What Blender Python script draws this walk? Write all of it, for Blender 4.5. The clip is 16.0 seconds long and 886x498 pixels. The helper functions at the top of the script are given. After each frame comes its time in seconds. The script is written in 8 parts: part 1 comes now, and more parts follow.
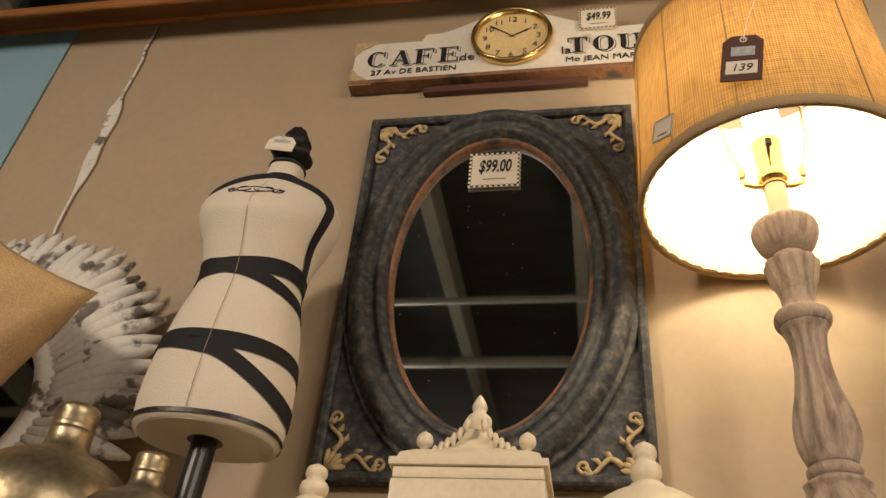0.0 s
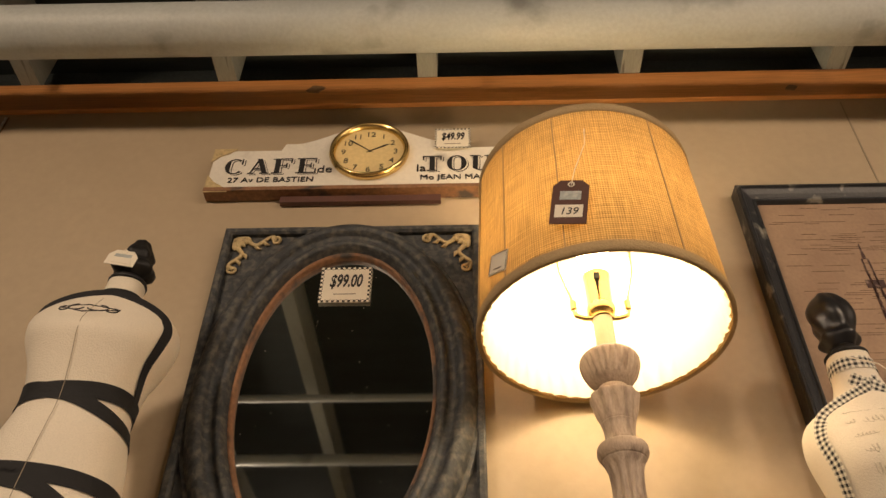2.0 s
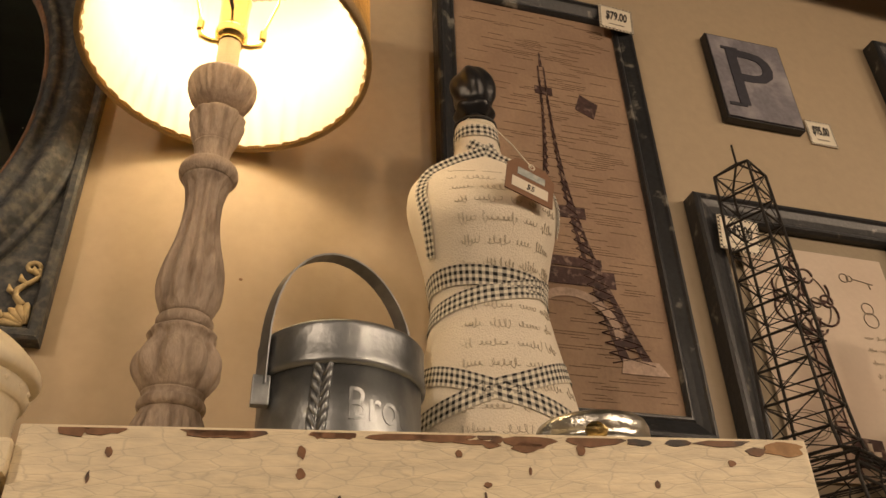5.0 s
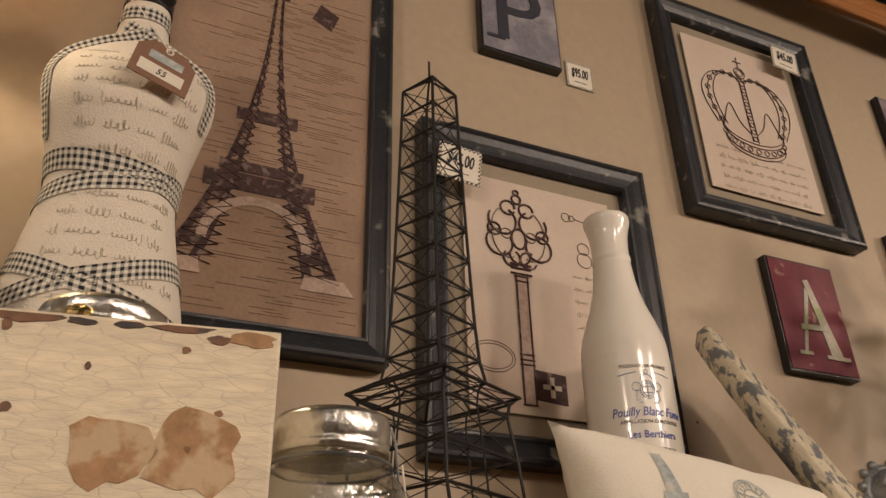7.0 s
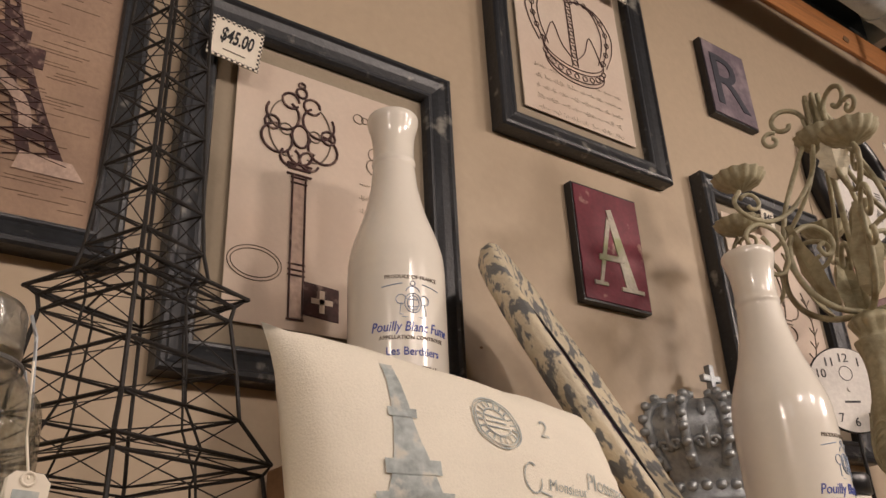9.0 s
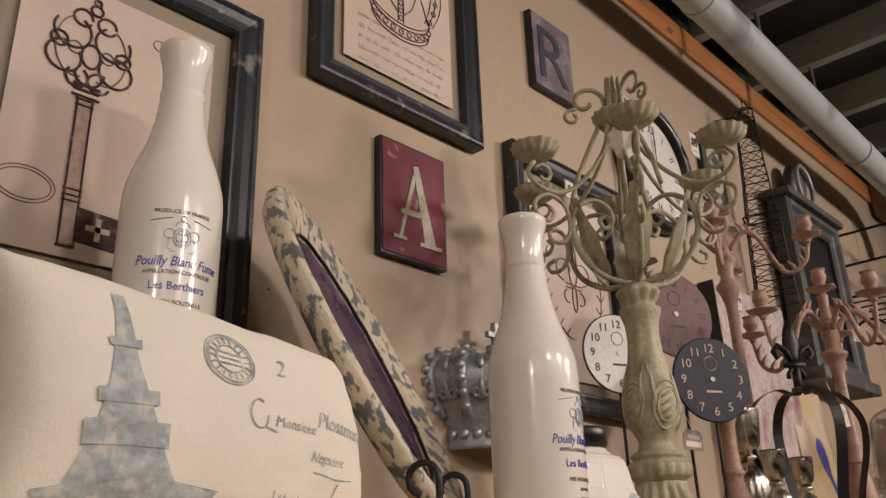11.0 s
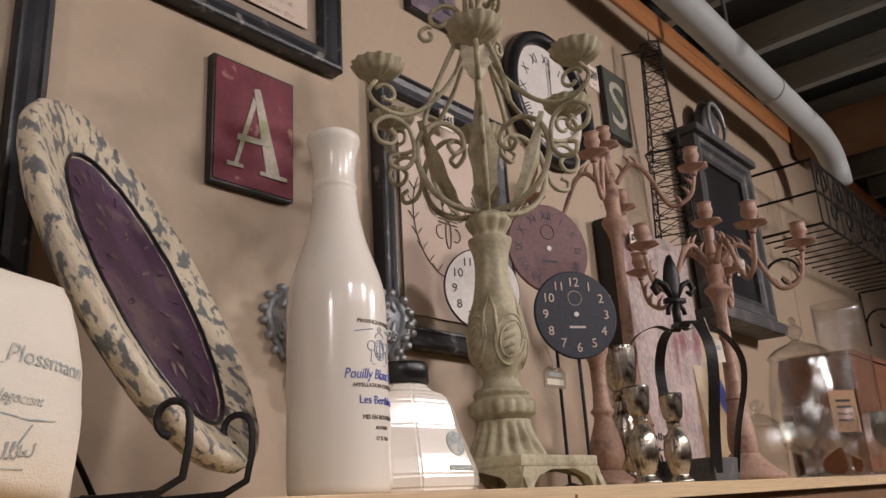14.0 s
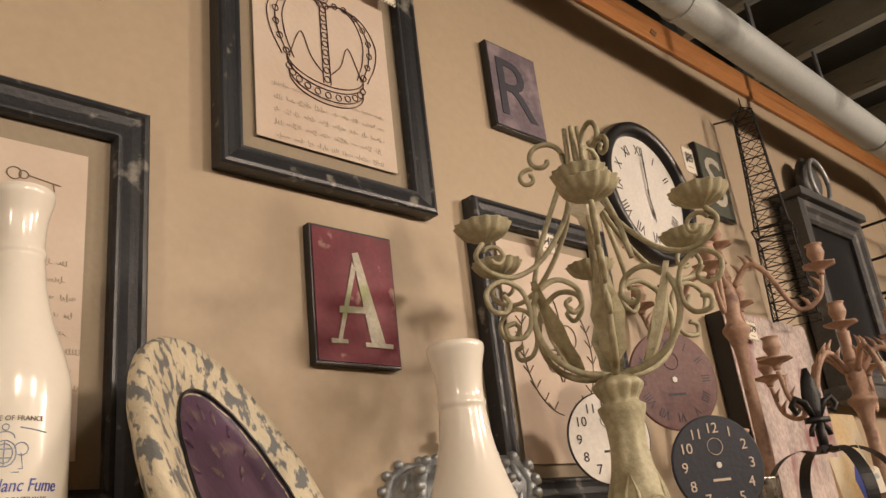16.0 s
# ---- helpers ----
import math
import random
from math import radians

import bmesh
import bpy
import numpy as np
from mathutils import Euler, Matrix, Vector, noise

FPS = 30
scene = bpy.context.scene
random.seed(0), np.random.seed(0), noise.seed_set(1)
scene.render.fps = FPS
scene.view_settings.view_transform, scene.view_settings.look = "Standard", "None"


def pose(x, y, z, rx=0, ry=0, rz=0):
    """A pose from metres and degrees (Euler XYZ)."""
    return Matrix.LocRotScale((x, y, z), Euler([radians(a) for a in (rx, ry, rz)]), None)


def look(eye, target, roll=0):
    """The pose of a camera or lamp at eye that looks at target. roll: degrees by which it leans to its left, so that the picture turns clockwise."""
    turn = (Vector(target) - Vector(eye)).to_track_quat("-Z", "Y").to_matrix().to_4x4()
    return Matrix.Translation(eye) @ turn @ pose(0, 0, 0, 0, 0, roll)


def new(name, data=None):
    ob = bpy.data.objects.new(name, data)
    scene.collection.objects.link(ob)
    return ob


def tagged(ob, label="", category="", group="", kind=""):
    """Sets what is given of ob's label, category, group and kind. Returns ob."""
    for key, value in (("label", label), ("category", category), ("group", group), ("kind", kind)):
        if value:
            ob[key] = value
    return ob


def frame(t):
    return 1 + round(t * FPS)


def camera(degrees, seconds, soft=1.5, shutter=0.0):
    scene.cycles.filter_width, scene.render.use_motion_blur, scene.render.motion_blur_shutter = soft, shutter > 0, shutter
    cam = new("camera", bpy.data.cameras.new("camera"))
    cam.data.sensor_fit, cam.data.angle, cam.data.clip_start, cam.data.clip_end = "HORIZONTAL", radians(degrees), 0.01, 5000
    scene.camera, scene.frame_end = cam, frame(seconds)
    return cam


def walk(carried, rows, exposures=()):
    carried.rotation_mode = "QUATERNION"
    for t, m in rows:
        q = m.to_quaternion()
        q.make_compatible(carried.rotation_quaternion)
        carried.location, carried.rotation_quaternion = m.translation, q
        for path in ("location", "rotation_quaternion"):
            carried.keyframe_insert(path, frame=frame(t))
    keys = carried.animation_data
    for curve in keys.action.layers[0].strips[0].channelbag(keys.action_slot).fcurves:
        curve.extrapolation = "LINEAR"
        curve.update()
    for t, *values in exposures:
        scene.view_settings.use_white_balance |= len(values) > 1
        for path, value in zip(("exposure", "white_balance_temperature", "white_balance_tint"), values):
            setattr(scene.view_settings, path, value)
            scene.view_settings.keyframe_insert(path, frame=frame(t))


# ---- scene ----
cam = camera(56.7, 16.0)
PATH = [
    (0, (0.098, 0.025, 1.423), (-0.252, 1.597, 2.608), 5.7),
    (0.5, (0.12, 0.005, 1.436), (-0.139, 1.548, 2.681), 4.0),
    (1, (0.145, -0.029, 1.459), (-0.032, 1.477, 2.764), 2.6),
    (1.5, (0.152, -0.032, 1.47), (0.043, 1.448, 2.81), 1.3),
    (2, (0.157, -0.03, 1.47), (0.102, 1.451, 2.813), 0.6),
    (2.5, (0.179, 0.001, 1.453), (0.183, 1.497, 2.781), 0.3),
    (3, (0.196, -0.004, 1.449), (0.262, 1.528, 2.733), 0.5),
    (3.5, (0.238, 0.029, 1.417), (0.399, 1.592, 2.654), 0.1),
    (4, (0.288, 0.057, 1.405), (0.548, 1.65, 2.586), -0.1),
    (4.5, (0.334, 0.099, 1.395), (0.699, 1.71, 2.524), -0.6),
    (5, (0.413, 0.148, 1.386), (0.891, 1.759, 2.471), -1.8),
    (5.2, (0.435, 0.156, 1.39), (0.969, 1.767, 2.449), -1.8),
    (7.3, (0.776, 0.111, 1.349), (1.538, 1.687, 2.317), -1.4),
    (7.5, (0.795, 0.12, 1.343), (1.59, 1.684, 2.303), -1.5),
    (8, (0.868, 0.129, 1.337), (1.744, 1.67, 2.262), -1.9),
    (8.5, (0.923, 0.161, 1.336), (1.882, 1.674, 2.225), -2.3),
    (9, (0.915, 0.191, 1.369), (1.978, 1.663, 2.207), -2.8),
    (9.5, (0.915, 0.15, 1.375), (2.068, 1.573, 2.179), -3.1),
    (10, (0.932, 0.109, 1.371), (2.161, 1.489, 2.137), -2.7),
    (10.2, (0.941, 0.109, 1.374), (2.203, 1.467, 2.124), -2.6),
    (12.3, (1.03, 0.122, 1.299), (2.474, 1.33, 1.974), -1.3),
    (12.5, (1.044, 0.124, 1.297), (2.498, 1.328, 1.959), -1.4),
    (13, (1.132, 0.103, 1.3), (2.599, 1.315, 1.917), -1.7),
    (13.5, (1.194, 0.078, 1.302), (2.661, 1.299, 1.899), -2.6),
    (14, (1.199, 0.039, 1.341), (2.654, 1.273, 1.942), -3.4),
    (14.5, (1.196, 0.042, 1.394), (2.64, 1.283, 2.007), -4.5),
    (15, (1.199, 0.046, 1.485), (2.621, 1.301, 2.119), -5.3),
    (15.5, (1.214, 0.072, 1.546), (2.593, 1.365, 2.2), -6.1),
    (16, (1.183, 0.093, 1.59), (2.501, 1.429, 2.28), -6.7),
]

EXPO = [(0, -0.06, 6050, 13), (1.5, -0.06, 6500, 15), (3.0, -0.20, 7000, 16), (5.0, -0.46, 6950, 16), (7.5, -0.30, 5800, 18), (8.5, -0.14, 5650, 18), (10.0, -0.18, 5500, 18),
        (12.5, -0.33, 5300, 19), (14.0, -0.30, 5150, 19), (15.0, -0.04, 5350, 18), (16, 0.06, 6050, 15)]
walk(cam, [(t, look(eye, target, roll)) for t, eye, target, roll in PATH], EXPO)

# ---- light ----
world = bpy.data.worlds.new("shop")
scene.world = world
world.use_nodes = True
world.node_tree.nodes["Background"].inputs[0].default_value = (1.0, 0.82, 0.62, 1)
world.node_tree.nodes["Background"].inputs[1].default_value = 0.02


def lamp(name, kind, loc, power, colour, target=None, size=0.1, **more):
    data = bpy.data.lights.new(name, kind)
    data.energy, data.color = power, colour
    if kind == "AREA":
        data.shape, data.size = "DISK", size
    else:
        data.shadow_soft_size = size
    for k, v in more.items():
        if k == "angle":
            data.spot_size = radians(v)
        if k == "blend":
            data.spot_blend = v
    ob = new(name, data)
    ob.matrix_world = look(loc, target) if target else Matrix.Translation(loc)
    return ob


WARM = (1.0, 0.74, 0.45)
LAMP_X, LAMP_Y = 0.366, 0.985
lamp("bulb_light", "POINT", (LAMP_X, LAMP_Y, 2.370), 2.9, (1.0, 0.75, 0.40), size=0.055)
SPOTS = [((-1.7, -1.75, 2.78), (-0.5, 1.1, 1.58), 190), ((1.55, -1.75, 2.78), (0.90, 1.0, 1.22), 82),
         ((3.1, -1.8, 2.78), (1.85, 1.0, 1.22), 172), ((5.0, -1.7, 2.78), (3.9, 1.0, 1.55), 290)]
for eye_, aim_, power_ in SPOTS:
    lamp("spot_light", "SPOT", eye_, power_, (1.0, 0.79, 0.56), aim_, 0.16, angle=104, blend=0.9)
# added fill without fixtures: unseen area lamps that brighten the fronts of things
for x_, power_ in ((-0.6, 9.0), (2.4, 9.0), (5.2, 27.0)):
    lamp("room_fill", "AREA", (x_, -2.6, 3.0), power_, (1.0, 0.82, 0.62), (x_, 0.2, 0.6), 0.9)


# ---- materials ----
def mat(name, colour, rough=0.6, metal=0.0, vary=0.12, scale=9.0, fine=120.0, bump=0.15, second=None, second_at=0.62, second_scale=14.0, stretch=(1, 1, 1), soft=0.06, coat=0.0, crackle=0.0):
    """A surface with broad stains and fine grain; second: a colour that shows through in worn patches."""
    m = bpy.data.materials.new(name)
    m.use_nodes = True
    nt = m.node_tree
    n, l = nt.nodes, nt.links
    b = n["Principled BSDF"]
    b.inputs["Roughness"].default_value, b.inputs["Metallic"].default_value = rough, metal
    b.inputs["Coat Weight"].default_value = coat
    tc = n.new("ShaderNodeTexCoord")
    mp = n.new("ShaderNodeMapping")
    mp.inputs["Scale"].default_value = stretch
    l.new(tc.outputs["Object"], mp.inputs[0])

    def noise_tex(sc, detail=5.0):
        t = n.new("ShaderNodeTexNoise")
        t.inputs["Scale"].default_value, t.inputs["Detail"].default_value = sc, detail
        l.new(mp.outputs[0], t.inputs["Vector"])
        return t

    big, small = noise_tex(scale), noise_tex(fine, 3.0)
    add = n.new("ShaderNodeMath")
    add.operation = "ADD"
    l.new(big.outputs["Fac"], add.inputs[0])
    l.new(small.outputs["Fac"], add.inputs[1])
    ramp = n.new("ShaderNodeMapRange")
    ramp.inputs["From Min"].default_value, ramp.inputs["From Max"].default_value = 0.6, 1.4
    ramp.inputs["To Min"].default_value, ramp.inputs["To Max"].default_value = 1 - vary, 1 + vary
    l.new(add.outputs[0], ramp.inputs[0])
    mul = n.new("ShaderNodeVectorMath")
    mul.operation = "SCALE"
    mul.inputs[0].default_value = colour[:3]
    l.new(ramp.outputs[0], mul.inputs["Scale"])
    out = mul.outputs[0]
    if second:
        worn = noise_tex(second_scale, 7.0)
        step = n.new("ShaderNodeMapRange")
        step.inputs["From Min"].default_value, step.inputs["From Max"].default_value = second_at - soft, second_at + soft
        l.new(worn.outputs["Fac"], step.inputs[0])
        mix = n.new("ShaderNodeMix")
        mix.data_type = "RGBA"
        l.new(step.outputs[0], mix.inputs[0])
        l.new(out, mix.inputs[6])
        mix.inputs[7].default_value = (*second, 1)
        out = mix.outputs[2]
    height = add.outputs[0]
    if crackle:
        vor = n.new("ShaderNodeTexVoronoi")
        vor.feature = "DISTANCE_TO_EDGE"
        vor.inputs["Scale"].default_value = crackle
        warp = n.new("ShaderNodeMix")
        warp.data_type = "VECTOR"
        warp.inputs[0].default_value = 0.02
        l.new(mp.outputs[0], warp.inputs[4])
        l.new(big.outputs["Color"], warp.inputs[5])
        l.new(warp.outputs[1], vor.inputs["Vector"])
        line = n.new("ShaderNodeMapRange")
        line.inputs["From Min"].default_value, line.inputs["From Max"].default_value = 0.0, 0.05
        line.inputs["To Min"].default_value, line.inputs["To Max"].default_value = 0.86, 1.0
        l.new(vor.outputs["Distance"], line.inputs[0])
        dim = n.new("ShaderNodeVectorMath")
        dim.operation = "SCALE"
        l.new(out, dim.inputs[0])
        l.new(line.outputs[0], dim.inputs["Scale"])
        out = dim.outputs[0]
        both = n.new("ShaderNodeMath")
        both.operation = "ADD"
        l.new(height, both.inputs[0])
        l.new(line.outputs[0], both.inputs[1])
        height = both.outputs[0]
    l.new(out, b.inputs["Base Color"])
    if bump:
        bp = n.new("ShaderNodeBump")
        bp.inputs["Strength"].default_value, bp.inputs["Distance"].default_value = bump, 0.004
        l.new(height, bp.inputs["Height"])
        l.new(bp.outputs[0], b.inputs["Normal"])
    return m


def uv_node(nt):
    t = nt.nodes.new("ShaderNodeUVMap")
    t.uv_map = "UVMap"
    return t


def math_node(nt, op, a, b=None):
    t = nt.nodes.new("ShaderNodeMath")
    t.operation = op
    for i, v in enumerate((a, b)):
        if v is None:
            continue
        if isinstance(v, (int, float)):
            t.inputs[i].default_value = v
        else:
            nt.links.new(v, t.inputs[i])
    return t.outputs[0]


def glass_mat(name, tint=(1, 1, 1), rough=0.02, ior=1.5):
    """Thin clear glass: see-through, with gloss that grows at grazing angles."""
    m = bpy.data.materials.new(name)
    m.use_nodes = True
    n, l = m.node_tree.nodes, m.node_tree.links
    clear, gloss, mix, edge = n.new("ShaderNodeBsdfTransparent"), n.new("ShaderNodeBsdfGlossy"), n.new("ShaderNodeMixShader"), n.new("ShaderNodeLayerWeight")
    clear.inputs[0].default_value = (*tint, 1)
    gloss.inputs["Roughness"].default_value = rough
    edge.inputs["Blend"].default_value = 0.5
    wavy, bump = n.new("ShaderNodeTexNoise"), n.new("ShaderNodeBump")
    wavy.inputs["Scale"].default_value = 22.0
    bump.inputs["Strength"].default_value, bump.inputs["Distance"].default_value = 0.25, 0.01
    l.new(wavy.outputs["Fac"], bump.inputs["Height"])
    l.new(bump.outputs[0], gloss.inputs["Normal"])
    face_on = ((ior - 1) / (ior + 1)) ** 2
    amount = math_node(m.node_tree, "MULTIPLY_ADD", math_node(m.node_tree, "POWER", edge.outputs["Facing"], 4.0), 0.6)
    amount.node.inputs[2].default_value = face_on
    l.new(amount, mix.inputs[0])
    l.new(clear.outputs[0], mix.inputs[1])
    l.new(gloss.outputs[0], mix.inputs[2])
    l.new(mix.outputs[0], n["Material Output"].inputs[0])
    n.remove(n["Principled BSDF"])
    return m


def glow_mat(name, colour, strength):
    m = bpy.data.materials.new(name)
    m.use_nodes = True
    b = m.node_tree.nodes["Principled BSDF"]
    b.inputs["Base Color"].default_value = (1, 0.95, 0.85, 1)
    b.inputs["Emission Color"].default_value, b.inputs["Emission Strength"].default_value = (*colour, 1), strength
    return m


def check_mat(name, dark, light, both=True):
    """Woven gingham (both) or a plain two-colour check, in units of the UV map."""
    m = bpy.data.materials.new(name)
    m.use_nodes = True
    nt = m.node_tree
    b = nt.nodes["Principled BSDF"]
    b.inputs["Roughness"].default_value = 0.85
    sep = nt.nodes.new("ShaderNodeSeparateXYZ")
    nt.links.new(uv_node(nt).outputs[0], sep.inputs[0])
    a = math_node(nt, "GREATER_THAN", math_node(nt, "FRACT", math_node(nt, "MULTIPLY", sep.outputs[0], 0.5)), 0.5)
    c = math_node(nt, "GREATER_THAN", math_node(nt, "FRACT", math_node(nt, "MULTIPLY", sep.outputs[1], 0.5)), 0.5)
    if both:
        f = math_node(nt, "MULTIPLY", math_node(nt, "ADD", a, c), 0.5)
    else:
        f = math_node(nt, "ABSOLUTE", math_node(nt, "SUBTRACT", a, c))
    mix = nt.nodes.new("ShaderNodeMix")
    mix.data_type = "RGBA"
    nt.links.new(f, mix.inputs[0])
    mix.inputs[6].default_value, mix.inputs[7].default_value = (*light, 1), (*dark, 1)
    nt.links.new(mix.outputs[2], b.inputs["Base Color"])
    return m


def burlap_mat(name, colour, lets=0.55, scale=165.0):
    """Loose woven cloth that lets light through, with thick and thin threads."""
    m = bpy.data.materials.new(name)
    m.use_nodes = True
    nt = m.node_tree
    n, l = nt.nodes, nt.links
    b = n["Principled BSDF"]
    tc = uv_node(nt)
    facs = []
    for axis, sc in (("X", scale), ("Y", scale * 0.9)):
        w = n.new("ShaderNodeTexWave")
        w.bands_direction = axis
        w.inputs["Scale"].default_value, w.inputs["Distortion"].default_value = sc * 0.05, 1.2
        w.inputs["Detail Scale"].default_value = 3.0
        l.new(tc.outputs[0], w.inputs["Vector"])
        facs.append(w.outputs["Fac"])
    weave = math_node(nt, "MULTIPLY", math_node(nt, "ADD", facs[0], facs[1]), 0.5)
    slub = n.new("ShaderNodeTexNoise")
    slub.inputs["Scale"].default_value = 14.0
    mp = n.new("ShaderNodeMapping")
    mp.inputs["Scale"].default_value = (2.2, 0.12, 1)
    l.new(tc.outputs[0], mp.inputs[0])
    l.new(mp.outputs[0], slub.inputs["Vector"])
    across = n.new("ShaderNodeTexNoise")
    across.inputs["Scale"].default_value = 14.0
    mp2 = n.new("ShaderNodeMapping")
    mp2.inputs["Scale"].default_value = (0.10, 2.6, 1)
    l.new(tc.outputs[0], mp2.inputs[0])
    l.new(mp2.outputs[0], across.inputs["Vector"])
    slubs = math_node(nt, "ADD", slub.outputs["Fac"], across.outputs["Fac"])
    f = math_node(nt, "ADD", math_node(nt, "MULTIPLY", weave, 0.45), math_node(nt, "MULTIPLY", slubs, 0.55))
    rng = n.new("ShaderNodeMapRange")
    rng.inputs["From Min"].default_value, rng.inputs["From Max"].default_value = 0.45, 1.12
    rng.inputs["To Min"].default_value, rng.inputs["To Max"].default_value = 0.42, 1.30
    l.new(f, rng.inputs[0])
    mul = n.new("ShaderNodeVectorMath")
    mul.operation = "SCALE"
    mul.inputs[0].default_value = colour
    l.new(rng.outputs[0], mul.inputs["Scale"])
    l.new(mul.outputs[0], b.inputs["Base Color"])
    b.inputs["Roughness"].default_value = 0.9
    tr = n.new("ShaderNodeBsdfTranslucent")
    l.new(mul.outputs[0], tr.inputs["Color"])
    mx = n.new("ShaderNodeMixShader")
    mx.inputs[0].default_value = lets
    l.new(b.outputs[0], mx.inputs[1])
    l.new(tr.outputs[0], mx.inputs[2])
    l.new(mx.outputs[0], n["Material Output"].inputs[0])
    bp = n.new("ShaderNodeBump")
    bp.inputs["Strength"].default_value, bp.inputs["Distance"].default_value = 0.4, 0.002
    l.new(f, bp.inputs["Height"])
    l.new(bp.outputs[0], b.inputs["Normal"])
    return m


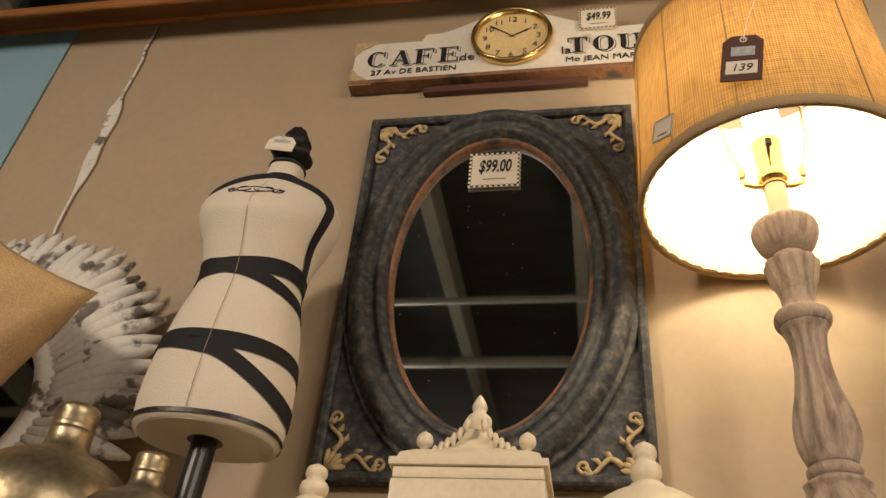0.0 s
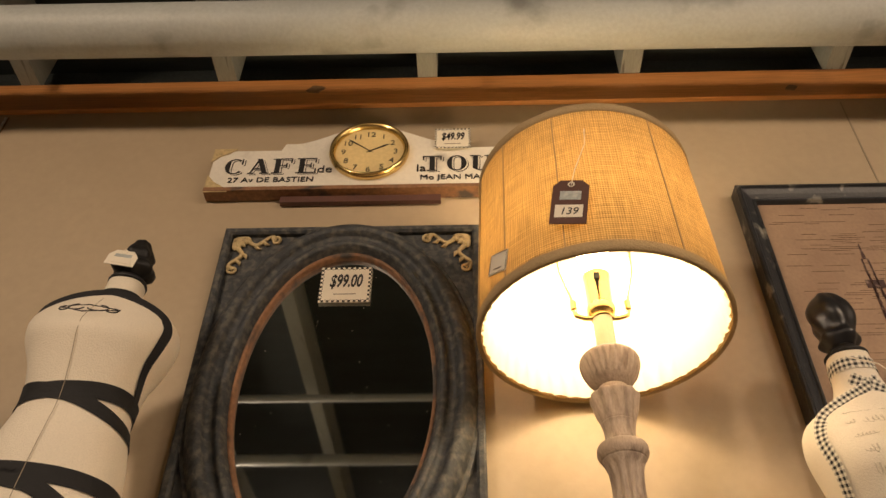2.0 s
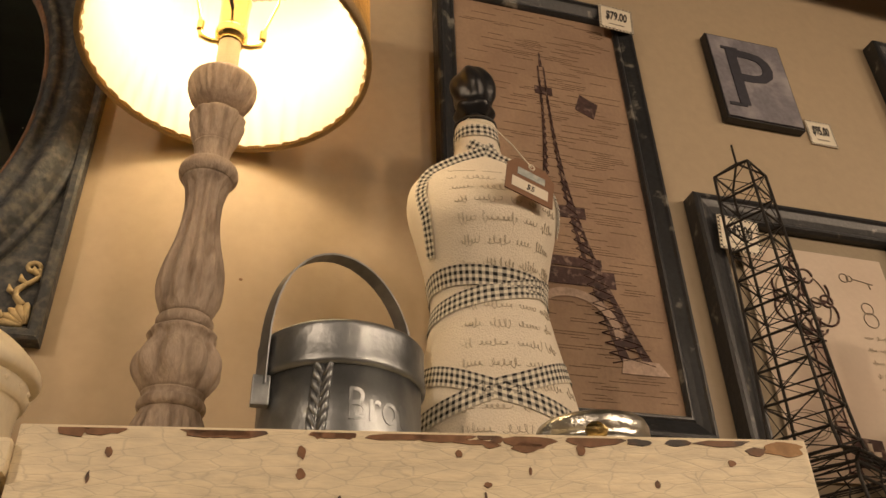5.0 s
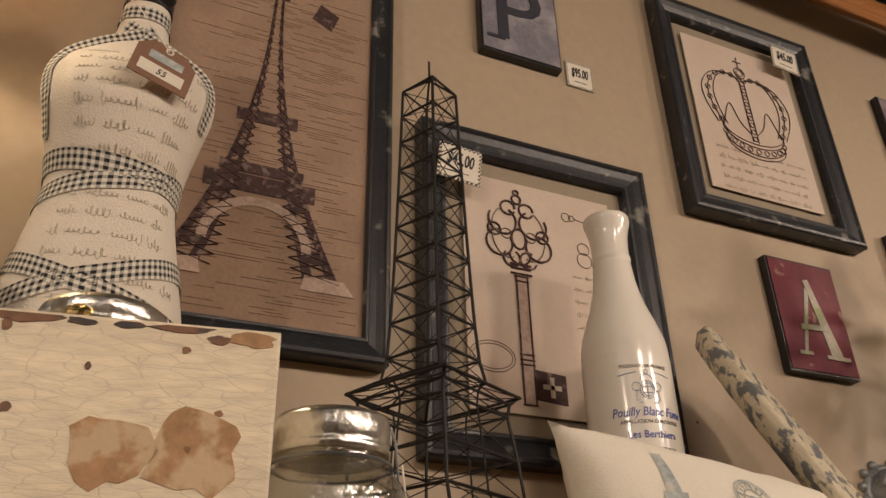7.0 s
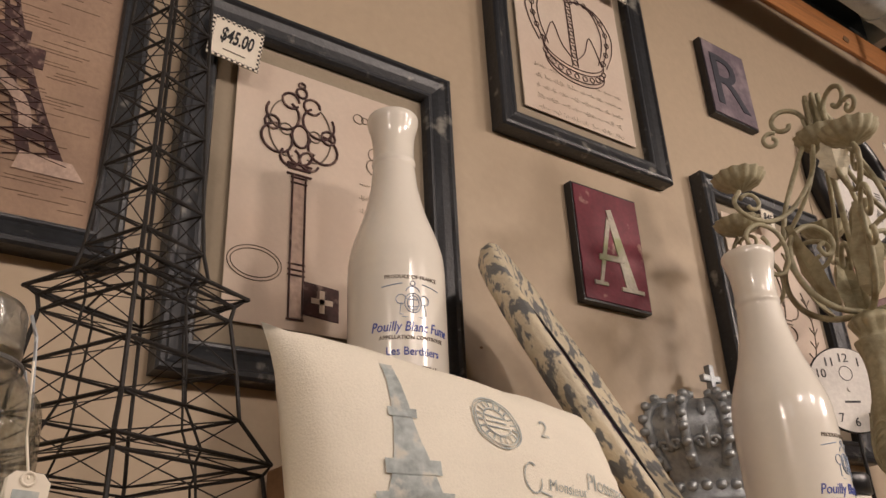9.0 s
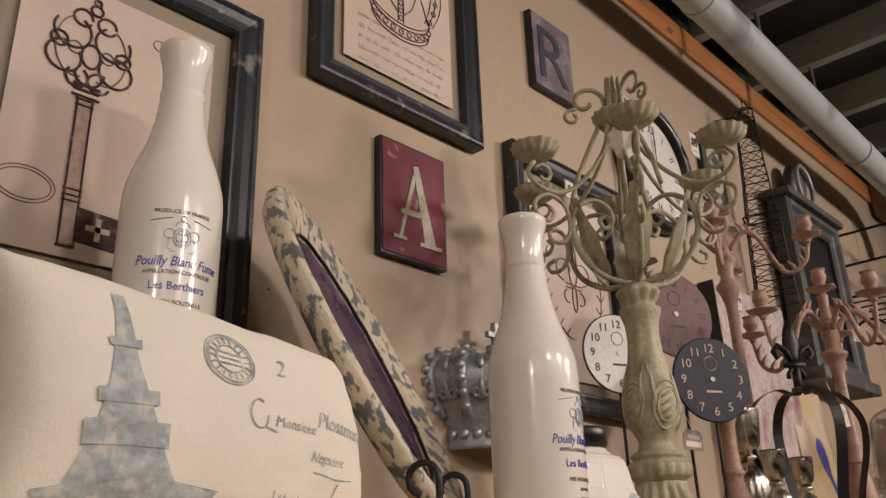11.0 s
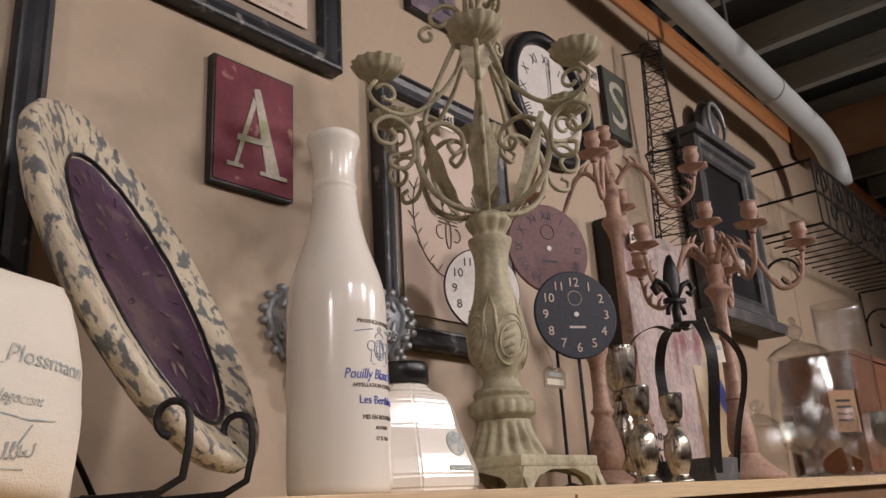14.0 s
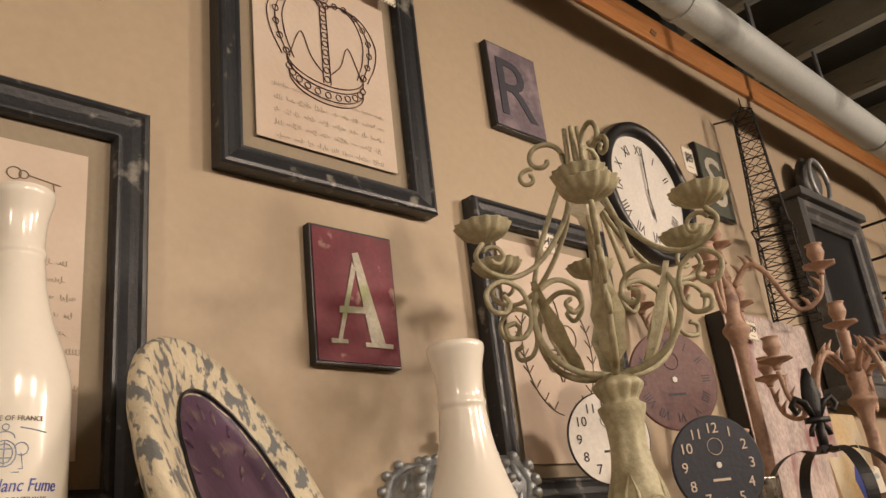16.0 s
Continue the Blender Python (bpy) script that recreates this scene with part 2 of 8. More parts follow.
M = dict(
    wall=mat("wall_paint", (0.44, 0.348, 0.238), 0.55, vary=0.06, scale=1.6, fine=60, bump=0.08, second=(0.385, 0.295, 0.195), second_at=0.62, second_scale=1.1, soft=0.15),
    beam=mat("varnished_beam", (0.52, 0.225, 0.07), 0.45, vary=0.28, scale=5, fine=40, stretch=(0.25, 6, 6), bump=0.2, second=(0.16, 0.06, 0.02), second_at=0.66, second_scale=3),
    joist=mat("joist_paint", (0.40, 0.43, 0.40), 0.7, vary=0.2, scale=5, stretch=(4, 0.5, 4), second=(0.12, 0.12, 0.10), second_at=0.68),
    # grey-green boards coloured near-black, with the shade between the joists painted in
    boards=mat("shaded_ceiling_boards", (0.040, 0.050, 0.050), 0.8, vary=0.35, scale=3, stretch=(1, 4, 1)),
    pipe=mat("painted_pipe", (0.48, 0.51, 0.50), 0.5, vary=0.12, scale=7, second=(0.24, 0.25, 0.24), second_at=0.66, second_scale=5),
    floor=mat("shop_floor", (0.30, 0.23, 0.17), 0.5, vary=0.25, scale=2),
    blue=mat("blue_board", (0.25, 0.42, 0.52), 0.8, vary=0.10, scale=3, fine=300, bump=0.6),
    pine=mat("pine_shelf", (0.66, 0.50, 0.28), 0.5, vary=0.2, scale=6, fine=50, stretch=(0.3, 7, 7), second=(0.36, 0.23, 0.10), second_at=0.74, second_scale=9),
    raw=mat("brown_underside", (0.20, 0.11, 0.05), 0.7, vary=0.2),
    chest=mat("crackled_cream_paint", (0.84, 0.73, 0.53), 0.5, vary=0.18, scale=16, fine=160, bump=0.35, second=(0.22, 0.10, 0.04), second_at=0.665, second_scale=11, soft=0.015, crackle=150.0, stretch=(0.28, 1, 1)),
    cream=mat("cream_stoneware", (0.74, 0.66, 0.50), 0.4, vary=0.1, scale=12, second=(0.45, 0.36, 0.24), second_at=0.72, second_scale=20),
    zinc=mat("galvanised_zinc", (0.24, 0.255, 0.27), 0.40, 0.85, vary=0.3, scale=14, fine=50, second=(0.40, 0.42, 0.43), second_at=0.6, second_scale=12, soft=0.1, bump=0.3),
    linen=mat("natural_linen", (0.76, 0.69, 0.575), 0.85, vary=0.08, scale=10, fine=420, bump=0.35),
    ribbon=mat("black_ribbon", (0.006, 0.006, 0.008), 0.75, vary=0.3),
    darkmetal=mat("dark_iron", (0.025, 0.024, 0.024), 0.5, 0.5, vary=0.3, bump=0.25),
    wire=mat("rusty_black_wire", (0.022, 0.019, 0.017), 0.6, 0.4, vary=0.4, fine=300, bump=0.2),
    black=mat("satin_black", (0.012, 0.012, 0.014), 0.35, vary=0.2),
    frame=mat("worn_black_frame", (0.022, 0.024, 0.028), 0.38, vary=0.4, scale=9, second=(0.24, 0.23, 0.20), second_at=0.655, second_scale=26, soft=0.05, stretch=(1.0, 1.0, 1.0), bump=0.2),
    mframe=mat("weathered_blue_black_wood", (0.040, 0.044, 0.050), 0.62, vary=0.5, scale=16, fine=90, second=(0.115, 0.11, 0.095), second_at=0.56, second_scale=70, soft=0.10, bump=0.7),
    medge=mat("worn_brown_edge", (0.24, 0.12, 0.06), 0.6, vary=0.4, scale=14, second=(0.06, 0.05, 0.045), second_at=0.57, second_scale=18),
    gilt=mat("faded_gilt_carving", (0.52, 0.40, 0.21), 0.55, vary=0.25, scale=30, second=(0.2, 0.14, 0.07), second_at=0.64, second_scale=50, bump=0.4),
    mirror=mat("old_mirror", (0.62, 0.65, 0.64), 0.03, 1.0, vary=0.04, bump=0.0),
    whitewash=mat("whitewashed_carving", (0.72, 0.70, 0.66), 0.7, vary=0.12, scale=16, second=(0.16, 0.14, 0.12), second_at=0.585, second_scale=20, soft=0.03, bump=0.4),
    silver=mat("antique_silver_gilt", (0.38, 0.32, 0.21), 0.38, 0.9, vary=0.35, scale=12, second=(0.20, 0.14, 0.07), second_at=0.62, second_scale=11),
    chrome=mat("shiny_tin", (0.80, 0.78, 0.72), 0.28, 1.0, vary=0.15, bump=0.3),
    brass=mat("polished_brass", (0.72, 0.53, 0.22), 0.22, 1.0, vary=0.1),
    lampwood=mat("limed_wood", (0.42, 0.335, 0.265), 0.65, vary=0.22, scale=18, stretch=(2.5, 2.5, 0.7), second=(0.23, 0.17, 0.13), second_at=0.60, second_scale=24, soft=0.09, bump=0.4),
    candle=mat("cream_card_tube", (0.80, 0.72, 0.55), 0.6, vary=0.05),
    paper=mat("price_card", (0.78, 0.72, 0.60), 0.7, vary=0.04, bump=0.05),
    tagbrown=mat("brown_hang_tag", (0.10, 0.045, 0.035), 0.6, vary=0.1),
    tagkraft=mat("kraft_tag", (0.23, 0.12, 0.068), 0.7, vary=0.1),
    ink=mat("black_ink", (0.012, 0.011, 0.012), 0.6, vary=0.1, bump=0),
    faintink=mat("very_faded_ink", (0.47, 0.41, 0.32), 0.8, vary=0.2, bump=0),
    newsink=mat("brown_newsprint_ink", (0.20, 0.13, 0.085), 0.8, vary=0.4, scale=60, bump=0),
    softink=mat("faded_ink", (0.20, 0.165, 0.125), 0.8, vary=0.3, bump=0),
    paleblue=mat("pale_blue_ink", (0.30, 0.37, 0.50), 0.5, vary=0.15, bump=0),
    blueink=mat("blue_ink", (0.07, 0.10, 0.40), 0.5, vary=0.1, bump=0),
    greyblue=mat("grey_blue_print", (0.419, 0.458, 0.447), 0.85, vary=0.35, scale=30, bump=0.1, second=(0.60, 0.58, 0.50), second_at=0.57, second_scale=60),
    enamel=mat("white_enamel_sign", (0.74, 0.70, 0.62), 0.4, vary=0.08, second=(0.45, 0.40, 0.34), second_at=0.70, second_scale=9),
    dialcream=mat("aged_dial", (0.72, 0.56, 0.28), 0.45, vary=0.1, scale=14),
    dialwhite=mat("white_dial", (0.70, 0.67, 0.62), 0.5, vary=0.1, scale=14),
    dialnavy=mat("navy_dial", (0.010, 0.013, 0.026), 0.6, vary=0.3, scale=20),
    dialred=mat("faded_plum_dial", (0.15, 0.070, 0.066), 0.6, vary=0.25, scale=20, second=(0.10, 0.04, 0.05), second_at=0.62),
    bottle=mat("white_glazed_bottle", (0.83, 0.785, 0.69), 0.17, vary=0.02, bump=0.0, coat=0.15),
    pillow=mat("printed_linen", (0.82, 0.765, 0.64), 0.9, vary=0.06, scale=12, fine=500, bump=0.18),
    sack=mat("burlap_cushion", (0.62, 0.42, 0.21), 0.95, vary=0.2, scale=20, fine=340, bump=0.8),
    plaque_p=mat("slate_canvas", (0.20, 0.19, 0.22), 0.7, vary=0.25, scale=14, second=(0.36, 0.34, 0.36), second_at=0.60, second_scale=16, soft=0.1),
    plaque_a=mat("crimson_canvas", (0.155, 0.018, 0.032), 0.6, vary=0.3, scale=14, second=(0.46, 0.30, 0.24), second_at=0.655, second_scale=15, soft=0.03),
    plaque_r=mat("violet_canvas", (0.15, 0.115, 0.14), 0.7, vary=0.3, scale=14, second=(0.29, 0.235, 0.25), second_at=0.60, second_scale=14, soft=0.1),
    plaque_s=mat("olive_canvas", (0.06, 0.065, 0.045), 0.7, vary=0.3, scale=14),
    letter_p=mat("dark_letter", (0.03, 0.03, 0.045), 0.6, vary=0.3),
    letter_a=mat("pale_letter", (0.46, 0.42, 0.34), 0.6, vary=0.3, scale=20, second=(0.30, 0.32, 0.16), second_at=0.55, second_scale=16),
    sepia=mat("sepia_print", (0.34, 0.23, 0.155), 0.75, vary=0.16, scale=10, second=(0.27, 0.175, 0.12), second_at=0.58, second_scale=7, soft=0.15, bump=0.1),
    sepiadark=mat("dark_sepia_ink", (0.055, 0.024, 0.022), 0.7, vary=0.5, scale=40, second=(0.22, 0.15, 0.12), second_at=0.60, second_scale=60),
    sepialight=mat("pale_sepia_ink", (0.46, 0.34, 0.27), 0.7, vary=0.3, scale=40),
    print=mat("aged_print_paper", (0.63, 0.53, 0.43), 0.7, vary=0.05, scale=6, second=(0.52, 0.40, 0.31), second_at=0.62, second_scale=4, soft=0.2, bump=0.05),
    mount=mat("taupe_mount", (0.31, 0.255, 0.18), 0.8, vary=0.06, bump=0.1),
    platter=mat("flaking_painted_platter", (0.60, 0.53, 0.38), 0.5, vary=0.15, scale=16, second=(0.15, 0.155, 0.155), second_at=0.545, second_scale=72, soft=0.03, stretch=(1, 1, 0.6), bump=0.6),
    plum=mat("plum_centre", (0.085, 0.045, 0.085), 0.4, vary=0.3, scale=16, second=(0.16, 0.11, 0.12), second_at=0.62, second_scale=20),
    plumlight=mat("faded_gold_on_plum", (0.20, 0.145, 0.13), 0.5, vary=0.3, scale=40, second=(0.09, 0.05, 0.08), second_at=0.52, second_scale=60),
    greymetal=mat("grey_cast_metal", (0.33, 0.35, 0.365), 0.45, 0.5, vary=0.3, scale=20, second=(0.42, 0.44, 0.44), second_at=0.6, second_scale=30, bump=0.4),
    sage=mat("antiqued_sage_paint", (0.42, 0.385, 0.25), 0.6, vary=0.28, scale=18, second=(0.22, 0.18, 0.095), second_at=0.62, second_scale=26, soft=0.1, bump=0.35),
    leafcream=mat("cream_leaf", (0.66, 0.60, 0.44), 0.6, vary=0.15, scale=30),
    rust=mat("pinkish_brown_wood", (0.43, 0.28, 0.20), 0.6, vary=0.25, scale=18, second=(0.20, 0.11, 0.08), second_at=0.62, second_scale=24, bump=0.3),
    greywood=mat("charcoal_wood", (0.075, 0.075, 0.075), 0.55, vary=0.3, scale=14, second=(0.16, 0.15, 0.14), second_at=0.62, second_scale=14),
    mercury=mat("mercury_glass", (0.62, 0.58, 0.49), 0.25, 1.0, vary=0.4, scale=24, second=(0.14, 0.11, 0.08), second_at=0.60, second_scale=40),
    canvas=mat("pink_abstract_canvas", (0.47, 0.39, 0.36), 0.6, vary=0.5, scale=16, stretch=(1, 1, 0.6), second=(0.27, 0.11, 0.12), second_at=0.60, second_scale=10, soft=0.06, bump=0.4),
    ochre=mat("ochre_bird_canvas", (0.55, 0.40, 0.20), 0.6, vary=0.25, scale=9, second=(0.60, 0.53, 0.40), second_at=0.55, second_scale=6, soft=0.1),
    bare=mat("tan_bare_wood", (0.46, 0.27, 0.13), 0.7, vary=0.3, scale=20, second=(0.62, 0.46, 0.28), second_at=0.56, second_scale=40, soft=0.05),
    brownwood=mat("reddish_brown_wood", (0.24, 0.105, 0.055), 0.5, vary=0.25, scale=10, stretch=(0.5, 4, 4), bump=0.15),
    kraft=mat("kraft_paper", (0.42, 0.265, 0.14), 0.8, vary=0.15, scale=14),
    glass=glass_mat("clear_glass", (0.99, 0.99, 0.985), 0.05, 1.95),
    jarglass=glass_mat("jar_glass", (0.95, 0.96, 0.94), 0.07, 2.6),
    shade=burlap_mat("burlap_shade", (0.60, 0.41, 0.18), 0.48),
    trim=mat("shade_binding", (0.40, 0.29, 0.155), 0.85, vary=0.15, fine=300, bump=0.5),
    gingham=check_mat("gingham_ribbon", (0.008, 0.008, 0.010), (0.74, 0.70, 0.60)),
    tagcheck=check_mat("checked_card_border", (0.03, 0.025, 0.02), (0.78, 0.72, 0.60), both=False),
    bulb=glow_mat("lit_bulb", (1.0, 0.80, 0.50), 60.0),
    headglow=glow_mat("lit_lens", (1.0, 0.85, 0.62), 6.0),
)


def lining_mat():
    m = bpy.data.materials.new("pleated_lining")
    m.use_nodes = True
    nt = m.node_tree
    b = nt.nodes["Principled BSDF"]
    b.inputs["Base Color"].default_value, b.inputs["Roughness"].default_value = (0.92, 0.87, 0.76, 1), 0.45
    tr = nt.nodes.new("ShaderNodeBsdfTranslucent")
    tr.inputs[0].default_value = (0.90, 0.78, 0.54, 1)
    mx = nt.nodes.new("ShaderNodeMixShader")
    mx.inputs[0].default_value = 0.35
    nt.links.new(b.outputs[0], mx.inputs[1])
    nt.links.new(tr.outputs[0], mx.inputs[2])
    nt.links.new(mx.outputs[0], nt.nodes["Material Output"].inputs[0])
    return m


M["lining"] = lining_mat()


# ---- mesh tools ----
def part(name, bm, material, parent=None, label="", smooth=False, loc=None):
    me = bpy.data.meshes.new(name)
    bm.normal_update()
    bm.to_mesh(me)
    bm.free()
    if smooth:
        me.shade_smooth()
    me.materials.append(material)
    ob = new(name, me)
    if parent:
        ob.parent = parent
    if loc:
        ob.location = loc
    if label:
        ob["label"] = label
    return ob


def thing(name, loc, label, category, group="", turn=(0, 0, 0), size=(1, 1, 1)):
    ob = new(name)
    ob.empty_display_size = 0.05
    ob.matrix_world = pose(*loc, *turn) @ Matrix.Diagonal((*size, 1))
    return tagged(ob, label, category, group)


def box(bm, x0, x1, y0, y1, z0, z1, bevel=0.0):
    vs = [bm.verts.new((x, y, z)) for x in (x0, x1) for y in (y0, y1) for z in (z0, z1)]
    fs = [bm.faces.new([vs[i] for i in f]) for f in ((0, 1, 3, 2), (4, 6, 7, 5), (0, 4, 5, 1), (2, 3, 7, 6), (0, 2, 6, 4), (1, 5, 7, 3))]
    if bevel:
        es = list({e for f in fs for e in f.edges})
        bmesh.ops.bevel(bm, geom=es, offset=bevel, segments=2, profile=0.7, affect="EDGES")
    return bm


def boxed(*a, bevel=0.0):
    return box(bmesh.new(), *a, bevel=bevel)


def loft(bm, rings, closed=True, cap0=True, cap1=True, uv=None):
    """Skin between rings of equally many points."""
    rows = [[bm.verts.new(p) for p in ring] for ring in rings]
    layer = bm.loops.layers.uv.new("UVMap") if uv else None
    k = len(rows[0])
    for j in range(len(rows) - 1):
        for i in range(k if closed else k - 1):
            i2 = (i + 1) % k
            try:
                f = bm.faces.new((rows[j][i], rows[j][i2], rows[j + 1][i2], rows[j + 1][i]))
            except ValueError:
                continue
            if uv:
                for loop, (a, b) in zip(f.loops, ((i, j), (i + 1, j), (i + 1, j + 1), (i, j + 1))):
                    loop[layer].uv = (a * uv[0], b * uv[1])
    if closed and cap0:
        bm.faces.new(rows[0][::-1])
    if closed and cap1:
        bm.faces.new(rows[-1])
    return bm


def lathe(profile, seg=32, wave=None, cap0=True, cap1=True, centre=(0, 0), squash=1.0, bm=None):
    """Turned shape from (radius, z) pairs; wave(z, angle, radius) may shape it further."""
    bm = bm or bmesh.new()
    rings = []
    for r, z in profile:
        ring = []
        for i in range(seg):
            a = 2 * math.pi * i / seg
            q = max(wave(z, a, r) if wave else r, 0.0002)
            ring.append((centre[0] + q * math.cos(a), centre[1] + q * squash * math.sin(a), z))
        rings.append(ring)
    return loft(bm, rings, cap0=cap0, cap1=cap1)


def smooth_profile(points, steps=6):
    """Catmull-Rom through a few (r, z) pairs."""
    p = [Vector(q) for q in points]
    p = [p[0] * 2 - p[1]] + p + [p[-1] * 2 - p[-2]]
    out = []
    for i in range(1, len(p) - 2):
        for s in range(steps):
            t = s / steps
            out.append(0.5 * ((2 * p[i]) + (p[i + 1] - p[i - 1]) * t + (2 * p[i - 1] - 5 * p[i] + 4 * p[i + 1] - p[i + 2]) * t * t + (3 * p[i] - p[i - 1] - 3 * p[i + 1] + p[i + 2]) * t ** 3))
    out.append(p[-2])
    return [tuple(q) for q in out]


def tube(bm, pts, radius, seg=8, cap=True, flat=1.0, closed=False):
    """A round (or flattened) bar along a line of points; radius may be a list."""
    pts = [Vector(p) for p in pts]
    n = len(pts)
    rad = radius if isinstance(radius, (list, tuple)) else [radius] * n
    up = Vector((0, 0, 1))
    rings = []
    last = None
    for i, p in enumerate(pts):
        d = (pts[min(i + 1, n - 1)] - pts[max(i - 1, 0)]).normalized()
        if last is None:
            a = d.cross(up if abs(d.z) < 0.95 else Vector((1, 0, 0))).normalized()
        else:
            a = (last - d * last.dot(d)).normalized()
        last = a
        b = d.cross(a)
        rings.append([p + (a * math.cos(t) + b * math.sin(t) * flat) * rad[i] for t in [2 * math.pi * k / seg for k in range(seg)]])
    return loft(bm, rings, cap0=cap, cap1=cap)


def spiral(centre, r0, r1, a0, a1, u, v, steps=22):
    """Points of a scroll in the plane of u and v; angles in degrees."""
    c, u, v = Vector(centre), Vector(u), Vector(v)
    out = []
    for i in range(steps + 1):
        t = i / steps
        a, r = radians(a0 + (a1 - a0) * t), r0 + (r1 - r0) * t
        out.append(c + u * (r * math.cos(a)) + v * (r * math.sin(a)))
    return out


def sheet(bm, outline, y0, y1):
    """A plate with an outline of (x, z) pairs, from y0 to y1."""
    a = [bm.verts.new((x, y0, z)) for x, z in outline]
    b = [bm.verts.new((x, y1, z)) for x, z in outline]
    bm.faces.new(a)
    bm.faces.new(b[::-1])
    k = len(a)
    for i in range(k):
        bm.faces.new((a[i], b[i], b[(i + 1) % k], a[(i + 1) % k]))
    bmesh.ops.recalc_face_normals(bm, faces=bm.faces)
    return bm


def lettering(body, size, align="CENTER", thick=0.0003, shear=0.0, width=1.0, bold=0.0):
    """The built-in font as a bmesh in the x-z plane, facing -y, base line at z 0."""
    c = bpy.data.curves.new("lettering", "FONT")
    c.body, c.size, c.align_x, c.extrude, c.resolution_u = body, size, align, thick, 3
    c.shear, c.offset = shear, bold * size
    ob = bpy.data.objects.new("lettering", c)
    me = bpy.data.meshes.new_from_object(ob)
    bm = bmesh.new()
    bm.from_mesh(me)
    bpy.data.objects.remove(ob)
    bpy.data.curves.remove(c)
    bpy.data.meshes.remove(me)
    for v in bm.verts:
        x, y, z = v.co
        v.co = (x * width, -z, y)
    return bm


def moved(bm, dx=0, dy=0, dz=0, rz=0):
    bmesh.ops.transform(bm, matrix=pose(dx, dy, dz, 0, 0, rz), verts=bm.verts)
    return bm


def joined(*bms):
    out = bmesh.new()
    for b in bms:
        me = bpy.data.meshes.new("tmp")
        b.to_mesh(me)
        b.free()
        out.from_mesh(me)
        bpy.data.meshes.remove(me)
    return out


def scribble(width, seed, size=0.008, thick=0.0007, gap=0.25, y=0.0):
    """One line of unreadable handwriting as a thin wavy stroke."""
    rnd = random.Random(seed)
    bm = bmesh.new()
    x = -width / 2
    while x < width / 2:
        w = rnd.uniform(1.2, 4.0) * size
        pts = []
        k = int(w / size * 10)
        tall, ang = 0.3, rnd.uniform(0, 6)
        for i in range(k + 1):
            t = i / max(k, 1)
            if i % 5 == 0:
                tall = rnd.choice((0.22, 0.25, 0.3, 0.55, 0.75))
            ang += rnd.uniform(0.8, 1.6)
            pts.append((x + w * t + 0.22 * size * math.cos(ang), y, tall * size * math.sin(ang) + 0.2 * size * tall))
        if len(pts) > 2:
            tube(bm, pts, thick, seg=4)
        x += w + gap * size * 4
    return bm

# ---- structure ----
WALL, SHELF, TOP = 1.19, 1.36, 1.605      # wall face, shelf top, chest top
CEIL = 3.27


def setting(name, bm, material, label):
    return tagged(part(name, bm, material), label, name.rsplit("_", 1)[0].replace("_", " "), kind="structure")


# added sheet closing the gaps above the beam, dark to stand for shade
setting("wall_north_1", boxed(-3.2, 8.2, WALL + 0.05, WALL + 0.12, 3.1005, CEIL), M["boards"], "added near-black backing for the shaded gaps between the joist ends")
wall = setting("wall_north", boxed(-3.2, 8.2, WALL, WALL + 0.12, 0, 3.10), M["wall"], "tan painted shop wall with patched seams")
setting("wall_south", boxed(-3.2, 8.2, -4.12, -4.0, 0, CEIL), M["wall"], "tan painted shop wall across the room")
setting("wall_west", boxed(-3.32, -3.2, -4.12, WALL + 0.12, 0, CEIL), M["wall"], "tan painted end wall of the shop")
setting("wall_east", boxed(8.2, 8.32, -4.12, WALL + 0.12, 0, CEIL), M["wall"], "tan painted end wall of the shop")
setting("floor", boxed(-3.32, 8.32, -4.12, WALL + 0.12, -0.1, 0), M["floor"], "worn brown shop floor")
setting("ceiling", boxed(-3.32, 8.32, -4.12, WALL + 0.12, CEIL, CEIL + 0.05), M["boards"], "board ceiling between joists, its shade put into a near-black colour")

bm = boxed(-3.2, 8.2, 1.174, WALL - 0.002, 3.030, 3.131, bevel=0.004)
setting("trim_beam", bm, M["beam"], "varnished orange wooden beam along the top of the wall")
knots = thing("beam_patch", (0, 1.173, 3.078), "dark wood knots in the varnished beam", "knot")
for kx, kz, kr in ((-0.2, 0.01, 0.018), (0.93, -0.02, 0.012), (1.72, 0.0, 0.014), (3.3, -0.01, 0.016)):
    pts = [(kx + kr * 1.1 * math.cos(a) + 0.3 * kr * math.sin(3 * a), kz + kr * 0.8 * math.sin(a)) for a in [i * math.pi / 7 for i in range(14)]]
    part("knot", sheet(bmesh.new(), pts, -0.0015, 0.001), M["raw"], knots)

# joists across the room; the boards' dark colour carries the shade in the gaps
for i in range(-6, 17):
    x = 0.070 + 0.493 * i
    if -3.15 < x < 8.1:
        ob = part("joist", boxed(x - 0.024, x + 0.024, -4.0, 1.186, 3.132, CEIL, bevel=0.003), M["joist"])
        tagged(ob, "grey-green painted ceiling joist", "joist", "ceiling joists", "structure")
setting("trim_crossbeam", boxed(5.35, 5.57, -4.0, 1.17, 2.95, 3.130, bevel=0.006), M["raw"], "heavy brown timber crossing below the joists")
setting("trim_girder", boxed(-3.2, 8.2, -1.66, -1.50, 2.94, 3.130, bevel=0.005), M["joist"], "grey painted girder below the joists")
post = tagged(part("post", boxed(-0.62, -0.50, -1.64, -1.52, 0, 2.939, bevel=0.006), M["joist"]), "grey painted square post under the girder", "post", kind="structure")

# overhead pipe
duct = thing("overhead_pipe", (0, 0.95, 3.0), "grey painted heating pipe hung below the joists", "pipe")
